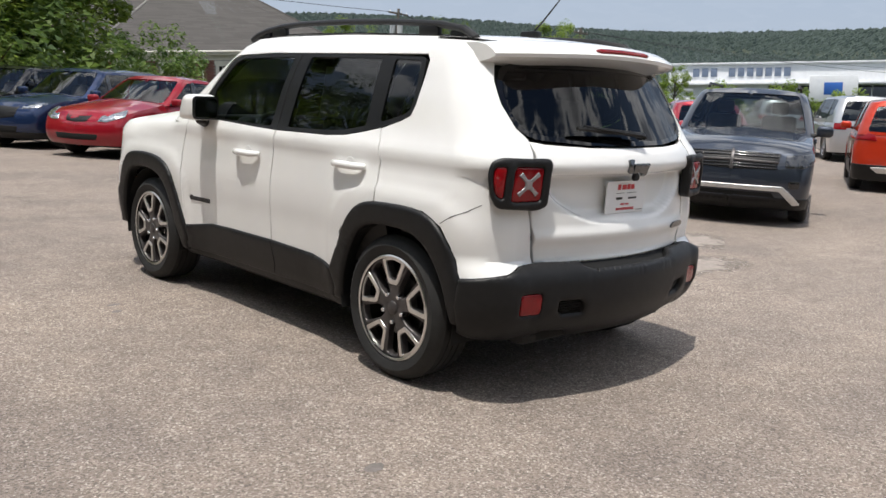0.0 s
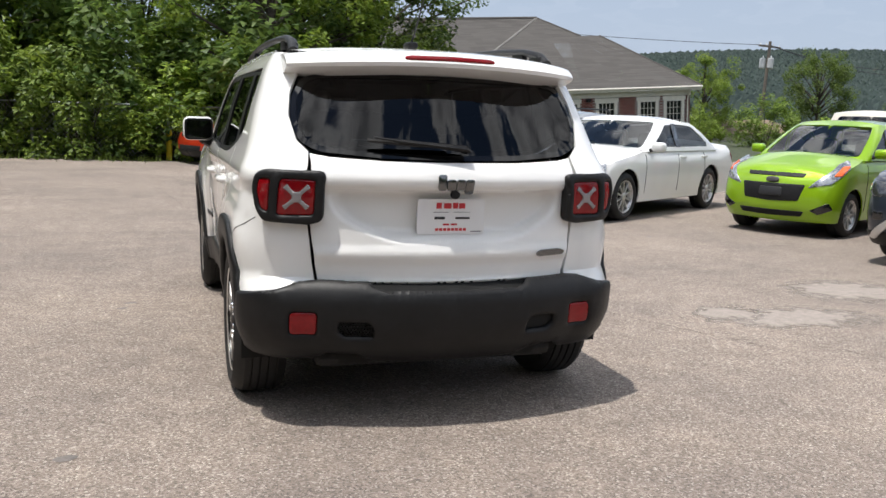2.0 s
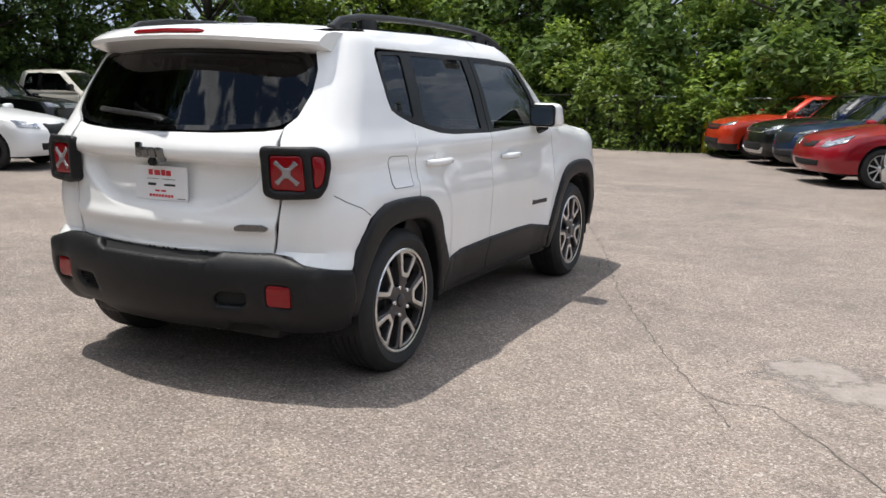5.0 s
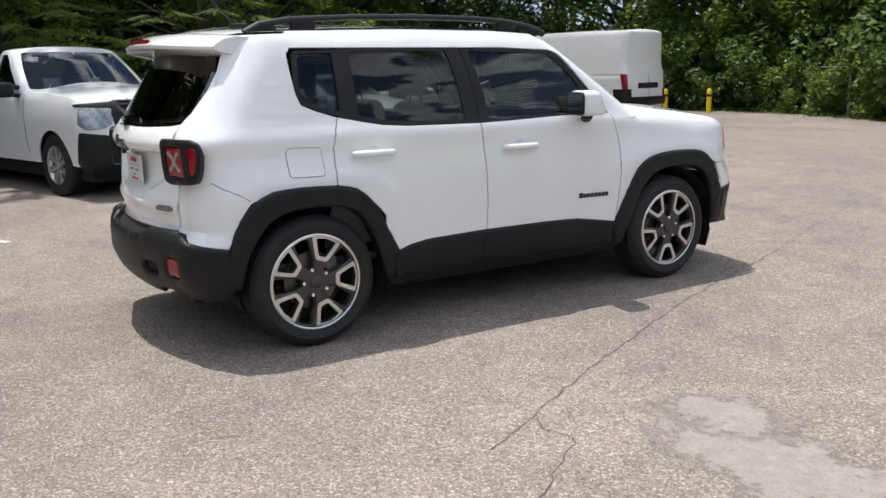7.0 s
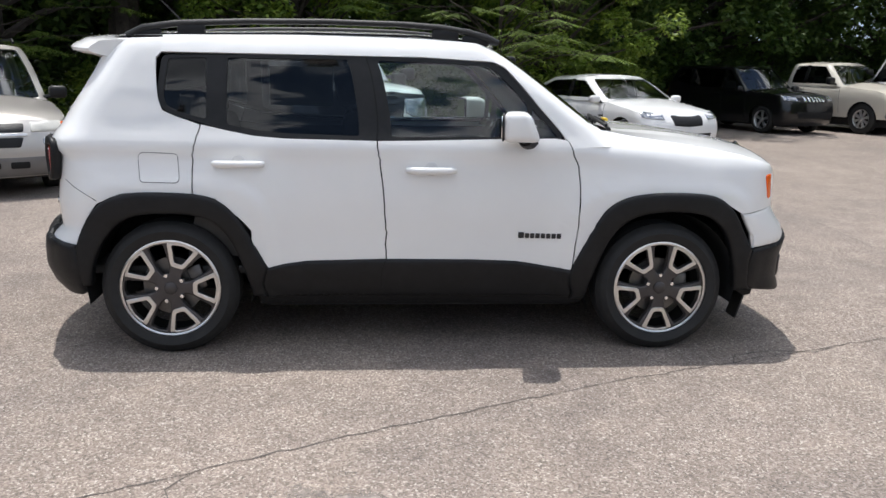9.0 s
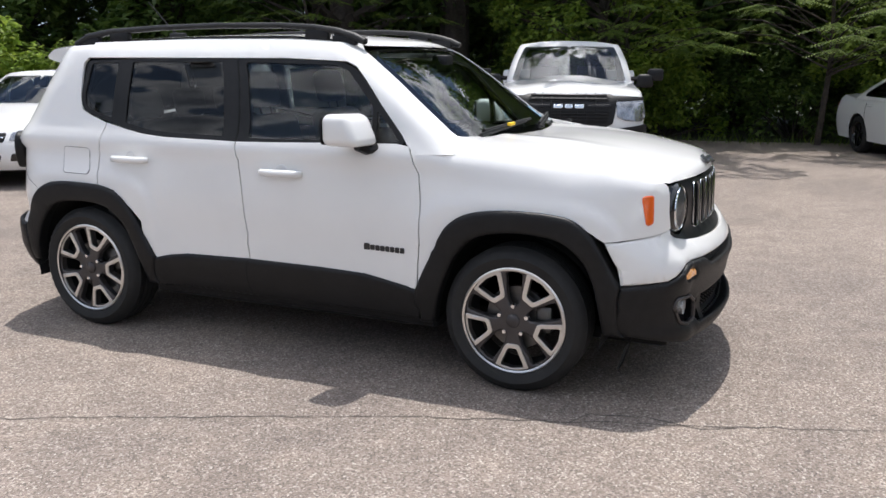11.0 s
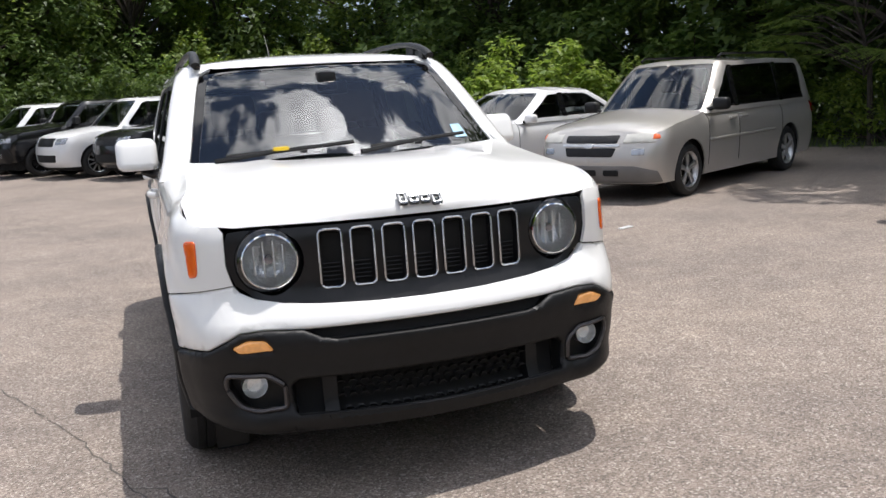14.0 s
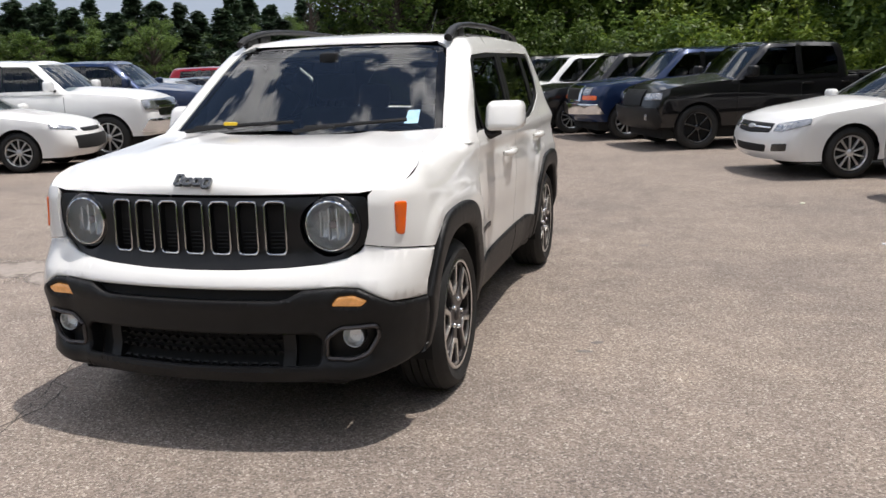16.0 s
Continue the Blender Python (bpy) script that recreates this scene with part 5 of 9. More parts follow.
def cabin(car):
    US, UF = UP.side, UP.front
    dlo = [US(*p) for p in rnd([(-1.305, 1.515), (-0.6, 1.53), (0.0, 1.528), (0.34, 1.51), (0.42, 1.48), (0.60, 1.285), (0.728, 1.14), (0.69, 1.128), (0.3, 1.12), (-0.24, 1.112), (-0.70, 1.12), (-0.85, 1.131), (-0.97, 1.152), (-1.12, 1.19), (-1.25, 1.225), (-1.31, 1.26), (-1.325, 1.32)], 0.03)]
    quarter = [US(*p) for p in rnd([(-1.275, 1.50), (-1.085, 1.507), (-1.085, 1.205), (-1.24, 1.245), (-1.285, 1.275), (-1.295, 1.33)], 0.02)]
    rear = [US(*p) for p in rnd([(-0.985, 1.508), (-0.385, 1.512), (-0.325, 1.135), (-0.68, 1.142), (-0.83, 1.153), (-0.985, 1.183)], 0.015)]
    front = [US(*p) for p in rnd([(-0.235, 1.51), (0.30, 1.498), (0.375, 1.47), (0.535, 1.305), (0.535, 1.138), (0.3, 1.138), (-0.16, 1.13)], 0.02)]
    fly = [US(*p) for p in rnd([(0.56, 1.285), (0.695, 1.145), (0.56, 1.14)], 0.01)]
    d = panel(UP, dlo, -0.004, 0.03, 0.045, [quarter, rear, front, fly])
    panes = [("quarter_window", quarter, M_PRIV), ("rear_door_window", rear, M_PRIV), ("front_door_window", front, M_CLEAR), ("fixed_window", fly, M_CLEAR)]
    for sg in (1, -1):
        f = (lambda q: q) if sg > 0 else mirrored
        fr = part("window_frame", f(d), M_PLASTIC, car, "satin black side window surround")
        for n, poly, mat in panes:
            part(n, f(panel(UP, poly, -0.010, 0.004, 0.08)), mat, fr)
        part("pillar_gap", f(panel(UP, [US(*p) for p in ((-0.298, 1.525), (-0.291, 1.525), (-0.236, 1.115), (-0.243, 1.115))], -0.0025, 0.002, 0.05)), M_DARK, fr)
        part("door_lining", f(panel(LOW, [LOW.side(*p) for p in ((-1.2, 0.5), (-1.2, 1.12), (-0.8, 1.10), (0.72, 1.11), (0.80, 1.0), (0.8, 0.5))], -0.07, 0.01, 0.12)), M_DASH, car)
        part("pillar_lining", f(panel(UP, [US(*p) for p in ((-1.75, 1.15), (-1.75, 1.54), (-1.34, 1.54), (-1.34, 1.15))], -0.05, 0.01, 0.12)), M_DASH, car)
    # windscreen
    outer = [UF(x, z) for x, z in rnd(both([(0, 1.585), (0.42, 1.58), (0.59, 1.567), (0.625, 1.50), (0.66, 1.38), (0.695, 1.25), (0.728, 1.135), (0.68, 1.112), (0.001, 1.10)]), 0.025)]
    inner = [UF(x, z) for x, z in rnd(both([(0, 1.577), (0.42, 1.572), (0.562, 1.558), (0.588, 1.50), (0.625, 1.36), (0.665, 1.24), (0.69, 1.16), (0.64, 1.145), (0.001, 1.135)]), 0.04)]
    scr = part("windscreen_border", panel(UP, outer, -0.004, 0.014, 0.05, [inner]), M_FRIT, car, "black windscreen border")
    part("windscreen", panel(UP, inner, -0.006, 0.004, 0.08), M_SCREEN, scr, "clear windscreen reflecting the sky")
    part("sticker", panel(UP, [UF(x, z) for x, z in ((-0.60, 1.195), (-0.535, 1.195), (-0.535, 1.255), (-0.59, 1.255))], -0.002, 0.002, 0.05), M_STICKER, scr, "pale blue windscreen sticker")
    part("mirror_mount", rbox(-0.05, 0.05, 0.50, 0.60, 1.45, 1.55, 0.02), M_PLASTIC, scr)
    part("inside_mirror", rbox(-0.12, 0.12, 0.50, 0.53, 1.43, 1.50, 0.02), M_PLASTIC, scr)
    # dashboard, wheel, seats
    part("dashboard", rbox(-0.76, 0.76, 0.62, 1.06, 0.72, 1.09, 0.09, 3), M_DASH, car)
    part("instrument_hood", rbox(-0.55, -0.2, 0.55, 0.75, 1.0, 1.14, 0.05, 3), M_DASH, car)
    part("air_vents", rbox(-0.16, 0.16, 0.58, 0.68, 1.06, 1.14, 0.03, 2), M_DASH, car)
    ring = [(-0.37 + 0.185 * math.cos(a), 0.47 + 0.185 * math.sin(a) * 0.42, 1.0 + 0.185 * math.sin(a) * 0.9) for a in [2 * math.pi * i / 28 for i in range(28)]]
    st = part("steering_wheel", tube(ring, 0.016, 8, True), M_DASH, car)
    part("steering_hub", rbox(-0.45, -0.29, 0.44, 0.50, 0.94, 1.05, 0.03), M_DASH, st)
    part("steering_spoke", tube([(-0.55, 0.47, 1.0), (-0.37, 0.475, 1.0), (-0.19, 0.47, 1.0)], 0.014, 6), M_DASH, st)
    part("cabin_floor", rbox(-0.78, 0.78, -1.80, 0.75, 0.40, 0.45, 0.02), M_DASH, car)
    part("centre_console", rbox(-0.12, 0.12, -0.45, 0.65, 0.45, 0.75, 0.04), M_DASH, car)
    for x in (-0.37, 0.37):
        s = part("front_seat", rbox(x - 0.24, x + 0.24, -0.25, 0.28, 0.50, 0.68, 0.07, 3), M_SEAT, car)
        part("backrest", moved(rbox(-0.23, 0.23, -0.07, 0.07, 0.0, 0.62, 0.06, 3), pose(x, -0.22, 0.62, 14)), M_SEAT, s)
        part("headrest", moved(rbox(-0.13, 0.13, -0.05, 0.05, 0.66, 0.86, 0.05, 3), pose(x, -0.22, 0.62, 14)), M_SEAT, s)
        part("headrest_post", moved(joined(tube([(-0.05, 0, 0.6), (-0.05, 0, 0.7)], 0.007, 6), tube([(0.05, 0, 0.6), (0.05, 0, 0.7)], 0.007, 6)), pose(x, -0.22, 0.62, 14)), M_STEEL, s)
    b = part("rear_bench", rbox(-0.66, 0.66, -1.10, -0.62, 0.50, 0.68, 0.07, 3), M_SEAT, car)
    part("backrest", moved(rbox(-0.64, 0.64, -0.07, 0.07, 0.0, 0.58, 0.06, 3), pose(0, -1.08, 0.60, 12)), M_SEAT, b)
    for x in (-0.4, 0.0, 0.4):
        part("headrest", moved(rbox(-0.12, 0.12, -0.05, 0.05, 0.58, 0.76, 0.05, 3), pose(x, -1.08, 0.60, 12)), M_SEAT, b)
    part("window_paper", slab((-0.765, -0.93, 1.20), (0, 1, 0), (0.17, 0, 1), rnd([(0, 0), (0.42, 0), (0.42, 0.26), (0, 0.26)], 0.01), 0.002), M_PAPER, car, "paper price sheet inside the window")


def fittings(car):
    # roof rails
    for sg in (1, -1):
        path = [(0.615, -1.50, 1.605), (0.61, -1.42, 1.645), (0.605, -1.25, 1.672), (0.60, -0.9, 1.69), (0.60, -0.5, 1.698), (0.60, -0.1, 1.694), (0.602, 0.1, 1.682), (0.607, 0.24, 1.662), (0.612, 0.34, 1.635), (0.615, 0.40, 1.61)]
        rail = part("roof_rail", tube([(x * sg, y, z) for x, y, z in path], [0.022, 0.024, 0.022, 0.020, 0.020, 0.020, 0.021, 0.023, 0.025, 0.022], 10, flat=0.8), M_PLASTIC, car, "black roof rail")
        for y in (-1.40, -1.18, 0.12, 0.28):
            z = float(np.interp(y, [p[1] for p in path], [p[2] for p in path]))
            part("rail_foot", rbox(0.605 * sg - 0.018, 0.605 * sg + 0.018, y - 0.07, y + 0.07, z - 0.06, z - 0.005, 0.012), M_PLASTIC, rail)
        part("roof_channel", tube([(0.605 * sg, y, float(np.interp(y, (-1.5, -0.6, 0.0, 0.4), (1.612, 1.637, 1.636, 1.603)))) for y in np.linspace(-1.5, 0.4, 14)], 0.012, 6, flat=0.5), M_TRIM, car)
    # antenna
    a = part("antenna", tube([(-0.02, -1.30, 1.67), (-0.02, -1.36, 1.72), (-0.02, -1.52, 1.88)], [0.006, 0.0045, 0.003], 6), M_PLASTIC, car, "thin black roof antenna")
    part("antenna_base", rbox(-0.045, 0.005, -1.35, -1.24, 1.65, 1.685, 0.012), M_PLASTIC, a)
    # door mirrors
    for sg in (1, -1):
        f = (lambda d: d) if sg > 0 else mirrored
        shell = rbox(0.845, 1.035, 0.41, 0.575, 1.125, 1.275, 0.038, 4)
        shell = [(x, y + (x - 0.845) * -0.18 - (0.03 * (z - 1.2) / 0.07 if y > 0.5 else 0), z) for x, y, z in shell[0]], shell[1]
        m = part("door_mirror", f(shell), M_WHITE, car, "white door mirror on a black arm")
        part("mirror_glass", f(slab((0.86, 0.399, 1.14), (1, -0.18, 0), (0, 0, 1), rnd([(0.0, 0.0), (0.155, 0.0), (0.155, 0.115), (0.0, 0.115)], 0.025), 0.004)), M_CHROME, m)
        part("mirror_surround", f(slab((0.85, 0.405, 1.13), (1, -0.18, 0), (0, 0, 1), rnd([(0.0, 0.0), (0.175, 0.0), (0.175, 0.135), (0.0, 0.135)], 0.03), 0.01)), M_PLASTIC, m)
        part("mirror_arm", f(tube([(0.83, 0.55, 1.11), (0.87, 0.535, 1.10), (0.91, 0.51, 1.12)], [0.05, 0.036, 0.036], 8, flat=0.6)), M_PLASTIC, m)
    # fuel flap (right side), its outline as a fine groove
    S = LOW.side
    flap = [S(*p) for p in rnd([(-1.405, 0.895), (-1.225, 0.892), (-1.215, 0.91), (-1.225, 1.035), (-1.40, 1.04), (-1.415, 1.02)], 0.022)]
    on = lambda s, z, o: tuple(LOW.at(np.array([s]), np.array([z]))[0][0] + LOW.at(np.array([s]), np.array([z]))[1][0] * o)
    f = part("fuel_flap", panel(LOW, flap, 0.002, 0.004, 0.05), M_WHITE, car)
    part("flap_gap", tube([on(s, z, 0.0008) for s, z in flap], 0.002, 5, True), M_GREYGAP, f)
    # windscreen wipers, washer jets
    for x0, x1, tag in ((0.62, 0.10, True), (-0.02, -0.46, False)):
        y = lambda x: 1.085 - 0.17 * (x / 0.84) ** 2
        w = part("wiper", tube([(x0, y(x0) + 0.03, 1.17), ((x0 + x1) / 2, y((x0 + x1) / 2) + 0.010, 1.196), (x1, y(x1) - 0.008, 1.208)], [0.012, 0.010, 0.007], 6), M_PLASTIC, car)
        part("blade", tube([(x0 - 0.05, y(x0 - 0.05) + 0.012, 1.188), (x1 - 0.1, y(x1 - 0.1) - 0.02, 1.214)], 0.009, 6), M_RUBBER, w)
        if tag:
            part("yellow_tag", rbox(0.30, 0.37, y(0.33) + 0.005, y(0.33) + 0.028, 1.20, 1.217, 0.006), M_YELLOW, w, "yellow tag on the wiper")
    for x in (0.26, -0.26):
        part("washer_jet", rbox(x - 0.016, x + 0.016, 1.20, 1.225, 1.19, 1.203, 0.005), M_PLASTIC, car)



build_jeep()

# ---- the other vehicles on the lot ----
WHEELS = {}


def car_wheel(car, x, y, sgn, R, style):
    """A wheel with tyre, rim, spokes and cap; alike wheels share their meshes."""
    rim = R * (0.68 if style != "steel" else 0.62)
    key = (R, style, sgn)
    if key not in WHEELS:
        n = {"ten": 10, "five": 5, "seven": 7, "steel": 8, "dark": 6, "cap": 9}[style]
        spokes = []
        for k in range(n):
            a = 2 * math.pi * k / n + 0.3
            c, s = math.cos(a), math.sin(a)
            put = lambda r, q: (c * r - s * q, s * r + c * q)
            w0, w1 = (0.045, 0.075) if n == 5 else (0.022, 0.034) if style != "steel" else (0.05, 0.085)
            q = rim / 0.25
            spokes.append(slab((-0.025, 0, 0), (0, 1, 0), (0, 0, 1), [put(0.03 * q, -w0 / 2 * q), put(0.236 * q, -w1 / 2 * q), put(0.242 * q, 0), put(0.236 * q, w1 / 2 * q), put(0.03 * q, w0 / 2 * q)], 0.03, (), 0.006, 0.06))
        ring = lathe([(rim * 0.93, -0.012), (rim * 0.965, -0.004), (rim, -0.004), (rim * 1.01, -0.02), (rim * 0.94, -0.04), (rim * 0.9, -0.15)], 36)
        cap = lathe([(0.0, -0.008), (rim * 0.16, -0.012), (rim * 0.22, -0.022), (rim * 0.24, -0.05)], 20)
        t = R - rim
        tyre = lathe([(rim * 0.97, -0.02), (rim * 1.02, -0.002), (rim + t * 0.4, 0.012), (R - 0.035, 0.002), (R - 0.012, -0.014), (R, -0.04), (R, -0.085), (R - 0.008, -0.09), (R - 0.008, -0.098), (R, -0.103), (R, -0.17), (R - 0.012, -0.195), (R - 0.04, -0.21), (rim, -0.19)], 40)
        # brake is a plain dark disc that stands for the shade inside the wheel
        back = lathe([(0.0, -0.09), (rim * 0.92, -0.09)], 24)
        WHEELS[key] = [d if sgn > 0 else mirrored(d) for d in (ring if style == "steel" else joined(*spokes, ring), tyre, cap, back)]
        WHEELS[key] = dict(zip(("wheel", "tyre", "cap", "brake"), WHEELS[key]))
        WHEELS[key]["made"] = {}
        WHEELS[key]["spokes"] = [d if sgn > 0 else mirrored(d) for d in spokes] if style == "steel" else []
        WHEELS[key]["spoke_meshes"] = []
    made = WHEELS[key]["made"]
    metal = M_TRIM if style == "dark" else M_SILVER
    first = None
    for n, mat in (("wheel", metal), ("tyre", M_RUBBER), ("cap", metal), ("brake", M_DARK)):
        if n not in made:
            ob = part(n, WHEELS[key][n], mat, first or car)
            made[n] = ob.data
        else:
            ob = new(n, made[n])
            ob.parent = first or car
        if first is None:
            ob.location = (x, y, R)
            first = ob
    kept = WHEELS[key]["spoke_meshes"]
    for i, d in enumerate(WHEELS[key]["spokes"]):
        if i < len(kept):
            new("spoke", kept[i]).parent = first
        else:
            kept.append(part("spoke", d, metal, first).data)


def vehicle(name, spec, m, label, group, paint_mat, details, wheel="ten", lower=None, rails=False, glass_mat=None, mirror_mat=None):
    """A car from its key lines: the plan's width, nose and tail by height, the shoulder and roof lines, and what lies on its faces."""
    sp = dict(spec)
    w, wb, H = sp["w"], sp["wb"], sp["H"]
    a = wb / 2
    f, r = a + sp["fo"], -a - sp["ro"]
    R = sp["R"]
    sill, belt, kind = sp["sill"], sp["belt"], sp["kind"]
    car = root(name, m, label, "car" if kind not in ("pickup", "service") else "truck", group)
    hf, hc = sp["hood"]
    cowl, wtop, rtop, rbase = sp["cowl"], sp["wtop"], sp["rtop"], sp["rbase"]
    wid = curve([(0.1, w * 0.93), (sill, w * 0.955), (sill + 0.25, w * 0.99), (belt * 0.75, w), (belt, w * 0.955), ((belt + H) / 2, w * 0.875), (H - 0.06, w * 0.77), (H + 0.1, w * 0.70)], 0.08) if kind not in ("cargo",) else curve([(0.1, w * 0.95), (0.5, w), (1.2, w), (1.9, w * 0.96), (H, w * 0.9)], 0.1)
    zc = (sill + hf) / 2
    nose = curve([(0.1, f - 0.25), (sill, f - 0.10), (sill + 0.10, f - 0.01), (zc, f), (hf - 0.12, f - 0.05), (hf, f - 0.12), (hf + 0.3, f - 0.5)], 0.08)
    if kind in ("sedan",):
        tail = curve([(0.1, r + 0.25), (sill, r + 0.08), (0.55, r), (0.75, r + 0.03), (belt + 0.02, r + 0.12), (H, r + 0.3)], 0.06)
        uptail = curve([(belt - 0.3, rbase - 0.35), (belt, rbase), (H, rtop)], 0.06)
    elif kind in ("pickup", "service"):
        tail = curve([(0.1, r + 0.3), (sill, r + 0.06), (0.6, r), (1.5, r + 0.02)], 0.05)
        uptail = curve([(belt - 0.3, rbase - 0.02), (belt, rbase), (H - 0.1, rtop), (H, rtop + 0.05)], 0.05)
    else:
        tail = curve([(0.1, r + 0.25), (sill, r + 0.07), (0.5, r), (0.75, r + 0.02), (belt, r + 0.05), (belt + 0.25, r + 0.13), (H - 0.1, rtop), (H, rtop + 0.04)], 0.07)
        uptail = tail
    upnose = curve([(belt - 0.3, cowl + 0.35), (belt, cowl), (H - 0.05, wtop), (H + 0.05, wtop - 0.14)], 0.04)
    deck = sp.get("deck", belt)
    if kind == "sedan":
        sh = curve([(r - 0.2, deck - 0.06), (r + 0.2, deck), (rbase, belt + 0.01), (0, belt), (cowl - 0.2, belt), (cowl + 0.1, hc), (f - 0.45, hf + (hc - hf) * 0.45), (f - 0.12, hf), (f + 0.2, hf - 0.04)], 0.12)
    elif kind in ("pickup", "service"):
        sh = curve([(r - 0.2, deck), (cowl - 0.2, belt), (cowl + 0.1, hc), (f - 0.4, hf + (hc - hf) * 0.5), (f - 0.1, hf), (f + 0.2, hf - 0.03)], 0.1)
    else:
        sh = curve([(r - 0.2, belt + 0.05), (0, belt), (cowl - 0.2, belt), (cowl + 0.1, hc), (f - 0.4, hf + (hc - hf) * 0.45), (f - 0.12, hf), (f + 0.2, hf - 0.04)], 0.12)
    cant = curve([(r, H - 0.09), (rtop, H - 0.06), ((rtop + wtop) / 2, H - 0.03), (wtop, H - 0.055), (cowl + 1, H)], 0.2)
    low = Wrap(wid, nose, tail, sp.get("rf", 0.3), sp.get("rr", 0.22), sp.get("bf", 0.18), 0.10, sh, 0.10, zc)
    upf = 0.14
    up = Wrap(wid, upnose, uptail, upf, 0.16, 0.22 if kind != "pickup" else 0.12, 0.10, cant, 0.08, (belt + H) / 2)
    S, Fp, Rp = low.side, low.front, low.rear
    # lower body with the wheel arches cut out of its bottom edge
    ar = R + 0.055
    bottom = []
    for y0, y1, ax in ((r + 0.35, -a, -a), (0, a, a)):
        pass
    line = [Rp(0.001, sill + 0.02), Rp(w * 0.7, sill + 0.02), S(-a - ar - 0.03, sill)]
    for ax in (-a, a):
        line += [S(ax - ar * math.cos(t) , max(sill, R + ar * math.sin(t))) for t in np.linspace(-0.25, math.pi + 0.25, 15)]
        line += [S(0, sill)] if ax < 0 else []
    line += [S(a + ar + 0.03, sill), Fp(w * 0.65, sill), Fp(0.001, sill - 0.01)]
    ztop = lambda y: float(sh(y)) - 0.022
    ts = [(s, ztop(float(low.raw(s, 0.6)[1]))) for s in np.linspace(low.s5 - 0.001, 0.001, 44)]
    if kind in ("suv", "hatch", "minivan", "cargo"):
        ts = [(s, z) for s, z in ts if s > low.s2 * 0.5] + [(s, belt + 0.02) for s in np.linspace(low.s2 * 0.5, 0.001, 5)]
    half = line + ts
    d = panel(low, half, 0.0, 0.02, 0.085)
    both_d = joined(d, mirrored(d))
    body = part("body", both_d, paint_mat, car)
    # bonnet and boot lid
    es = [s for s in np.linspace(low.side(cowl - 0.12, 0.6)[0], low.s5 - 0.01, 22)]
    edge = [tuple(low.raw(s, ztop(float(low.raw(s, 0.6)[1])))) for s in es]
    crown = sp.get("crown", 0.05)
    vs, fs = topsheet(edge, lambda y: float(sh(y)) + crown * (1 - 0.5 * max(0, (y - cowl) / (f - cowl))), 14, 0.85)
    bulge = sp.get("bulge", 0.0)
    vs = [(x, y, z + bulge * math.exp(-((x / 0.38) ** 4)) * min(1, max(0, (f - y) / 0.5))) for x, y, z in vs]
    part("bonnet", (vs, fs), paint_mat, car)
    if kind == "sedan":
        es = [s for s in np.linspace(0.01, low.side(rbase + 0.15, 0.6)[0], 16)]
        edge = [tuple(low.raw(s, ztop(float(low.raw(s, 0.6)[1])))) for s in es]
        part("boot_lid", topsheet(edge, lambda y: float(sh(y)) + 0.03, 12, 0.85), paint_mat, car)
    # pillars and roof
    ctop = lambda s: float(cant(float(up.raw(s, belt)[1]))) - 0.018
    ss = np.linspace(0.001, up.s5 - 0.001, 50)
    zt = [(s, min(H - 0.03, ctop(s))) for s in ss]
    zl = belt - 0.03
    zb, zh = belt + 0.02, zt[-1][1] - 0.045
    xs = lambda z: float(wid(z)) - upf * 0.62
    zb2, zh2 = belt + (0.10 if kind == "minivan" else 0.03), zt[0][1] - 0.05
    xr = lambda z: float(wid(z)) - 0.15
    scr_half = [up.front(x, z) for x, z in rnd([(0.002, zb - 0.02), (xs(zb) - 0.01, zb), (xs(zh) - 0.01, zh), (0.002, zh + 0.012)], 0.05)]
    bk_half = [up.rear(x, z) for x, z in rnd([(0.002, zh2 + 0.01), (xr(zh2), zh2), (xr(zb2), zb2), (0.002, zb2 - 0.01)], 0.06)]
    green = [(0.001, zl)] + [(s, zl) for s in ss[1:-1:4]] + [(up.s5 - 0.001, zl)] + scr_half + zt[::-1] + (bk_half if kind != "cargo" else [])
    # side glass by stretches of the side
    zA = lambda y: np.interp(y, [float(up.nose(z)) - up.bow(up.bf, float(wid(z)), up.rf) - up.rf - 0.02 for z in np.linspace(H, belt, 20)], np.linspace(H, belt, 20))
    tails = [float(up.tail(z)) + up.bow(up.br, float(wid(z)), up.rr) + up.rr + sp.get("cpil", 0.1) for z in np.linspace(belt, H, 20)]
    zC = lambda y: np.interp(y, tails, np.linspace(belt, H, 20)) if y < tails[-1] and tails[-1] > tails[0] + 0.02 else (H if y > tails[0] else belt)
    holes, panes = [], []
    gm = glass_mat or M_NIGHT
    for y0, y1 in sp["win"]:
        lows, highs = [], []
        for y in np.linspace(y0, y1, 15):
            lo = belt + 0.035 + sp.get("kick", 0.0) * max(0, (-y - a * 0.55))
            hi = min(float(cant(y)) - 0.085, float(zA(y)) - 0.0, float(zC(y)))
            if hi > lo + 0.015:
                lows.append(up.side(y, lo))
                highs.append(up.side(y, hi))
        if len(lows) > 2:
            poly = rnd(lows + highs[::-1], 0.03, 3)
            holes.append(poly)
            panes.append(poly)
    pillars = []
    for (_, y0), (y1, _) in zip(sp["win"], sp["win"][1:]):
        ys_ = np.linspace(y0 - 0.025, y1 + 0.025, 4)
        his = [min(float(cant(y)) - 0.075, float(zA(y)), float(zC(y))) for y in ys_]
        if min(his) > belt + 0.15:
            pillars.append([up.side(y, belt + 0.03) for y in ys_] + [up.side(y, q) for y, q in zip(ys_[::-1], his[::-1])])
    d = panel(up, green, 0.0, 0.02, 0.1, holes)
    frame_ = part("cab_frame", joined(d, mirrored(d)), paint_mat, car)
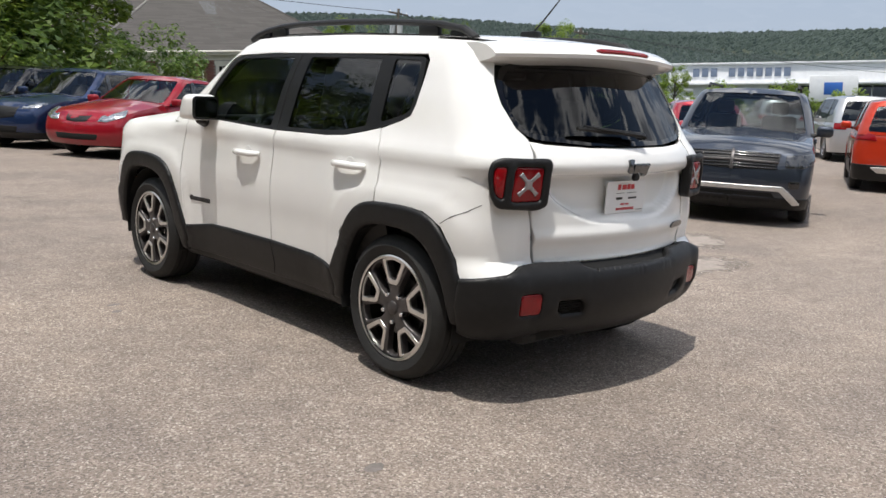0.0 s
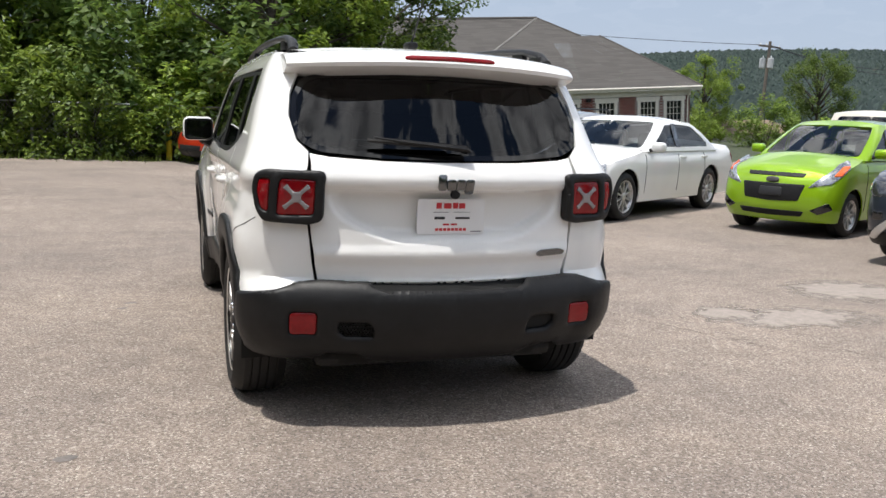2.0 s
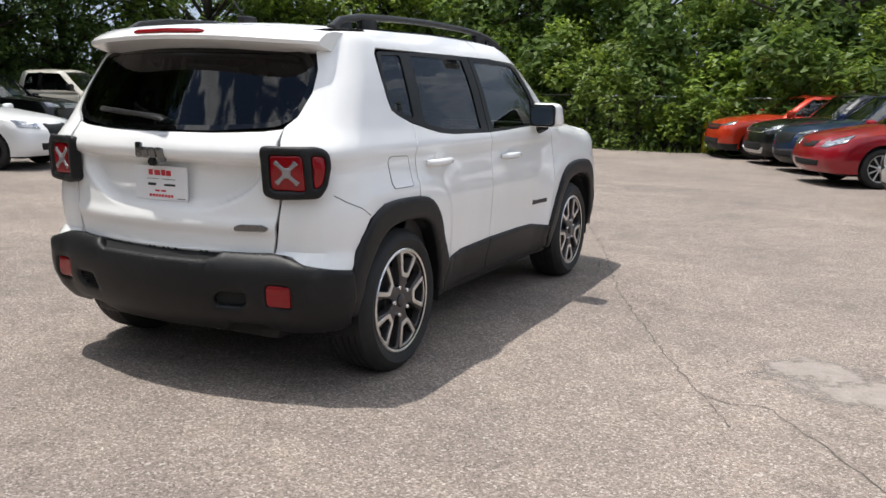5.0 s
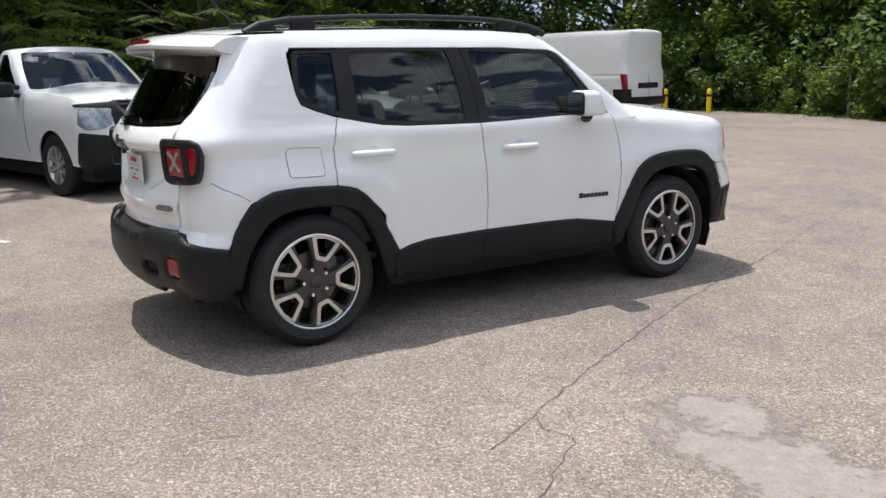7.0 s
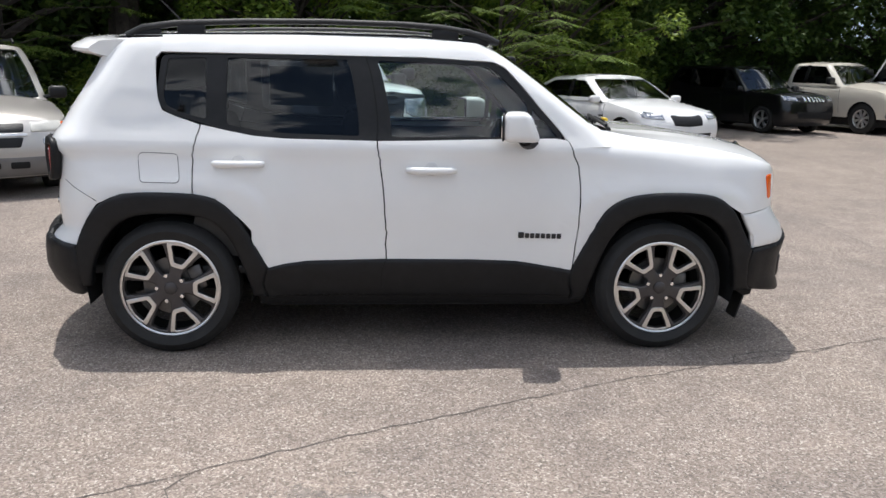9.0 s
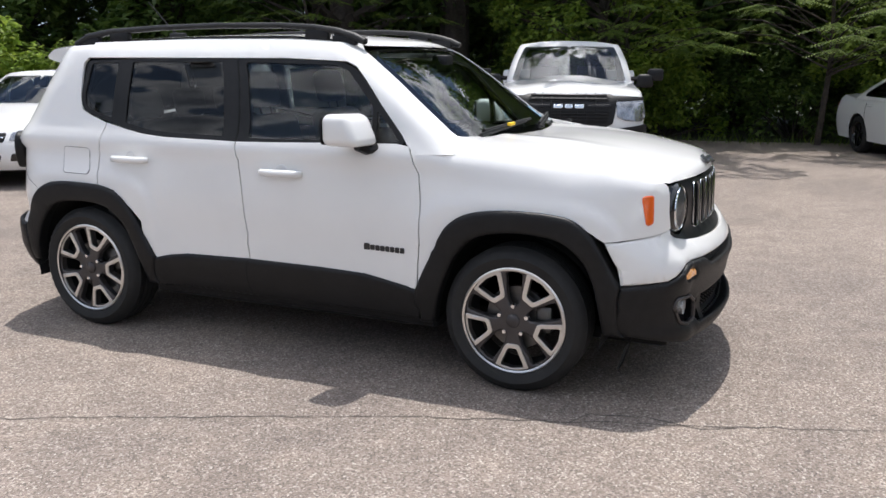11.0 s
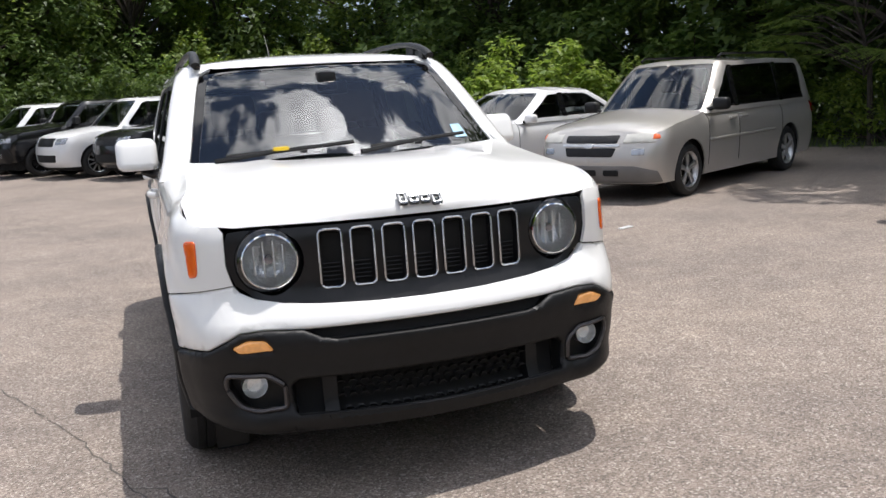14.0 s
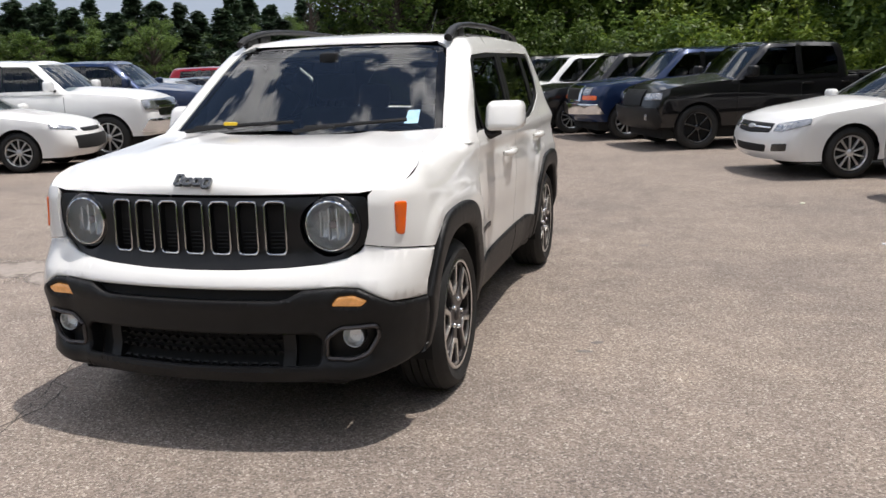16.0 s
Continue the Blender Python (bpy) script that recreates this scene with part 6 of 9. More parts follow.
    for poly in pillars:
        g = panel(up, poly, 0.004, 0.006, 0.1)
        part("pillar_trim", g, M_TRIM, frame_, "black window pillar")
        part("pillar_trim", mirrored(g), M_TRIM, frame_, "black window pillar")
    for poly in panes:
        g = panel(up, poly, -0.006, 0.0, 0.2)
        part("side_window", g, gm, frame_)
        part("side_window", mirrored(g), gm, frame_)
    scr = [up.front(x, z) for x, z in rnd(both([(0, zh + 0.025), (xs(zh) + 0.01, zh + 0.012), (xs(zb) + 0.01, zb - 0.012), (0.001, zb - 0.03)]), 0.05)]
    part("windscreen", panel(up, scr, -0.005, 0.004, 0.10), M_AUTO, frame_)
    if kind != "cargo":
        bk = [up.rear(x, z) for x, z in rnd(both([(0, zh2 + 0.02), (xr(zh2) + 0.012, zh2 + 0.012), (xr(zb2) + 0.012, zb2 - 0.012), (0.001, zb2 - 0.02)]), 0.06)]
        part("rear_window", panel(up, bk, -0.005, 0.004, 0.10), gm, frame_)
    edge = [tuple(up.raw(s, z)) for s, z in zt]
    part("roof", topsheet(edge, lambda y: float(cant(y)) + 0.035, 10, 0.8), paint_mat, car)
    # cabin behind the glass
    part("cabin", rbox(-w * 0.80, w * 0.80, max(rbase + 0.1, r + 0.25), cowl - 0.25, 0.35, belt - 0.02, 0.05), M_DASH, car)
    for x in (-0.38, 0.38):
        s = part("seat", moved(rbox(-0.24, 0.24, -0.07, 0.07, 0, 0.55, 0.06, 2), pose(x, cowl - 1.25, belt - 0.32, 12)), M_SEAT, car)
        part("headrest", moved(rbox(-0.12, 0.12, -0.05, 0.05, 0.57, 0.75, 0.05, 2), pose(x, cowl - 1.25, belt - 0.32, 12)), M_SEAT, s)
    # wells and underside
    part("underbody", rbox(-w * 0.82, w * 0.82, r + 0.25, f - 0.3, 0.20, sill + 0.18, 0.05), M_DARK, car)
    for ax in (-a, a):
        part("wheel_well", rbox(-w * 0.9, w * 0.9, ax - R - 0.06, ax + R + 0.06, 0.3, R * 2 + 0.06, 0.1), M_DARK, car)
    for ax in (a, -a):
        for sg in (1, -1):
            car_wheel(car, sg * (w - 0.03), ax, sg, R, wheel)
    # shut lines, handles, mirrors
    for y in sp["doors"]:
        for f2 in (lambda q: q, mirrored):
            part("shut_line", f2(tube([tuple(low.at(*(np.array([v]) for v in S(y + 0.02 * math.sin(z * 3), z)))[0][0]) for z in np.linspace(sill + 0.12, belt, 8)], 0.005, 4)), M_DARK, body)
    for y in sp["handles"]:
        z = belt - 0.12
        x = float(wid(z))
        for f2 in (lambda q: q, mirrored):
            part("handle", f2(rbox(x - 0.01, x + 0.028, y - 0.1, y + 0.1, z - 0.018, z + 0.018, 0.012)), sp.get("hmat") or paint_mat, body)
    mx, my, mz, mw, mh = sp["mirror"]
    for f2 in (lambda q: q, mirrored):
        mm = part("door_mirror", f2(rbox(mx, mx + mw, my - 0.06, my + 0.09, mz, mz + mh, 0.05, 3)), mirror_mat or paint_mat, car)
        part("mirror_arm", f2(tube([(w * 0.88, my + 0.05, mz - 0.0), (mx + 0.05, my + 0.02, mz + 0.04)], 0.03, 6)), M_PLASTIC, mm)
    # what lies on the faces
    for nm, face, shape, mat, off, sym in details:
        to = {"f": Fp, "r": Rp, "s": S}[face]
        if sym:
            for sg in (1, -1):
                if face == "s":
                    d = panel(low, rnd([to(*p[:2]) for p in shape], 0.02, 3), off, 0.03, 0.08, (), min(0.012, 0.5 * off + 0.004))
                    part(nm, d if sg > 0 else mirrored(d), mat, body)
                else:
                    part(nm, panel(low, rnd([to(p[0] * sg, p[1]) for p in shape], 0.02, 3), off, 0.03, 0.08, (), 0.006), mat, body)
        else:
            part(nm, panel(low, rnd([to(*p) for p in both(shape)], 0.025, 3), off, 0.03, 0.08, (), 0.006), mat, body)
    if lower:
        z1 = lower
        d = panel(low, [(s, z) for s, z in [Rp(0.001, sill - 0.03), S(-a - ar - 0.04, sill - 0.02), S(-a - ar - 0.04, z1), Rp(0.001, z1)]], 0.008, 0.03, 0.1, (), 0.01)
        part("rear_valance", joined(d, mirrored(d)), M_PLASTIC, body)
        d = panel(low, [S(a + ar + 0.03, sill - 0.03), S(a + ar + 0.03, z1), Fp(0.001, z1), Fp(0.001, sill - 0.04)], 0.008, 0.03, 0.1, (), 0.01)
        part("front_valance", joined(d, mirrored(d)), M_PLASTIC, body)
        d = panel(low, [S(-a + ar + 0.02, sill - 0.03), S(-a + ar + 0.02, z1), S(a - ar - 0.02, z1), S(a - ar - 0.02, sill - 0.03)], 0.008, 0.03, 0.1, (), 0.01)
        part("sill", d, M_PLASTIC, body)
        part("sill", mirrored(d), M_PLASTIC, body)
    if rails:
        for sg in (1, -1):
            x = float(wid(H - 0.05)) - 0.10
            part("roof_rail", tube([(x * sg, rtop + 0.35, H - 0.02), (x * sg, rtop + 0.45, H + 0.035), (x * sg, wtop - 0.35, H + 0.035), (x * sg, wtop - 0.25, H - 0.01)], 0.018, 6), M_PLASTIC, car)
    if kind == "pickup":
        z1 = deck + 0.0
        xi, y0, y1 = w - 0.13, r + 0.1, rbase - 0.08
        part("bed_floor", rbox(-xi, xi, y0, y1, 0.72, 0.76, 0.01), M_PLASTIC, car)
        for sg in (1, -1):
            part("bed_wall", rbox(sg * xi - 0.02, sg * xi + 0.02, y0, y1, 0.74, z1 - 0.02, 0.01), M_PLASTIC, car)
            part("bed_rail", rbox(sg * (w * 0.93) - 0.07, sg * (w * 0.93) + 0.03, y0 - 0.06, y1, z1 - 0.06, z1, 0.02), M_PLASTIC, car)
        part("bed_front", rbox(-xi, xi, y1 - 0.03, y1 + 0.02, 0.5, z1 - 0.01, 0.01), paint_mat, car)
        part("tailgate", rbox(-w + 0.12, w - 0.12, r + 0.02, r + 0.08, 0.62, z1 - 0.01, 0.02), paint_mat, car)
    return car


def at_wheel(spec, x, y, heading, corner="FL", scale=0.95):
    """The pose of a car one of whose wheels stands at x, y."""
    lx = (-1 if corner[1] == "L" else 1) * (spec["w"] - 0.12)
    ly = (1 if corner[0] == "F" else -1) * spec["wb"] / 2
    return Matrix.Translation((x, y, 0)) @ Matrix.Rotation(radians(heading - 90), 4, "Z") @ Matrix.Scale(scale, 4) @ Matrix.Translation((-lx, -ly, 0))


def car_spec(kind, L, w, H, wb, **k):
    fo = k.pop("fo", 0.93)
    a = wb / 2
    ro = L - wb - fo
    base = dict(kind=kind, w=w, H=H, wb=wb, fo=fo, ro=ro, R=0.335, sill=0.24)
    if kind == "sedan":
        base.update(belt=0.98, hood=(0.76, 0.98), deck=1.05, cowl=a - 0.40, wtop=a - 1.18, rtop=-0.92, rbase=-a - 0.40, win=[(-a - 0.05, -0.24), (-0.18, a - 0.45)], doors=[-0.21, a - 0.55, -a + 0.25], handles=[-0.34, -1.12], mirror=(w - 0.02, a - 0.72, 0.95, 0.2, 0.14), cpil=0.12)
    elif kind == "suv":
        base.update(belt=1.05, hood=(0.86, 1.06), cowl=a - 0.45, wtop=a - 1.15, rtop=-a - ro + 0.32, rbase=-a - 0.4, win=[(-a - 0.45, -a + 0.12), (-a + 0.18, -0.06), (0.0, a - 0.45)], doors=[-0.03, a - 0.6, -a + 0.22], handles=[-0.2, -1.0], mirror=(w - 0.02, a - 0.75, 1.06, 0.21, 0.15), cpil=0.14, R=0.36, kick=0.12)
    elif kind == "hatch":
        base.update(belt=1.02, hood=(0.84, 1.03), cowl=a - 0.18, wtop=a - 1.0, rtop=-a - ro + 0.28, rbase=-a - 0.2, win=[(-a - 0.2, -a + 0.15), (-a + 0.2, -0.05), (0.02, a - 0.35)], doors=[-0.02, a - 0.4, -a + 0.3], handles=[-0.18, -0.9], mirror=(w - 0.02, a - 0.6, 1.02, 0.19, 0.13), cpil=0.1, R=0.29, kick=0.15, sill=0.2)
    elif kind == "minivan":
        base.update(belt=1.05, hood=(0.86, 1.08), cowl=a - 0.35, wtop=a - 1.1, rtop=-a - ro + 0.18, rbase=-a - 0.6, win=[(-a - 0.62, -a + 0.2), (-a + 0.26, 0.12), (0.2, a - 0.35)], doors=[0.15, a - 0.5, -a + 0.25], handles=[0.02, 0.34], mirror=(w - 0.02, a - 0.65, 1.06, 0.22, 0.16), cpil=0.12, R=0.34)
    elif kind == "cargo":
        base.update(belt=1.30, hood=(1.0, 1.22), cowl=a + 0.12, wtop=a - 0.72, rtop=-a - ro + 0.1, rbase=-a - ro + 0.05, win=[(a - 0.95, a - 0.05)], doors=[a - 1.0, a + 0.05], handles=[a - 0.85], mirror=(w, a - 0.2, 1.35, 0.22, 0.32), R=0.345, bf=0.25)
    else:
        cab = k.pop("cab", 3.05)
        base.update(belt=1.26, hood=(1.10, 1.27), deck=1.30, cowl=a - 0.62, wtop=a - 1.25, rtop=a - cab + 0.1, rbase=a - cab, win=[(a - cab + 0.15, a - 2.0), (a - 1.94, a - 0.7)] if cab > 2.3 else [(a - cab + 0.12, a - 0.7)], doors=[a - 1.97, a - 0.75, a - cab + 0.08], handles=[a - 2.1, a - 2.85] if cab > 2.3 else [a - 1.75], mirror=(w + 0.02, a - 0.95, 1.28, 0.24, 0.2), R=0.405, sill=0.42, rf=0.18, bf=0.12, cpil=0.06, crown=0.06, bulge=0.03)
    base.update(k)
    return base


def row_of_cars():
    white, silver = paint("car_white", (0.78, 0.78, 0.77)), paint("car_silver", (0.50, 0.51, 0.52), 0.6, 0.3)
    red, orange = paint("car_red", (0.27, 0.008, 0.017), 0.2), paint("car_orange", (0.46, 0.035, 0.012), 0.2)
    navy, slate = paint("car_navy", (0.012, 0.026, 0.075), 0.3), paint("car_slate", (0.030, 0.037, 0.052), 0.5)
    lime, black = paint("car_lime", (0.24, 0.42, 0.010), 0.2), paint("car_black", (0.006, 0.006, 0.007))
    beige, tan = paint("car_beige", (0.60, 0.56, 0.48)), paint("car_tan_silver", (0.50, 0.475, 0.44), 0.5, 0.35)
    lampw = material("headlamp_clear", (0.34, 0.35, 0.37), 0.18, 0.7, coat=1.0, vary=0.5, scale=14)
    G = "cars parked on the lot"

    def face(grille, lamp, intake, tail, fog=None, gm=M_GRILLE, lm=None):
        out = [("grille", "f", grille, gm, 0.006, False), ("headlamp", "f", lamp, lm or lampw, 0.008, True), ("intake", "f", intake, M_DARK, 0.004, False), ("tail_lamp", "r", tail, M_RED, 0.01, True)]
        if fog:
            out.append(("fog_surround", "f", fog, M_TRIM, 0.006, True))
        return out

    sed_tail = [(0.55, 0.75), (0.9, 0.78), (0.9, 0.90), (0.55, 0.90)]
    suv_tail = [(0.6, 0.85), (0.9, 0.85), (0.88, 1.06), (0.65, 1.05)]
    # ---- the row that faces the compact SUV from its far side
    sp = car_spec("suv", 4.89, 0.92, 1.69, 2.89, belt=1.08, hood=(0.92, 1.10), fo=0.95)
    j = face([(0, 0.90), (0.55, 0.88), (0.50, 0.70), (0, 0.68)], [(0.60, 0.72), (0.60, 0.86), (0.90, 0.90), (0.92, 0.80), (0.80, 0.72)], [(0, 0.42), (0.48, 0.42), (0.56, 0.30), (0, 0.29)], suv_tail, [(0.66, 0.48), (0.78, 0.48), (0.78, 0.57), (0.66, 0.57)], lm=material("smoked_lens", (0.05, 0.052, 0.058), 0.15, 0.3, coat=1.0, vary=0.5, scale=16))
    j += [("bumper_trim", "f", [(0, 0.50), (0.60, 0.50), (0.80, 0.30), (0.72, 0.29), (0.56, 0.44), (0, 0.445)], M_SILVER, 0.03, False), ("grille_cross", "f", [(0, 0.905), (0.02, 0.905), (0.02, 0.675), (0, 0.675)], M_GUN, 0.016, False), ("grille_bar", "f", [(0, 0.80), (0.53, 0.79), (0.53, 0.765), (0, 0.775)], M_GUN, 0.014, False)] + [("grille_slat", "f", [(0, z), (0.52, z - 0.008), (0.52, z - 0.022), (0, z - 0.014)], M_TRIM, 0.013, False) for z in (0.885, 0.852, 0.755, 0.722)]
    vehicle("parked_suv", sp, at_wheel(sp, 6.9, 0.35, 204), "dark slate blue SUV with black grille and silver bumper trim", G, slate, j, "five", 0.36, True)
    sp = car_spec("hatch", 3.64, 0.795, 1.53, 2.375, fo=0.72)
    j = face([(0, 0.68), (0.42, 0.68), (0.36, 0.47), (0, 0.45)], [(0.45, 0.64), (0.54, 0.74), (0.72, 0.95), (0.79, 1.0), (0.80, 0.89), (0.70, 0.70)], [(0, 0.34), (0.44, 0.34), (0.40, 0.27), (0, 0.26)], [(0.5, 0.85), (0.75, 0.85), (0.75, 1.0), (0.5, 1.0)], [(0.50, 0.36), (0.70, 0.47), (0.74, 0.38), (0.6, 0.31)])
    j += [("upper_grille", "f", [(0, 0.83), (0.40, 0.82), (0.37, 0.77), (0, 0.775)], M_GRILLE, 0.006, False), ("badge", "f", [(0, 0.755), (0.085, 0.745), (0.085, 0.70), (0, 0.69)], M_GUN, 0.02, False), ("plate_panel", "f", [(0, 0.63), (0.15, 0.63), (0.15, 0.52), (0, 0.52)], M_BLACKINK, 0.018, False), ("lamp_tip", "f", [(0.70, 0.80), (0.745, 0.92), (0.775, 0.93), (0.76, 0.80)], M_AMBER, 0.013, True)]
    vehicle("parked_hatchback", sp, at_wheel(sp, 6.9, 3.2, 205), "lime green small hatchback with black grille", G, lime, j, "cap")
    sp = car_spec("sedan", 4.85, 0.93, 1.465, 2.805)
    kia = face([(0, 0.68), (0.48, 0.70), (0.54, 0.645), (0.46, 0.59), (0, 0.57)], [(0.52, 0.62), (0.56, 0.695), (0.88, 0.80), (0.90, 0.71), (0.74, 0.645)], [(0, 0.48), (0.46, 0.48), (0.52, 0.38), (0, 0.34)], sed_tail, [(0.60, 0.38), (0.78, 0.44), (0.80, 0.52), (0.62, 0.46)])
    vehicle("parked_sedan", sp, at_wheel(sp, 4.75, 4.95, 212, "FL", 0.97), "white sedan with dark windows and silver wheels", G, white, kia, "ten")
    sp = car_spec("suv", 4.48, 0.925, 1.64, 2.67)
    j = face([(0, 0.86), (0.44, 0.85), (0.50, 0.76), (0.40, 0.68), (0, 0.67)], [(0.58, 0.90), (0.62, 0.96), (0.86, 1.02), (0.88, 0.96)], [(0, 0.56), (0.56, 0.56), (0.52, 0.38), (0, 0.36)], suv_tail, [(0.62, 0.55), (0.80, 0.72), (0.84, 0.62), (0.72, 0.50)])
    vehicle("parked_suv", sp, at_wheel(sp, 3.5, 7.9, 214, "FR", 0.90), "silver crossover with black grille", G, silver, j, "five", 0.34, True)
    sp = car_spec("sedan", 4.58, 0.89, 1.51, 2.685, hood=(0.78, 1.0), belt=0.98, deck=1.05)
    j = face([(0, 0.78), (0.28, 0.78), (0.22, 0.66), (0, 0.64)], [(0.42, 0.66), (0.46, 0.76), (0.82, 0.88), (0.84, 0.76), (0.6, 0.66)], [(0, 0.44), (0.46, 0.44), (0.42, 0.34), (0, 0.33)], sed_tail)
    vehicle("parked_sedan", sp, at_wheel(sp, 2.9, 9.75, 208, "FL", 0.91), "red sedan with hazed headlamps", G, red, j, "cap")
    sp = car_spec("suv", 4.55, 0.92, 1.67, 2.70)
    j = face([(0, 0.84), (0.46, 0.86), (0.42, 0.64), (0, 0.58)], [(0.52, 0.80), (0.54, 0.86), (0.86, 0.92), (0.86, 0.84)], [(0, 0.46), (0.5, 0.46), (0.46, 0.34), (0, 0.33)], suv_tail)
    vehicle("parked_suv", sp, at_wheel(sp, 2.3, 11.8, 206, "FL", 0.87), "dark navy blue crossover", G, navy, j, "five", 0.34)
    j = [("upper_grille", "f", [(0, 0.88), (0.55, 0.88), (0.55, 0.74), (0, 0.73)], M_CHROME, 0.004, False), ("grille_bar", "f", [(0, 0.785), (0.5, 0.785), (0.5, 0.76), (0, 0.76)], M_DARK, 0.012, False), ("bumper_trim", "f", [(0, 0.34), (0.5, 0.34), (0.62, 0.42), (0.66, 0.36), (0.54, 0.28), (0, 0.28)], M_SILVER, 0.02, False)] + face([(0, 0.86), (0.52, 0.86), (0.52, 0.81), (0, 0.81)], [(0.60, 0.76), (0.60, 0.88), (0.88, 0.93), (0.88, 0.82)], [(0, 0.52), (0.6, 0.52), (0.55, 0.36), (0, 0.35)], suv_tail)
    vehicle("parked_suv", sp, at_wheel(sp, 1.55, 13.5, 206, "FL", 0.87), "black crossover with a chrome barred grille", G, black, j, "five", 0.34)
    sp = car_spec("suv", 4.30, 0.89, 1.60, 2.61)
    vehicle("parked_suv", sp, at_wheel(sp, 0.5, 15.0, 206, "FL", 0.88), "orange red crossover with dark grille", G, orange, face([(0, 0.84), (0.5, 0.86), (0.46, 0.72), (0, 0.70)], [(0.52, 0.80), (0.55, 0.88), (0.84, 0.93), (0.84, 0.84)], [(0, 0.5), (0.56, 0.5), (0.5, 0.36), (0, 0.35)], suv_tail), "five", 0.38)
    # second row behind them
    sp = car_spec("suv", 4.52, 0.92, 1.68, 2.69)
    vehicle("parked_suv", sp, at_wheel(sp, 12.5, 1.95, 24, "RL"), "orange red SUV seen from its tail", G, orange, face([(0, 0.84), (0.5, 0.86), (0.46, 0.72), (0, 0.70)], [(0.52, 0.80), (0.55, 0.88), (0.84, 0.93), (0.84, 0.84)], [(0, 0.5), (0.56, 0.5), (0.5, 0.36), (0, 0.35)], [(0.55, 0.92), (0.90, 0.92), (0.88, 1.12), (0.62, 1.06)]) + [("rear_trim", "r", [(0, 0.36), (0.5, 0.36), (0.62, 0.46), (0, 0.48)], M_SILVER, 0.02, False)], "five", 0.5)
    sp = car_spec("suv", 4.9, 0.95, 1.80, 2.85)
    vehicle("parked_suv", sp, at_wheel(sp, 12.0, 9.2, 40, "RL"), "cream SUV with black rear glass", G, beige, [("tail_lamp", "r", suv_tail, M_RED, 0.01, True)], "five", 0.5)
    sp = car_spec("sedan", 4.6, 0.9, 1.5, 2.7)
    vehicle("parked_sedan", sp, at_wheel(sp, 13.2, 6.2, 40, "RL"), "dark red sedan in the row", G, red, [("tail_lamp", "r", sed_tail, M_RED, 0.01, True)], "ten")
    # ---- the row along the trees
    sp = car_spec("service", 5.7, 1.0, 1.98, 3.57, cab=2.05, fo=1.0, hood=(1.25, 1.38), belt=1.36, deck=1.36)
    ram = [("grille_shell", "f", [(0, 1.29), (0.46, 1.29), (0.57, 1.22), (0.98, 1.20), (0.98, 1.165), (0.62, 1.15), (0.58, 0.86), (0.44, 0.80), (0, 0.79)], M_PLASTIC, 0.012, False), ("headlamp", "f", [(0.63, 0.95), (0.61, 1.14), (0.96, 1.16), (0.99, 0.95), (0.94, 0.89), (0.74, 0.90)], lampw, 0.02, True),
           ("lower_mesh", "f", [(0, 1.03), (0.54, 1.03), (0.50, 0.87), (0, 0.86)], M_DARK, 0.016, False), ("upper_mesh", "f", [(0, 1.26), (0.44, 1.26), (0.52, 1.20), (0.53, 1.14), (0, 1.14)], M_DARK, 0.016, False),
           ("badge_bar", "f", [(0, 1.11), (0.055, 1.11), (0.055, 1.055), (0, 1.055)], M_CHROME, 0.03, False), ("badge_bar", "f", [(0.075, 1.11), (0.20, 1.11), (0.20, 1.055), (0.075, 1.055)], M_CHROME, 0.03, True), ("grille_arm", "f", [(0.24, 1.10), (0.54, 1.11), (0.54, 1.065), (0.24, 1.065)], M_MASK, 0.028, True),
           ("bumper", "f", [(0, 0.76), (0.52, 0.76), (0.62, 0.80), (0.98, 0.86), (0.99, 0.50), (0.90, 0.36), (0, 0.34)], M_PLASTIC, 0.05, False), ("bumper_intake", "f", [(0, 0.64), (0.40, 0.64), (0.40, 0.53), (0, 0.53)], M_DARK, 0.056, False), ("fog_recess", "f", [(0.45, 0.64), (0.60, 0.64), (0.58, 0.51), (0.45, 0.51)], M_DARK, 0.056, True), ("lower_lip", "f", [(0, 0.46), (0.86, 0.48), (0.86, 0.44), (0, 0.42)], M_DARK, 0.056, False), ("tail_lamp", "r", [(0.8, 0.8), (0.95, 0.8), (0.95, 1.1), (0.8, 1.1)], M_RED, 0.02, True)]
    ram += [("grille_slat", "f", [(0, z), (0.50, z), (0.50, z - 0.016), (0, z - 0.016)], M_PLASTIC, 0.026, False) for z in (1.225, 1.18, 0.995, 0.955, 0.915)] + [("intake_slat", "f", [(0, z), (0.39, z), (0.39, z - 0.014), (0, z - 0.014)], M_PLASTIC, 0.062, False) for z in (0.612, 0.575)] + [("grille_rib", "f", [(x, 1.25), (x + 0.014, 1.25), (x + 0.014, 0.88), (x, 0.88)], M_PLASTIC, 0.022, True) for x in (0.10, 0.22, 0.34)]
    m = at_wheel(sp, -6.78, 0.22, 16, "FL", 0.91)
    truck = vehicle("service_truck", sp, m, "white service pickup truck with black grille and utility body", G, white, ram, "steel", None, mirror_mat=M_PLASTIC, glass_mat=M_NIGHT)
    a = sp["wb"] / 2
    y0, y1 = -a - sp["ro"], a - 2.10
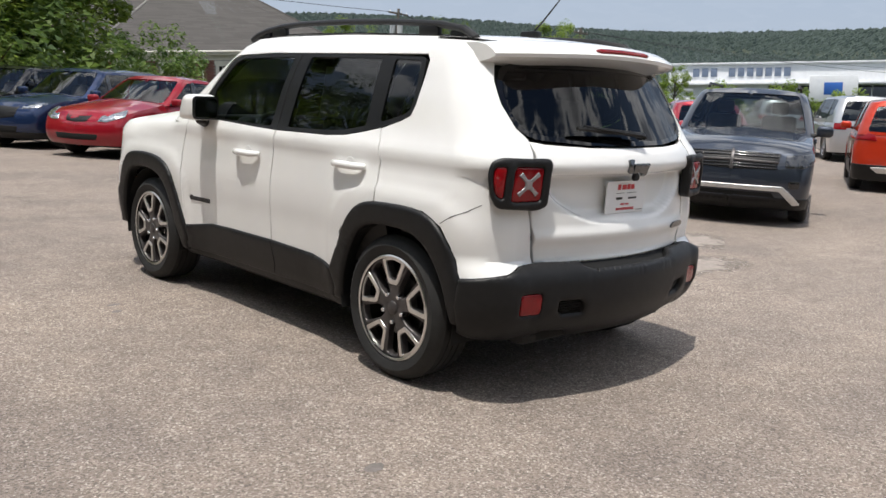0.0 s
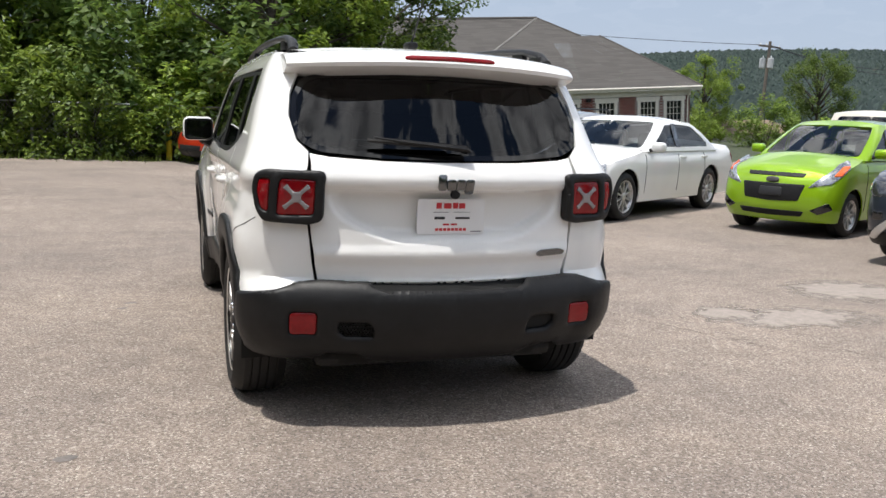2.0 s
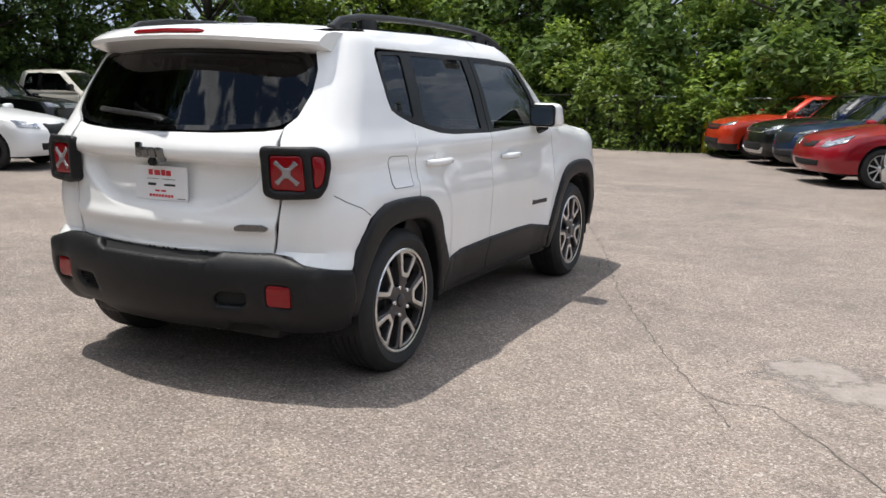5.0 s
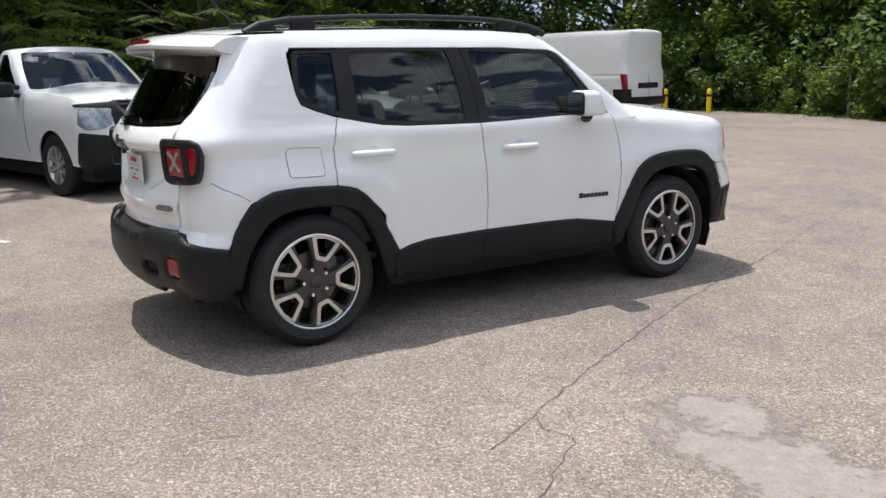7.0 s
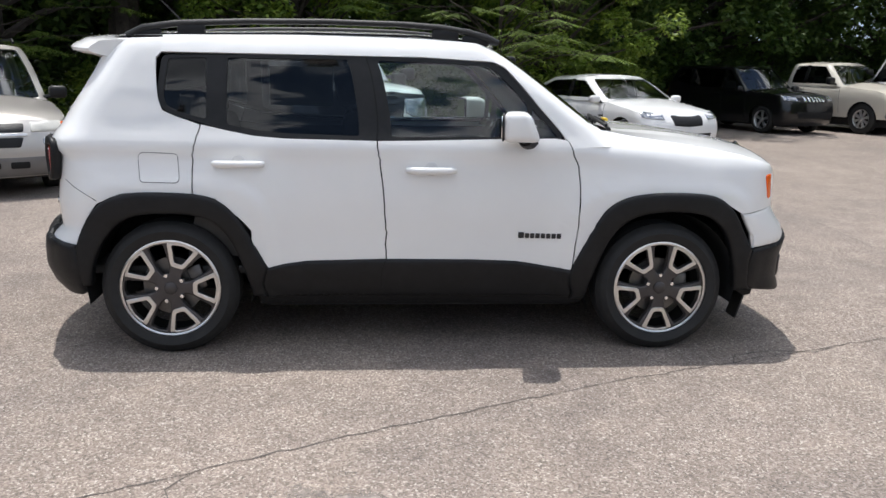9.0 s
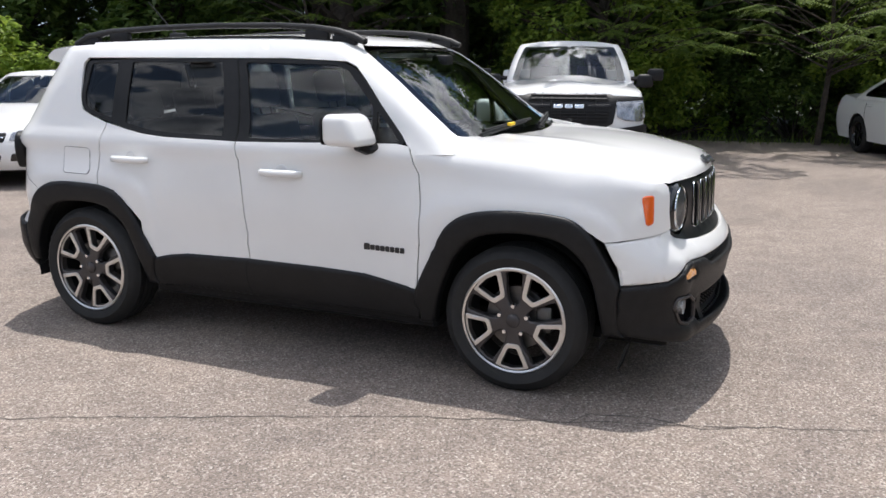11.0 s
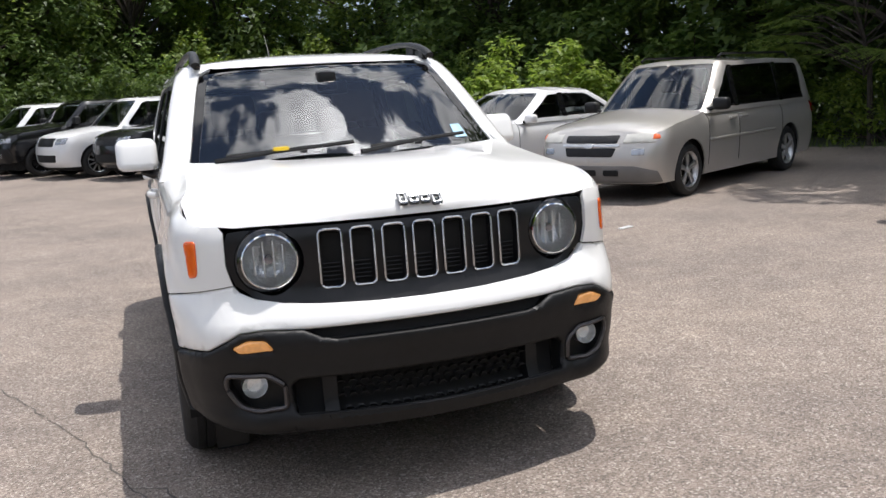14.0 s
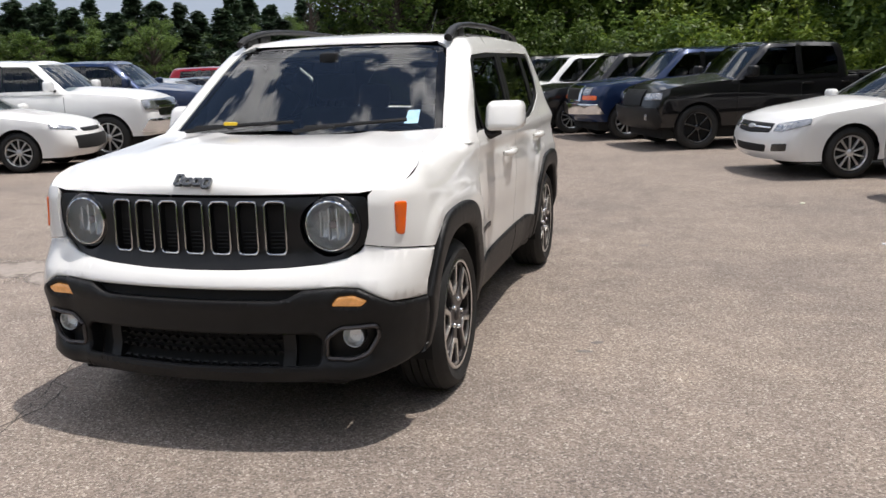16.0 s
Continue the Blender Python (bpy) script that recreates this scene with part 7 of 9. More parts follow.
    for sg in (1, -1):
        x0, x1 = sg * 0.62, sg * 1.06
        box = part("utility_box", rbox(min(x0, x1), max(x0, x1), y0, y1, 0.80, 1.52, 0.02), white, truck, "white steel tool body side")
        for ya, yb, za in ((y1 - 0.75, y1 - 0.04, 0.66), (-a - 0.46, -a + 0.56, 1.08), (y0 + 0.06, -a - 0.54, 0.84)):
            d = part("locker_door", rbox(sg * 1.06 - 0.012, sg * 1.06 + 0.012, ya, yb, max(za, 0.84), 1.48, 0.008), white, box)
            part("latch", rbox(sg * 1.074 - 0.008, sg * 1.074 + 0.008, (ya + yb) / 2 - 0.04, (ya + yb) / 2 + 0.04, 1.16, 1.22, 0.004), M_STEEL, d)
    part("bed_floor", rbox(-0.62, 0.62, y0, y1, 0.80, 0.86, 0.01), M_PLASTIC, truck)
    part("tailgate", rbox(-0.62, 0.62, y0, y0 + 0.05, 0.80, 1.35, 0.01), white, truck)
    for sg in (1, -1):
        part("tow_mirror", rbox(sg * 1.29 - 0.115, sg * 1.29 + 0.115, a - 1.02, a - 0.88, 1.38, 1.56, 0.04), M_PLASTIC, truck)
        part("tow_mirror_arm", tube([(sg * 0.93, a - 0.95, 1.41), (sg * 1.25, a - 0.95, 1.42)], 0.035, 6), M_PLASTIC, truck)
    sp = car_spec("sedan", 5.04, 0.95, 1.485, 3.05, fo=0.85, hood=(0.80, 1.0), belt=1.0, deck=1.06)
    vehicle("parked_sedan", sp, at_wheel(sp, -9.5, 4.2, 23, "FR", 0.92), "white large sedan with black wheels and grille", G, white, face([(0, 0.82), (0.38, 0.82), (0.34, 0.60), (0, 0.58)], [(0.52, 0.70), (0.52, 0.80), (0.90, 0.86), (0.90, 0.74)], [(0, 0.46), (0.6, 0.46), (0.55, 0.34), (0, 0.33)], sed_tail), "dark")
    sp = car_spec("suv", 4.82, 0.97, 1.76, 2.915, hood=(0.98, 1.12), belt=1.1)
    jg = face([(0, 0.99), (0.48, 0.98), (0.48, 0.82), (0, 0.82)], [(0.56, 0.86), (0.56, 0.98), (0.9, 1.0), (0.9, 0.88)], [(0, 0.6), (0.6, 0.6), (0.55, 0.42), (0, 0.42)], suv_tail)
    jg += [("grille_slot", "f", [(0.035 + 0.13 * k, 0.97), (0.10 + 0.13 * k, 0.97), (0.10 + 0.13 * k, 0.84), (0.035 + 0.13 * k, 0.84)], M_CHROME, 0.02, True) for k in range(3)]
    vehicle("parked_suv", sp, at_wheel(sp, -15.3, 9.4, 22, "FR", 0.92), "black SUV with chrome slotted grille", G, black, jg, "five")
    old = [("grille_shell", "f", [(0, 1.10), (0.40, 1.10), (0.44, 0.78), (0, 0.76)], M_CHROME, 0.02, False), ("headlamp", "f", [(0.50, 0.84), (0.50, 1.0), (0.94, 1.02), (0.96, 0.86)], lampw, 0.01, True), ("bumper", "f", [(0, 0.74), (0.95, 0.74), (0.96, 0.52), (0.9, 0.44), (0, 0.44)], material("grey_bumper", (0.20, 0.20, 0.20), 0.6, vary=0.1), 0.06, False), ("tail_lamp", "r", [(0.8, 0.8), (0.95, 0.8), (0.95, 1.1), (0.8, 1.1)], M_RED, 0.02, True)]
    old += [("grille_hole", "f", [(0.04, z + 0.12), (0.36, z + 0.12), (0.36, z), (0.04, z)], M_DARK, 0.03, True) for z in (0.80, 0.95)]
    sp = car_spec("pickup", 5.8, 1.0, 1.90, 3.57, cab=2.75)
    vehicle("pickup_truck", sp, at_wheel(sp, -15.4, 12.0, 22, "FR", 0.92), "cream pickup truck with grey bumper and chrome cross grille", G, beige, old, "steel", mirror_mat=M_PLASTIC)
    sp = car_spec("cargo", 5.97, 1.02, 2.55, 4.04, fo=0.95)
    vehicle("cargo_van", sp, at_wheel(sp, -13.3, 13.8, 191, "RL"), "white high roof cargo van seen from its tail", G, white, [("tail_lamp", "r", [(0.90, 0.85), (1.01, 0.85), (1.01, 1.40), (0.92, 1.40)], M_RED, 0.015, True), ("rear_glass", "r", [(0.10, 1.40), (0.78, 1.40), (0.76, 2.05), (0.10, 2.05)], M_NIGHT, 0.008, True), ("door_gap", "r", [(0, 2.4), (0.008, 2.4), (0.008, 0.6), (0, 0.6)], M_DARK, 0.004, False), ("side_rub", "s", [(-3.0, 0.45), (-2.46, 0.45), (-2.46, 0.85), (-3.0, 0.85)], M_PLASTIC, 0.02, True), ("rear_bumper", "r", [(0, 0.62), (0.98, 0.62), (0.98, 0.40), (0, 0.38)], M_PLASTIC, 0.05, False), ("plate", "r", [(0.20, 1.02), (0.50, 1.02), (0.50, 0.86), (0.20, 0.86)], M_BLACKINK, 0.012, False)], "steel", mirror_mat=M_PLASTIC)
    sp = car_spec("minivan", 5.2, 0.915, 1.76, 3.07, fo=1.0)
    uplander = face([(0, 0.84), (0.40, 0.84), (0.38, 0.75), (0, 0.75)], [(0.46, 0.75), (0.47, 0.86), (0.80, 0.865), (0.86, 0.80), (0.84, 0.75)], [(0, 0.42), (0.12, 0.42), (0.12, 0.35), (0, 0.35)], suv_tail, lm=material("hazed_lens", (0.52, 0.51, 0.46), 0.3, coat=1.0, vary=0.12, scale=9))
    uplander += [("lower_grille", "f", [(0, 0.69), (0.38, 0.69), (0.34, 0.58), (0, 0.58)], M_GRILLE, 0.006, False), ("badge", "f", [(0, 0.745), (0.07, 0.735), (0.07, 0.69), (0, 0.68)], M_SILVER, 0.02, False), ("indicator", "f", [(0.80, 0.785), (0.80, 0.85), (0.85, 0.84), (0.87, 0.79)], M_AMBER, 0.013, True), ("fog_lamp", "f", [(0.58, 0.60), (0.74, 0.60), (0.74, 0.68), (0.58, 0.68)], lampw, 0.01, True), ("bumper_base", "f", [(0, 0.47), (0.62, 0.47), (0.78, 0.43), (0.86, 0.40), (0.86, 0.26), (0, 0.25)], material("grey_valance", (0.16, 0.155, 0.15), 0.6, vary=0.1), 0.012, False), ("intake_mid", "f", [(0, 0.42), (0.12, 0.42), (0.12, 0.35), (0, 0.35)], M_DARK, 0.02, False), ("intake_side", "f", [(0.22, 0.42), (0.42, 0.42), (0.42, 0.35), (0.22, 0.35)], M_DARK, 0.02, True), ("grille_surround", "f", [(0, 0.735), (0.42, 0.735), (0.42, 0.70), (0, 0.70)], M_SILVER, 0.012, False), ("side_moulding", "s", [(-1.0, 0.66), (1.05, 0.66), (1.05, 0.70), (-1.0, 0.70)], tan, 0.014, True)]
    vehicle("minivan", sp, at_wheel(sp, -5.2, -3.9, 27, "FL", 0.93), "tan silver minivan with black roof rails", G, tan, uplander, "five", None, True, mirror_mat=M_PLASTIC)
    sp = car_spec("sedan", 5.11, 0.925, 1.495, 2.84, fo=1.0, hood=(0.76, 1.0), belt=0.98, deck=1.06)
    imp = face([(0, 0.72), (0.50, 0.72), (0.48, 0.60), (0, 0.58)], [(0.54, 0.62), (0.56, 0.72), (0.90, 0.80), (0.92, 0.72), (0.7, 0.62)], [(0, 0.44), (0.46, 0.44), (0.42, 0.34), (0, 0.33)], sed_tail, [(0.55, 0.36), (0.80, 0.38), (0.82, 0.48), (0.58, 0.46)])
    imp += [("grille_bar", "f", [(0, 0.67), (0.48, 0.67), (0.48, 0.65), (0, 0.65)], M_CHROME, 0.016, False), ("badge", "f", [(0, 0.69), (0.08, 0.68), (0.08, 0.645), (0, 0.635)], M_SILVER, 0.024, False)]
    vehicle("parked_sedan", sp, at_wheel(sp, -3.72, -6.35, 20, "FL", 0.92), "white large sedan with barred grille", G, white, imp, "ten")
    blk = [("headlamp", "f", [(0.56, 0.90), (0.54, 1.02), (0.96, 1.04), (0.98, 0.92)], lampw, 0.012, True), ("grille_shell", "f", [(0, 1.08), (0.46, 1.08), (0.44, 0.80), (0, 0.78)], M_PLASTIC, 0.02, False), ("bumper", "f", [(0, 0.76), (0.95, 0.78), (0.97, 0.54), (0.9, 0.42), (0, 0.42)], M_PLASTIC, 0.06, False), ("fog_lamp", "f", [(0.70, 0.56), (0.78, 0.56), (0.78, 0.66), (0.70, 0.66)], lampw, 0.07, True), ("tail_lamp", "r", [(0.8, 0.8), (0.95, 0.8), (0.95, 1.1), (0.8, 1.1)], M_RED, 0.02, True)]
    sp = car_spec("pickup", 5.82, 1.0, 1.92, 3.57, cab=3.05)
    vehicle("pickup_truck", sp, at_wheel(sp, -2.0, -9.95, 24, "FL", 0.90), "black crew cab pickup truck with black wheels", G, black, blk, "dark", mirror_mat=M_PLASTIC)
    ford = [("grille_shell", "f", [(0, 1.14), (0.46, 1.14), (0.46, 0.80), (0, 0.80)], M_CHROME, 0.025, False), ("grille_mesh", "f", [(0, 1.09), (0.36, 1.09), (0.36, 0.85), (0, 0.85)], M_DARK, 0.032, False), ("headlamp", "f", [(0.52, 0.96), (0.52, 1.12), (0.80, 1.12), (0.80, 0.96)], lampw, 0.015, True), ("indicator", "f", [(0.52, 0.86), (0.52, 0.95), (0.94, 0.95), (0.94, 0.86)], M_AMBER, 0.015, True), ("bumper", "f", [(0, 0.78), (0.96, 0.78), (0.98, 0.58), (0, 0.54)], M_CHROME, 0.07, False), ("tail_lamp", "r", [(0.8, 0.8), (0.95, 0.8), (0.95, 1.1), (0.8, 1.1)], M_RED, 0.02, True)]
    sp = car_spec("suv", 5.7, 1.0, 1.93, 3.4, belt=1.25, hood=(1.16, 1.28), R=0.40, sill=0.40)
    vehicle("parked_suv", sp, at_wheel(sp, -0.75, -11.9, 25, "FL", 0.88), "navy heavy SUV with chrome grille and bumper", G, navy, ford, "ten")
    sp = car_spec("suv", 5.2, 1.02, 1.89, 2.95, belt=1.15, hood=(1.02, 1.18), R=0.39, sill=0.3)
    dark = face([(0, 1.0), (0.5, 1.0), (0.48, 0.80), (0, 0.80)], [(0.56, 0.84), (0.56, 0.98), (0.92, 1.0), (0.92, 0.86)], [(0, 0.6), (0.6, 0.6), (0.55, 0.42), (0, 0.42)], suv_tail)
    tahoe = vehicle("parked_suv", sp, at_wheel(sp, 0.50, -13.5, 25, "FL", 0.88), "black full-size SUV with silver wheels", G, black, dark, "ten")
    M = sp
    for x, y, mat, lab in ((1.75, -15.2, white, "white SUV parked in the row"), (4.2, -18.4, white, "white SUV at the row's end")):
        vehicle("parked_suv", M, at_wheel(M, x, y, 25, "FL", 0.88), lab, G, mat, dark, "ten")
    sp = car_spec("pickup", 5.82, 1.0, 1.92, 3.57, cab=3.05)
    vehicle("pickup_truck", sp, at_wheel(sp, 3.0, -16.8, 25, "FL", 0.88), "black pickup truck in the row by the trees", G, black, blk, "dark", mirror_mat=M_PLASTIC)
    # ---- the row across the lane, behind
    sp = car_spec("sedan", 4.85, 0.91, 1.45, 2.775, fo=0.98)
    toy = face([(0, 0.70), (0.40, 0.70), (0.36, 0.64), (0, 0.63)], [(0.50, 0.66), (0.54, 0.72), (0.88, 0.80), (0.90, 0.72)], [(0, 0.58), (0.66, 0.58), (0.60, 0.36), (0, 0.34)], sed_tail)
    vehicle("parked_sedan", sp, at_wheel(sp, 8.25, -6.45, 196, "FR"), "white sedan with black lower grille", G, white, toy, "ten")
    sp2 = car_spec("suv", 4.9, 0.95, 1.75, 2.85)
    vehicle("parked_suv", sp2, at_wheel(sp2, 8.9, -3.7, 196, "FR"), "silver grey SUV with dark grille", G, silver, dark, "ten")
    sp3 = car_spec("pickup", 5.84, 1.01, 1.88, 3.64, cab=3.05)
    chevy = [("grille_shell", "f", [(0, 1.08), (0.96, 1.08), (0.96, 0.92), (0.6, 0.90), (0.6, 0.78), (0, 0.76)], M_TRIM, 0.02, False), ("headlamp", "f", [(0.62, 0.88), (0.62, 1.06), (0.97, 1.06), (0.98, 0.90)], lampw, 0.026, True), ("grille_bar", "f", [(0, 0.96), (0.6, 0.96), (0.6, 0.91), (0, 0.91)], M_CHROME, 0.03, False), ("bumper", "f", [(0, 0.72), (0.97, 0.74), (0.98, 0.52), (0, 0.48)], M_CHROME, 0.07, False), ("tail_lamp", "r", [(0.8, 0.8), (0.95, 0.8), (0.95, 1.1), (0.8, 1.1)], M_RED, 0.02, True)]
    vehicle("pickup_truck", sp3, at_wheel(sp3, 8.1, -8.5, 196, "FR"), "white crew cab pickup truck with chrome bumper", G, white, chevy, "ten")
    k = 0
    for x, y, s, mat, det, lab in ((8.5, -11.3, sp3, navy, chevy, "dark pickup truck in the row"), (8.9, -14.0, sp, silver, toy, "silver sedan in the row"), (9.3, -16.6, sp, black, toy, "black sedan in the row"), (9.7, -19.2, sp2, red, dark, "red SUV in the row"), (10.1, -21.8, sp2, navy, dark, "dark blue SUV in the row"), (10.5, -24.4, sp, slate, toy, "dark sedan in the row"), (10.9, -27.0, sp2, black, dark, "black SUV in the row")):
        nm = "pickup_truck" if s is sp3 else "parked_sedan" if s is sp else "parked_suv"
        vehicle(nm, s, at_wheel(s, x, y, 196, "FR"), lab, G, mat, det, "ten")


row_of_cars()

# ---- trees, bushes, fence ----
def leaf_material(name, lo, hi):
    """Leaves: each its own green, letting some light through."""
    m = bpy.data.materials.new(name)
    m.use_nodes = True
    nt = m.node_tree
    nt.nodes.clear()
    out, mix = nt.nodes.new("ShaderNodeOutputMaterial"), nt.nodes.new("ShaderNodeMixShader")
    pr, tl = nt.nodes.new("ShaderNodeBsdfPrincipled"), nt.nodes.new("ShaderNodeBsdfTranslucent")
    g, info = nt.nodes.new("ShaderNodeNewGeometry"), nt.nodes.new("ShaderNodeObjectInfo")
    r = nt.nodes.new("ShaderNodeMixRGB")
    r.inputs[1].default_value, r.inputs[2].default_value = (*lo, 1), (*hi, 1)
    nt.links.new(g.outputs["Random Per Island"], r.inputs[0])
    hsv = nt.nodes.new("ShaderNodeHueSaturation")
    mr = nt.nodes.new("ShaderNodeMapRange")
    mr.inputs["To Min"].default_value, mr.inputs["To Max"].default_value = 0.85, 1.35
    nt.links.new(info.outputs["Random"], mr.inputs["Value"])
    nt.links.new(mr.outputs[0], hsv.inputs["Value"])
    nt.links.new(r.outputs[0], hsv.inputs["Color"])
    nt.links.new(hsv.outputs[0], pr.inputs["Base Color"])
    nt.links.new(hsv.outputs[0], tl.inputs["Color"])
    pr.inputs["Roughness"].default_value, pr.inputs["Specular IOR Level"].default_value = 0.5, 0.4
    mix.inputs[0].default_value = 0.48
    nt.links.new(pr.outputs[0], mix.inputs[1])
    nt.links.new(tl.outputs[0], mix.inputs[2])
    nt.links.new(mix.outputs[0], out.inputs[0])
    return m


M_LEAF = leaf_material("leaves", (0.070, 0.125, 0.020), (0.215, 0.285, 0.050))
# besides leaf colour, the dark tone carries shade and the lime one sunlight
M_LEAFDARK = leaf_material("dark_leaves", (0.053, 0.100, 0.023), (0.152, 0.220, 0.047))
M_LEAFLIME = leaf_material("lime_sunlit_leaves", (0.105, 0.18, 0.022), (0.28, 0.36, 0.055))
M_NEEDLE = leaf_material("needles", (0.022, 0.046, 0.024), (0.062, 0.095, 0.046))
M_BARK = material("bark", (0.065, 0.052, 0.042), 0.95, vary=0.4, scale=18, bump=0.8, bump_scale=30)


def leaf_cloud(centres, per, size, rng):
    """Folded leaves round clump centres (x, y, z, radius)."""
    vs, fs = [], []
    for cx, cy, cz, cr in centres:
        for _ in range(per):
            d = Vector((rng.gauss(0, 1), rng.gauss(0, 1), rng.gauss(0, 0.75))).normalized()
            r = cr * rng.uniform(0.45, 1.0) ** 0.6
            p = Vector((cx, cy, cz)) + d * r
            n = (d * 0.45 + Vector((rng.uniform(-0.6, 0.6), rng.uniform(-0.6, 0.6), rng.uniform(0.35, 1.15)))).normalized()
            t = n.cross(Vector((rng.uniform(-1, 1), rng.uniform(-1, 1), rng.uniform(-1, 1)))).normalized()
            u = n.cross(t)
            L, W = size * rng.uniform(0.7, 1.35), size * rng.uniform(0.30, 0.46)
            i = len(vs)
            vs += [tuple(p + u * W - t * L * 0.4), tuple(p - u * W * 0.8 - t * L * 0.25), tuple(p + t * L * 0.6 - n * L * 0.12)]
            fs.append((i, i + 1, i + 2))
    return vs, fs


def make_tree(h, r, base, clumps, per, size, seed, leaf, label, pine=False):
    """A tapered trunk with limbs and an uneven crown of leaf clumps."""
    rng = random.Random(seed)
    tree = root("tree", pose(0, 0, 0), label, "tree", "trees round the lot")
    lean = (rng.uniform(-0.3, 0.3), rng.uniform(-0.3, 0.3))
    path = [(lean[0] * k / 5, lean[1] * k / 5, h * 0.85 * k / 5 - 0.1) for k in range(6)]
    limbs, centres = [tube(path, [0.024 * h * (1 - 0.85 * k / 5) for k in range(6)], 8)], []
    for k in range(clumps):
        if pine:
            z = base + (h - base) * (k / clumps) ** 0.85
            rr = r * (1 - (z - base) / (h - base)) * rng.uniform(0.35, 1.0) + 0.15
            a = rng.uniform(0, 6.283)
            c = (rr * math.cos(a), rr * math.sin(a), z - rr * 0.25, 0.32 + 0.35 * (1 - (z - base) / (h - base)))
        else:
            u = rng.uniform(-1, 1)
            a = rng.uniform(0, 6.283)
            q = rng.uniform(0.35, 1.0) ** 0.5
            wob = 1 + 0.35 * noise.noise(Vector((math.cos(a) * 1.3, math.sin(a) * 1.3, u * 2 + seed)))
            zz = base + (h - base) * (0.5 + 0.5 * u * q)
            rad = r * q * math.sqrt(max(0.05, 1 - (u * 0.92) ** 2)) * wob * (1.08 if u < 0.2 else 0.95)
            c = (rad * math.cos(a) + lean[0] * zz / h, rad * math.sin(a) + lean[1] * zz / h, zz, rng.uniform(0.5, 1.05) * r * 0.22)
            if k % 3 == 0:
                z0 = max(base * 0.7, zz * 0.62)
                b = (lean[0] * z0 / h, lean[1] * z0 / h, z0)
                mid = ((b[0] + c[0]) * 0.5, (b[1] + c[1]) * 0.5, (b[2] + c[2]) * 0.5 + 0.15)
                limbs.append(tube([b, mid, c[:3]], [0.008 * h, 0.005 * h, 0.002 * h], 5))
        centres.append(c)
    part("trunk", joined(*limbs), M_BARK, tree)
    part("crown", leaf_cloud(centres, per, size, rng), leaf, tree, smooth=False)
    return tree


def make_bush(w, h, clumps, per, size, seed, leaf, label):
    rng = random.Random(seed)
    cs = []
    for k in range(clumps):
        a, q = rng.uniform(0, 6.283), rng.uniform(0, 1) ** 0.5
        z = h * rng.uniform(0.08, 1.0) * (1 - 0.45 * q * q)
        cs.append((w * q * math.cos(a), w * q * math.sin(a), z, rng.uniform(0.28, 0.5) * min(w, h) * 0.55))
    bush = root("bush", pose(0, 0, 0), label, "bush", "bushes along the lot edge")
    stems = [tube([(0.1 * c[0], 0.1 * c[1], -0.05), (0.6 * c[0], 0.6 * c[1], c[2] * 0.6), c[:3]], [0.02, 0.013, 0.006], 4) for c in cs[::3]]
    part("stem", joined(*stems), M_BARK, bush)
    part("crown", leaf_cloud(cs, per, size, rng), leaf, bush, smooth=False)
    return bush


def feathery(rng):
    """Young trees with flat feathered sprays that hang out of the wood edge."""
    first = None
    for x, y, sc in ((-12.9, -1.2, 1.0), (-13.2, 2.4, 0.95), (-11.6, -7.4, 0.9)):
        if first is None:
            tree = first = root("tree", pose(0, 0, 0), "young tree with feathery fan-shaped sprays at the wood edge", "tree", "trees round the lot")
            limbs = [tube([(0, 0, -0.1), (0.2, 0.1, 1.6), (0.7, 0.0, 3.4)], [0.07, 0.05, 0.02], 7)]
            vs, fs = [], []
            for k in range(34):
                a, z = rng.uniform(-1.9, 1.9), rng.uniform(1.7, 4.4)
                r = rng.uniform(0.8, 2.5)
                tip = Vector((0.5 + r * math.cos(a), r * math.sin(a) * 1.3, z))
                limbs.append(tube([(0.3, 0.05, z * 0.75), tuple(tip * 0.6 + Vector((0.1, 0, z * 0.38))), tuple(tip)], [0.02, 0.012, 0.005], 4))
                for q in range(9):  # ribs of one spray
                    b = a + (q - 4) * 0.36
                    L = rng.uniform(0.45, 0.75)
                    d = Vector((math.cos(b), math.sin(b), -0.28)).normalized()
                    side = d.cross(Vector((0, 0, 1))).normalized()
                    for w in range(11):
                        p = tip + d * L * (w + 1) / 11
                        h = 0.085 * (1 - 0.06 * abs(w - 4)) * rng.uniform(0.8, 1.2)
                        for sg in (1, -1):
                            i = len(vs)
                            vs += [tuple(p - d * 0.016), tuple(p + d * 0.022), tuple(p + side * h * sg + d * 0.03 - Vector((0, 0, 0.02)))]
                            fs.append((i, i + 1, i + 2))
            part("trunk", joined(*limbs), M_BARK, tree)
            part("crown", (vs, fs), M_LEAF, tree, smooth=False)
            tree.matrix_world = pose(x, y, 0) @ Matrix.Scale(sc, 4)
        else:
            copy_thing(first, pose(0, 0, 0)).matrix_world = pose(x, y, 0, 0, 0, rng.uniform(-40, 40)) @ Matrix.Scale(sc, 4)


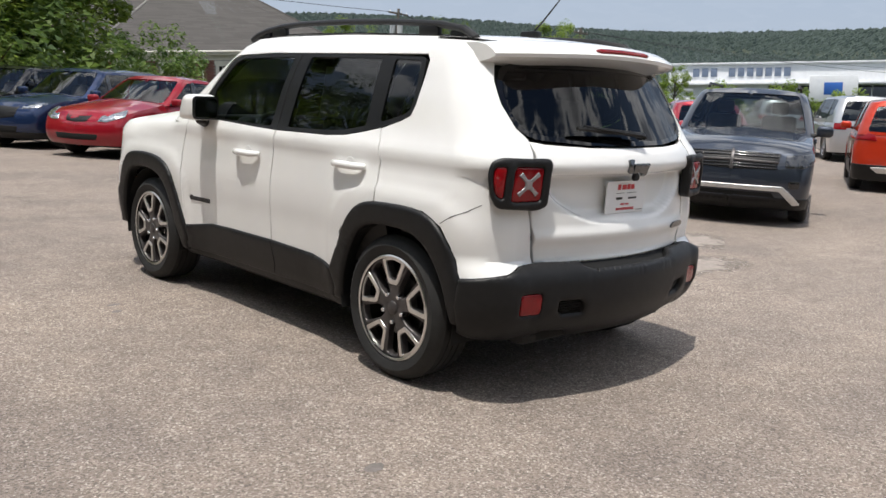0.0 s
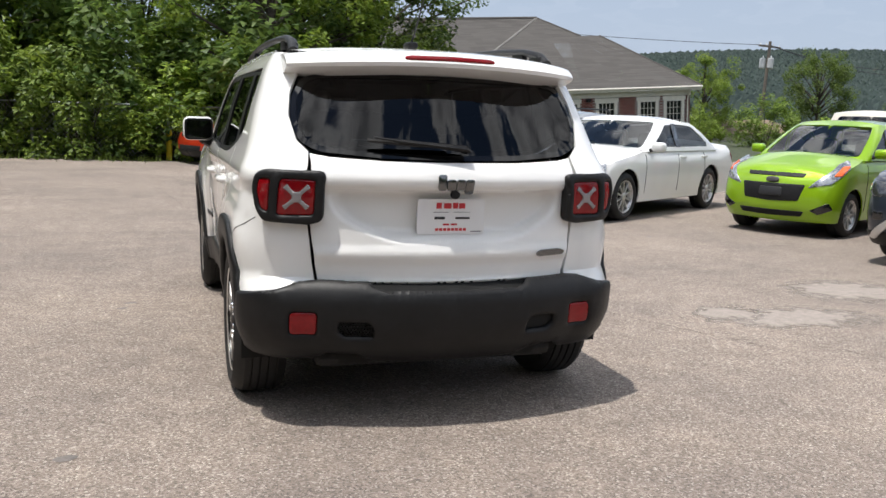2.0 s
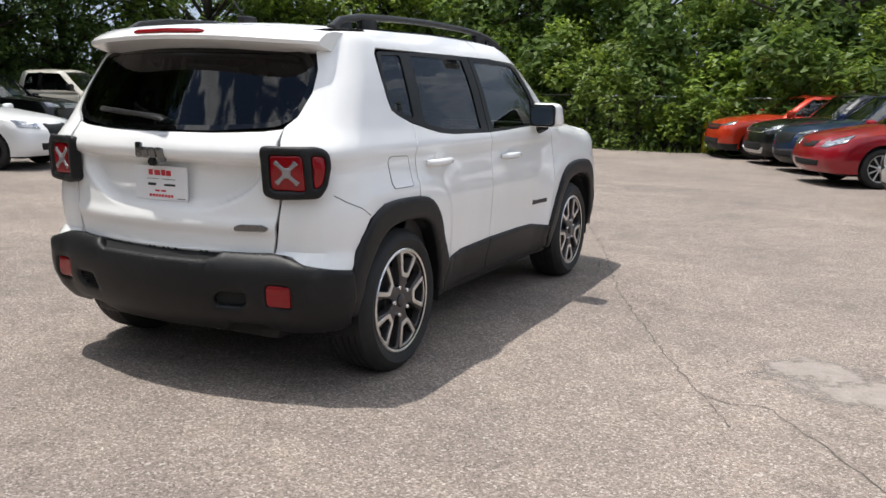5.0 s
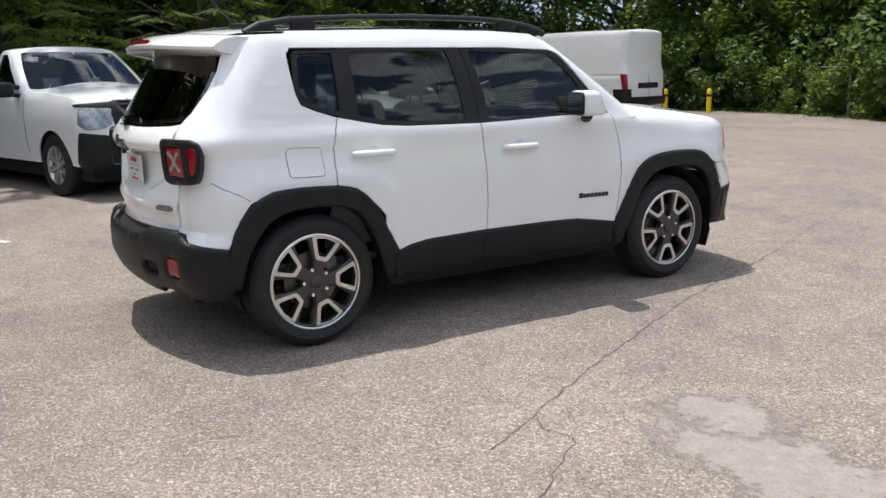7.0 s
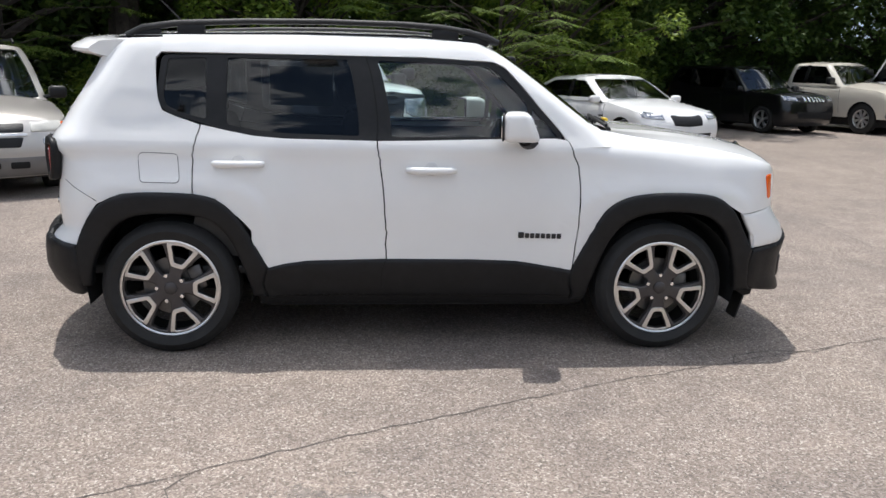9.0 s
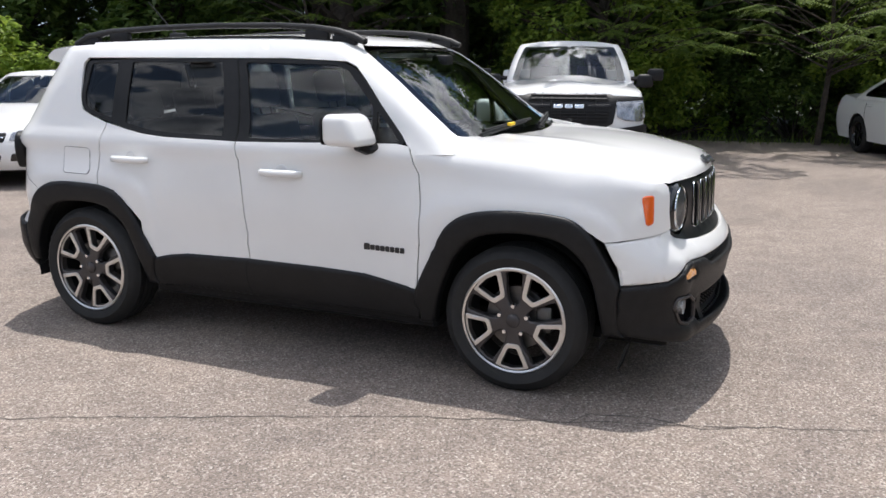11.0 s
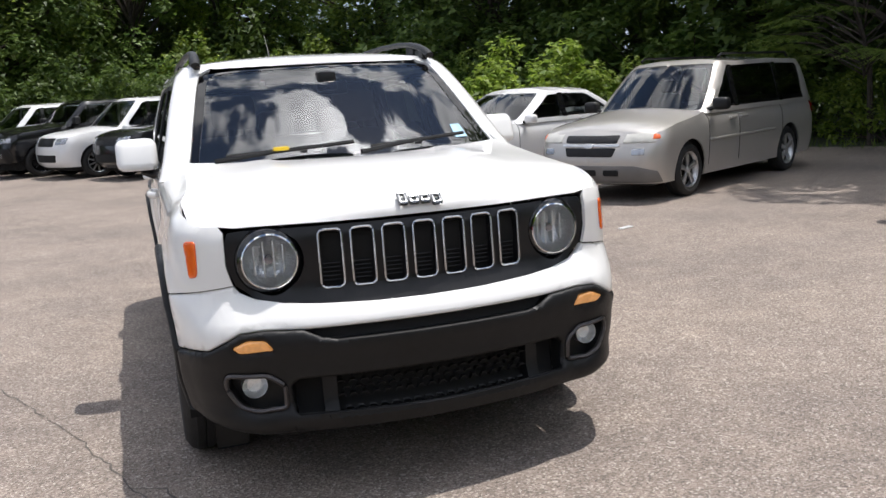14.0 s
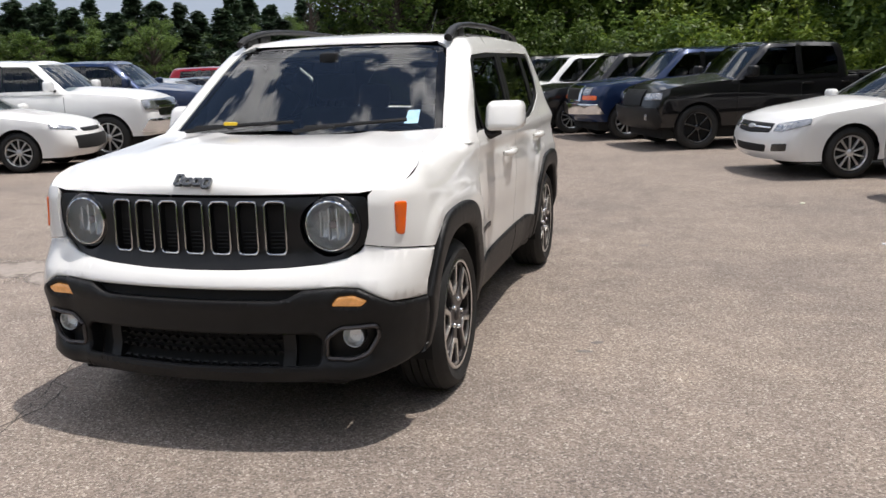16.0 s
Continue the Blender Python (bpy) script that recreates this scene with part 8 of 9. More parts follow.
def plant():
    rng = random.Random(11)
    kinds = [make_tree(11.5, 4.0, 1.6, 130, 135, 0.20, 1, M_LEAF, "tall broadleaf tree in full green leaf"), make_tree(10.0, 3.6, 1.2, 120, 135, 0.19, 2, M_LEAF, "rounded broadleaf tree in full leaf"),
             make_tree(13.0, 4.3, 2.0, 140, 115, 0.22, 3, M_LEAFDARK, "tall dark broadleaf tree at the wood edge"), make_tree(9.0, 3.4, 0.8, 115, 135, 0.185, 4, M_LEAFDARK, "low-branched dark green tree"), make_tree(7.5, 2.6, 0.6, 100, 190, 0.135, 5, M_LEAFLIME, "young light green tree in sun"),
             make_tree(16.0, 5.0, 5.8, 130, 150, 0.24, 6, M_LEAFDARK, "tall shade tree whose crown overhangs the lot")]
    spots = [(-13.8, -5.2, 5, 1.0), (-19.6, 4.2, 5, 0.9), (-12.8, -1.6, 4, 0.8), (-13.8, 3.9, 4, 0.75), (1.9, 20.4, 4, 1.15), (4.5, 22.4, 4, 1.3), (6.2, 25.6, 2, 0.72), (3.2, 25.6, 2, 0.78), (-3.6, 20.9, 4, 1.05), (-6.6, 22.0, 4, 1.2), (-9.6, 22.4, 4, 1.3), (-12.8, 22.9, 4, 1.25), (-15.8, 22.0, 4, 1.25), (-19.2, 20.4, 0, 0.95), (-5.0, 26.5, 2, 0.9), (-10.5, 27.5, 2, 1.0), (-16.5, 27.0, 2, 1.0), (-1.5, 27.5, 4, 0.95),
             (-22.6, 17.0, 3, 1.0), (-23.2, 13.0, 2, 0.95), (-23.0, 9.2, 3, 1.1), (-19.4, 6.6, 2, 0.9), (-17.0, 4.0, 3, 1.05), (-18.4, 0.6, 2, 0.9), (-18.0, -3.0, 3, 1.0), (-17.2, -6.6, 2, 0.9), (-16.0, -10.2, 3, 1.0), (-14.6, -13.8, 0, 0.9), (-13.0, -17.4, 1, 1.0), (-10.4, -22.0, 2, 0.9), (-8.2, -28.0, 0, 0.95), (-15.2, -3.8, 2, 1.1), (-13.0, -7.6, 2, 1.1), (-26.5, 15, 2, 1.1), (-26.5, 9, 2, 1.1), (-22.0, 3.5, 2, 1.1), (-20.5, -1.5, 2, 1.1), (-19.5, -6.5, 2, 1.1), (-18.2, -11.5, 2, 1.1), (-16.0, -16.5, 2, 1.1), (-14.0, -21.5, 2, 1.1), (-11.0, -26.5, 2, 1.1),
             (-2.6, -30.5, 4, 0.9), (0.8, -35.0, 1, 0.95), (-4.5, -33.5, 2, 1.0), (3.6, -41.0, 2, 0.9), (7.5, -47.0, 0, 0.95), (-1.0, -41.0, 2, 1.1), (4.5, -53.0, 2, 1.1), (10.5, -56.0, 2, 1.0), (9.5, -66.0, 2, 1.1),
             (46.8, 37.9, 4, 0.92), (44.6, 47.1, 1, 0.66), (38.6, 52.4, 4, 0.95), (52, 45, 0, 0.5), (56, 41, 1, 0.46), (60, 36, 4, 0.55), (64, 52, 3, 0.5), (34, 55.5, 3, 0.55),
             (6.4, -23.5, 2, 0.72), (6.8, -20.9, 3, 0.85), (4.2, -27.2, 2, 0.85), (5.2, -26.0, 0, 0.85), (0.6, -30.0, 3, 1.0), (7.2, -28.0, 2, 0.8), (6.0, -29.0, 2, 1.0), (8.6, -33.5, 2, 0.8), (-3.0, -32.0, 2, 0.95), (2.6, -32.5, 1, 0.9)]
    used = set()
    for x, y, k, s in spots:
        m = pose(x, y, 0, 0, 0, rng.uniform(0, 360)) @ Matrix.Diagonal((s, s, s * rng.uniform(0.92, 1.08), 1))
        if k not in used:
            used.add(k)
            kinds[k].matrix_world = m
        else:
            c = copy_thing(kinds[k], pose(0, 0, 0))
            c.matrix_world = m
    feathery(rng)
    bushes = [make_bush(1.5, 2.3, 54, 120, 0.115, 21, M_LEAF, "dense green bush at the fence"), make_bush(1.7, 2.6, 54, 110, 0.125, 22, M_LEAFDARK, "dark shaded shrub at the wood edge"), make_bush(1.3, 1.9, 50, 115, 0.105, 23, M_LEAFLIME, "light green sunlit shrub")]
    line = [(1.0, 17.3, 2), (-0.9, 17.4, 2), (-2.9, 17.7, 0), (-4.9, 18.1, 0), (-7.0, 18.7, 0), (-9.2, 19.4, 0), (-11.4, 20.2, 0), (-13.6, 19.9, 1), (-16.2, 19.6, 1), (-18.6, 18.5, 1), (-20.8, 16.2, 1), (-21.9, 13.4, 1), (-21.6, 10.5, 1), (-20.6, 7.2, 0), (-17.4, 6.2, 2), (-15.4, 4.4, 0), (-14.9, 1.9, 1), (-14.4, -0.6, 2), (-14.1, -3.0, 0), (-13.4, -5.4, 2), (-12.4, -7.7, 2), (-11.4, -10.2, 0), (-10.4, -12.8, 2), (-9.3, -15.4, 0), (-8.3, -18.0, 0), (-6.8, -20.6, 2), (-4.9, -23.2, 2), (-3.4, -26.0, 2), (-1.2, -28.6, 2), (3.4, 17.9, 1), (5.6, 19.4, 1), (8.2, 21.5, 1), (1.4, -31.6, 2), (3.2, -35.0, 0), (5.2, -39.5, 0)]
    line = [(x, y, k, rng.uniform(0.85, 1.2)) for x, y, k in line]
    # a second, taller rank of undergrowth closes the wood behind
    rank = [(2.4, 19.2), (-0.6, 19.6), (-3.4, 20.2), (-6.2, 20.6), (-9.0, 21.6), (-12.0, 22.6), (-15.2, 22.4), (-18.4, 21.4), (-21.6, 19.4), (-24.2, 16.0), (-24.8, 12.4), (-24.4, 8.6), (-21.2, 5.4), (-18.6, 3.4), (-17.6, 0.4), (-17.2, -2.6), (-16.4, -5.6), (-15.4, -8.6), (-14.2, -11.6), (-13.0, -14.6), (-11.8, -17.6), (-10.4, -20.6), (-8.4, -23.6), (-6.2, -26.4), (-3.8, -29.0), (-0.8, -31.0), (2.4, -30.4), (5.4, -26.6), (8.6, -24.4), (10.4, -29.4), (12.0, -35.0), (-28.0, 12.0), (-26.0, 5.0), (-23.0, -2.0), (-21.0, -9.0), (-18.0, -16.0), (-13.0, -25.0), (-8.0, -31.0)]
    line += [(x, y, 1, rng.uniform(1.5, 2.1) if x < 8 else 0.9) for x, y in rank]
    line += [(31.0 + 2.6 * q, 41.5 - 2.9 * q, (2, 0, 2)[q % 3], rng.uniform(1.1, 1.6)) for q in range(9)]
    line += [(-7.6, -13.4, 2, 1.5), (6.6, -18.9, 2, 0.8), (7.6, -20.2, 1, 0.9), (5.6, -21.6, 1, 1.1), (2.0, -23.0, 1, 1.2), (-0.8, -24.0, 1, 1.3), (-3.6, -25.4, 2, 1.9), (-1.4, -26.4, 2, 1.8), (1.0, -27.6, 2, 1.7), (-5.4, -22.8, 2, 1.7), (9.2, -23.4, 2, 0.9), (-1.2, 18.6, 2, 1.5), (-4.0, 18.9, 2, 1.7), (-6.6, 19.5, 2, 1.6), (2.2, 18.4, 2, 1.5), (-10.6, 21.2, 2, 1.5)]
    used = set()
    for x, y, k, s in line:
        m = pose(x, y, 0, 0, 0, rng.uniform(0, 360)) @ Matrix.Diagonal((s, s, s * rng.uniform(0.85, 1.1), 1))
        if k not in used:
            used.add(k)
            bushes[k].matrix_world = m
        else:
            copy_thing(bushes[k], pose(0, 0, 0)).matrix_world = m
    # a wall of pines beyond the lane, and one bare tree before it
    pine = make_tree(12.0, 3.0, 0.6, 95, 34, 0.42, 31, M_NEEDLE, "dark pine beyond the lot", True)
    for k in range(84):
        az, d = radians(-43 - 29 * (k % 28) / 27 + rng.uniform(-0.5, 0.5)), (60 if k < 28 else 68 if k < 56 else 76) + rng.uniform(-3, 3)
        h = 1.4 + d * math.tan(radians(rng.uniform(2.3, 3.9)))
        m = pose(-1.2 + d * math.cos(az), 5.2 + d * math.sin(az), 0, 0, 0, rng.uniform(0, 360)) @ Matrix.Diagonal((0.95, 0.95, h / 10.4, 1))
        if k == 0:
            pine.matrix_world = m
        elif k % 3 == 1:
            copy_thing(kinds[2], pose(0, 0, 0)).matrix_world = pose(*m.translation, 0, 0, rng.uniform(0, 360)) @ Matrix.Diagonal((0.45, 0.45, 0.95 * h / 13.0, 1))
        else:
            copy_thing(pine, pose(0, 0, 0)).matrix_world = m
    bare = root("bare_tree", pose(20.5, -46, 0), "tall bare brown tree before the pines", "tree")
    limbs = [tube([(0, 0, -0.1), (0.1, 0, 3), (0, 0.1, 6.4)], [0.22, 0.15, 0.03], 8)]
    for k in range(70):
        z, t = rng.uniform(1.6, 6.2), rng.uniform(0, 6.283)
        L = 1.5 * (1 - (z - 1.0) / 7.5) * rng.uniform(0.6, 1.1)
        limbs.append(tube([(0, 0, z), (L * 0.5 * math.cos(t), L * 0.5 * math.sin(t), z + L * 0.45), (L * 0.8 * math.cos(t), L * 0.8 * math.sin(t), z + L * 1.1)], [0.035, 0.025, 0.008], 4))
    part("trunk", joined(*limbs), M_BARK, bare)
    # grass tufts along the lot's edge
    vs, fs = [], []
    for i, (x, y) in enumerate(lot_edge):
        if y < -40 or x > 12:
            continue
        for _ in range(26):
            px, py = x + rng.gauss(0, 0.32), y + rng.gauss(0, 0.32)
            a, L = rng.uniform(0, 6.283), rng.uniform(0.05, 0.22)
            n = len(vs)
            vs += [(px - 0.008 * math.sin(a), py + 0.008 * math.cos(a), 0), (px + 0.008 * math.sin(a), py - 0.008 * math.cos(a), 0), (px + L * 0.5 * math.cos(a), py + L * 0.5 * math.sin(a), L)]
            fs.append((n, n + 1, n + 2))
    tagged(part("grass", (vs, fs), M_LEAF, smooth=False), "ragged grass along the asphalt edge", "grass", kind="stuff")
    # woods on the far ridge
    vs, fs = [], []
    iv = [Vector(v) for v in ((1, 0, 0), (-0.5, 0.87, 0), (-0.5, -0.87, 0), (0.25, 0.1, 1), (-0.3, -0.2, 0.8))]
    jf = [(0, 1, 3), (1, 4, 3), (1, 2, 4), (2, 0, 4), (0, 3, 4)]
    for _ in range(60000):
        a, d = radians(rng.uniform(6, 84)), 150 + 1750 * rng.uniform(0, 1) ** 1.25
        t = min(1.0, max(0.0, (d - 110) / 1800))
        ridge = 4.6 * max(0.3, math.cos(a - radians(28)))
        z = math.tan(radians(ridge)) * 1900 * t * (0.55 + 0.45 * t)
        if d > 400:
            z += (noise.noise(Vector((d * 0.0016 * math.cos(a) + 3, d * 0.0016 * math.sin(a), 0.3))) * 0.22) * z * 0.7
        s = rng.uniform(0.9, 2.2) * (1 + d / 800)
        n, sx = len(vs), rng.uniform(1.0, 1.8)
        o = Vector((rng.uniform(0, 50), 0, 0))
        for v in iv:
            k = 1 + 0.55 * noise.noise(v * 1.9 + o)
            vs.append((d * math.cos(a) + v.x * s * sx * k, d * math.sin(a) + v.y * s * sx * k, z + (v.z * 1.1 - 0.1) * s * k))
        fs += [tuple(i + n for i in f) for f in jf]
    tagged(part("far_woods", (vs, fs), M_HAZYWOOD), "woods covering the far hills", "woods", kind="stuff")


# pale bluish green: the haze of distance is put into the leaf colour
M_HAZYWOOD = leaf_material("hazy_foliage", (0.042, 0.068, 0.058), (0.105, 0.140, 0.114))
plant()


def fence(pts):
    """Chain-link fence: posts, rails and wire."""
    f = root("chain_link_fence", pose(0, 0, 0), "grey chain-link fence overgrown by bushes", "fence")
    steel = material("galvanised", (0.33, 0.34, 0.34), 0.5, 0.7, vary=0.15, scale=10)
    posts = []
    for (x0, y0), (x1, y1) in zip(pts, pts[1:]):
        n = max(1, round(math.hypot(x1 - x0, y1 - y0) / 2.6))
        posts += [(x0 + (x1 - x0) * k / n, y0 + (y1 - y0) * k / n) for k in range(n)]
    posts.append(pts[-1])
    wires = []
    for i, (x, y) in enumerate(posts):
        part("post", tube([(x, y, -0.1), (x, y, 1.32), (x + 0.08, y - 0.12, 1.5)], 0.032, 8), steel, f)
        if i + 1 < len(posts):
            u, v = posts[i + 1]
            part("rail", tube([(x, y, 1.3), (u, v, 1.3)], 0.022, 6), steel, f)
            L = math.hypot(u - x, v - y)
            for k in range(-10, int(L / 0.12) + 1):
                for s in (1, -1):
                    a, b = k * 0.12, k * 0.12 + 1.22
                    c0, c1 = max(a, 0), min(b, L)
                    if c1 - c0 < 0.05:
                        continue
                    z0, z1 = (c0 - a), (c1 - a)
                    if s < 0:
                        z0, z1 = 1.22 - z0, 1.22 - z1
                    wires.append(tube([(x + (u - x) * c0 / L, y + (v - y) * c0 / L, z0 + 0.05), (x + (u - x) * c1 / L, y + (v - y) * c1 / L, z1 + 0.05)], 0.0035, 3))
    tagged(part("wire_mesh", joined(*wires), steel, f, smooth=False), kind="stuff")


fence([(2.2, 17.0), (-4.0, 17.4), (-12.0, 19.9)])
for x, y in ((-0.9, 17.0), (-14.3, 17.3), (-13.2, 18.0)):
    b = root("bollard", pose(x, y, 0), "yellow painted steel bollard at the lot edge", "bollard", "yellow bollards")
    part("post", lathe([(0.0, 0.72), (0.05, 0.71), (0.07, 0.67), (0.075, 0.6), (0.075, -0.05)], 18, "z"), M_YELLOW if x > -5 else M_YELLOW, b)
    part("band", lathe([(0.077, 0.55), (0.077, 0.48)], 18, "z"), M_BLACKINK, b)

# ---- buildings, poles, wires ----
M_BRICK = material("brick_joint", (0.30, 0.27, 0.25), 0.9, vary=0.2, scale=10)


def shaded_pieces(name, lo, hi, rough=0.85):
    m = material(name, lo, rough, bump=0.3, bump_scale=40)
    nt = m.node_tree
    info, r = nt.nodes.new("ShaderNodeObjectInfo"), nt.nodes.new("ShaderNodeMixRGB")
    geo_, add = nt.nodes.new("ShaderNodeNewGeometry"), nt.nodes.new("ShaderNodeMath")
    add.operation = "WRAP"
    add.inputs[1].default_value, add.inputs[2].default_value = 0.0, 1.0
    s = nt.nodes.new("ShaderNodeMath")
    s.operation = "ADD"
    nt.links.new(info.outputs["Random"], s.inputs[0])
    nt.links.new(geo_.outputs["Random Per Island"], s.inputs[1])
    f = nt.nodes.new("ShaderNodeMath")
    f.operation = "FRACT"
    nt.links.new(s.outputs[0], f.inputs[0])
    r.inputs[1].default_value, r.inputs[2].default_value = (*lo, 1), (*hi, 1)
    nt.links.new(f.outputs[0], r.inputs[0])
    nt.links.new(r.outputs[0], nt.nodes["Principled BSDF"].inputs["Base Color"])
    return m


M_BRICKS = shaded_pieces("red_brick", (0.13, 0.035, 0.028), (0.22, 0.075, 0.055))
M_SHINGLE = shaded_pieces("grey_shingle", (0.070, 0.064, 0.059), (0.092, 0.085, 0.078), 0.95)
M_SEAM = material("pale_seam", (0.19, 0.18, 0.165), 0.9, vary=0.25, scale=3)
M_CREAM = material("cream_trim", (0.66, 0.62, 0.55), 0.6, vary=0.08, scale=6)


def brick_building():
    """Single-storey brick house with a hipped shingle roof; the lot slopes, so it stands askew to it."""
    m = Matrix.Translation((14.0, 38.0, -0.58)) @ Matrix.Rotation(radians(-4.0), 4, "Y") @ Matrix.Rotation(radians(-3), 4, "Z")
    b = root("brick_building", m, "red brick building with grey hipped shingle roof", "building")
    x0, x1, d, h = -14.0, 13.5, 15.0, 2.85
    wins = [(-12.0, 1.0), (-9.4, 1.0), (-6.8, 1.0), (-1.7, 0.95), (1.0, 1.0), (3.2, 1.0), (6.2, 1.0), (8.4, 1.0), (10.9, 1.0), (12.5, 1.0)]
    holes = [[(x - w / 2, 0.75), (x + w / 2, 0.75), (x + w / 2, 2.25), (x - w / 2, 2.25)] for x, w in wins]
    wall = part("wall", slab((0, 0, 0), (1, 0, 0), (0, 0, 1), [(x0, -0.8), (x1, -0.8), (x1, h), (x0, h)], 0.25, holes, step=2.0), M_BRICK, b, smooth=False)
    for name, o, ax, L in (("end_wall", (x1, 0, 0), (0, 1, 0), d), ("end_wall", (x0, d, 0), (0, -1, 0), d), ("back_wall", (x1, d, 0), (-1, 0, 0), x1 - x0)):
        part(name, slab(o, ax, (0, 0, 1), [(0, -0.8), (L, -0.8), (L, h), (0, h)], 0.25, step=4.0), M_BRICKS, b, smooth=False)
    for x, w in wins:
        fr = part("window", slab((x, -0.03, 0.75), (1, 0, 0), (0, 0, 1), [(-w / 2 - 0.13, -0.06), (w / 2 + 0.13, -0.06), (w / 2 + 0.13, 1.5), (w / 2 + 0.2, 1.52), (w / 2 + 0.2, 1.72), (-w / 2 - 0.2, 1.72), (-w / 2 - 0.2, 1.52), (-w / 2 - 0.13, 1.5)], 0.12, [[(-w / 2 + 0.04, 0.05), (w / 2 - 0.04, 0.05), (w / 2 - 0.04, 1.45), (-w / 2 + 0.04, 1.45)]], step=1.0), M_CREAM, b, "cream framed window with small panes", smooth=False)
        part("pane", slab((x, 0.06, 0.75), (1, 0, 0), (0, 0, 1), [(-w / 2, 0), (w / 2, 0), (w / 2, 1.5), (-w / 2, 1.5)], 0.01, step=1.0), M_NIGHT, fr, smooth=False)
        # plain dark sheet that closes the opening behind the pane
        part("blind", slab((x, 0.16, 0.75), (1, 0, 0), (0, 0, 1), [(-w / 2, 0), (w / 2, 0), (w / 2, 1.5), (-w / 2, 1.5)], 0.01, step=1.0), M_DASH, fr, smooth=False)
        for k in (-0.22, 0.0, 0.22):
            part("glazing_bar", rbox(x + k * w - 0.014, x + k * w + 0.014, 0.03, 0.055, 0.8, 2.2, 0), M_CREAM, fr, smooth=False)
        for z in (1.15, 1.5, 1.85):
            part("glazing_bar", rbox(x - w / 2, x + w / 2, 0.03, 0.055, z - 0.014, z + 0.014, 0), M_CREAM, fr, smooth=False)
    part("fascia", rbox(x0 - 0.45, x1 + 0.45, -0.47, -0.40, h - 0.06, h + 0.16, 0.01), M_CREAM, b)
    part("soffit", rbox(x0 - 0.4, x1 + 0.4, -0.42, 0.05, h - 0.08, h - 0.03, 0.0), M_CREAM, b)
    part("frieze", rbox(x0, x1, -0.06, 0.0, h - 0.35, h - 0.08, 0.01), M_CREAM, b)
    part("gutter", tube([(x0 - 0.45, -0.52, h + 0.10), (x1 + 0.45, -0.52, h + 0.10)], 0.06, 8), M_CREAM, b)
    for x in (-4.9, -0.6, 0.2, 4.8, 13.3):
        part("downpipe", tube([(x, -0.5, h), (x, -0.12, h - 0.35), (x, -0.08, h - 0.6), (x, -0.08, -0.3)], 0.045, 6), M_CREAM, b)
    for x in (-3.2, 4.0, 7.3):
        part("wall_light", rbox(x - 0.12, x + 0.12, -0.16, 0.0, 2.3, 2.48, 0.02), M_PLASTIC, b)
    # roof: planes of shingle courses, each course a step
    H, e = 4.55, 0.45
    rx0, rx1, ry = x0 + 7.5, 7.3, d / 2

    def slope(a, b2, c, dd, n, name):
        """Courses between the eave a-b2 and the ridge dd-c."""
        vs, fs = [], []
        a, b2, c, dd = map(Vector, (a, b2, c, dd))
        nrm = (b2 - a).cross(dd - a if (dd - a).length > 0.1 else c - a).normalized()
        if nrm.z < 0:
            nrm = -nrm
        for k in range(n):
            t0, t1 = k / n, (k + 1) / n
            l0, l1, r0, r1 = a.lerp(dd, t0), a.lerp(dd, t1), b2.lerp(c, t0), b2.lerp(c, t1)
            cols = max(1, int((r0 - l0).length / 0.9))
            for q in range(cols):
                u0, u1 = q / cols, (q + 1) / cols
                i = len(vs)
                vs += [tuple(l0.lerp(r0, u0) + nrm * 0.007), tuple(l0.lerp(r0, u1) + nrm * 0.007), tuple(l1.lerp(r1, u1)), tuple(l1.lerp(r1, u0))]
                fs.append((i, i + 1, i + 2, i + 3))
        tagged(part(name, (vs, fs), M_SHINGLE, b, smooth=False), kind="stuff")
    A, B, C, D = (x0 - e, -e, h + 0.16), (x1 + e, -e, h + 0.16), (x1 + e, d + e, h + 0.16), (x0 - e, d + e, h + 0.16)
    P, Q = (rx0, ry, h + H), (rx1, ry, h + H)
    X, Q2, X3, Q3, B1 = (9.17, 5.2, 6.14), (10.4, 5.2, 6.14), (9.17, 9.8, 6.0), (10.4, 9.8, 6.0), (13.75, -e, h + 0.16)
    slope(A, B1, Q, P, 60, "roof_slope")
    slope(B1, B, Q2, X, 40, "roof_slope")
    slope(B, C, Q3, Q2, 40, "roof_hip")
    part("roof_flat", ([X, Q2, Q3, X3], [(0, 1, 2, 3)]), M_SHINGLE, b, smooth=False)
    part("roof_gablet", ([Q, X, X3], [(0, 1, 2)]), M_SHINGLE, b, smooth=False)
    slope(D, A, P, P, 40, "roof_hip")
    slope(C, D, P, Q, 12, "roof_slope")
    part("ridge_cap", tube([P, Q], 0.1, 6), M_SHINGLE, b)
    part("roof_seam", tube([Q, (-1.1, -e, h + 0.17)], 0.07, 6), M_SEAM, b)
    part("hip_cap", tube([Q2, B], 0.06, 6), M_SHINGLE, b)
    part("hip_cap", tube([Q, X], 0.06, 6), M_SHINGLE, b)
    return b, wall, x0, x1, h, holes


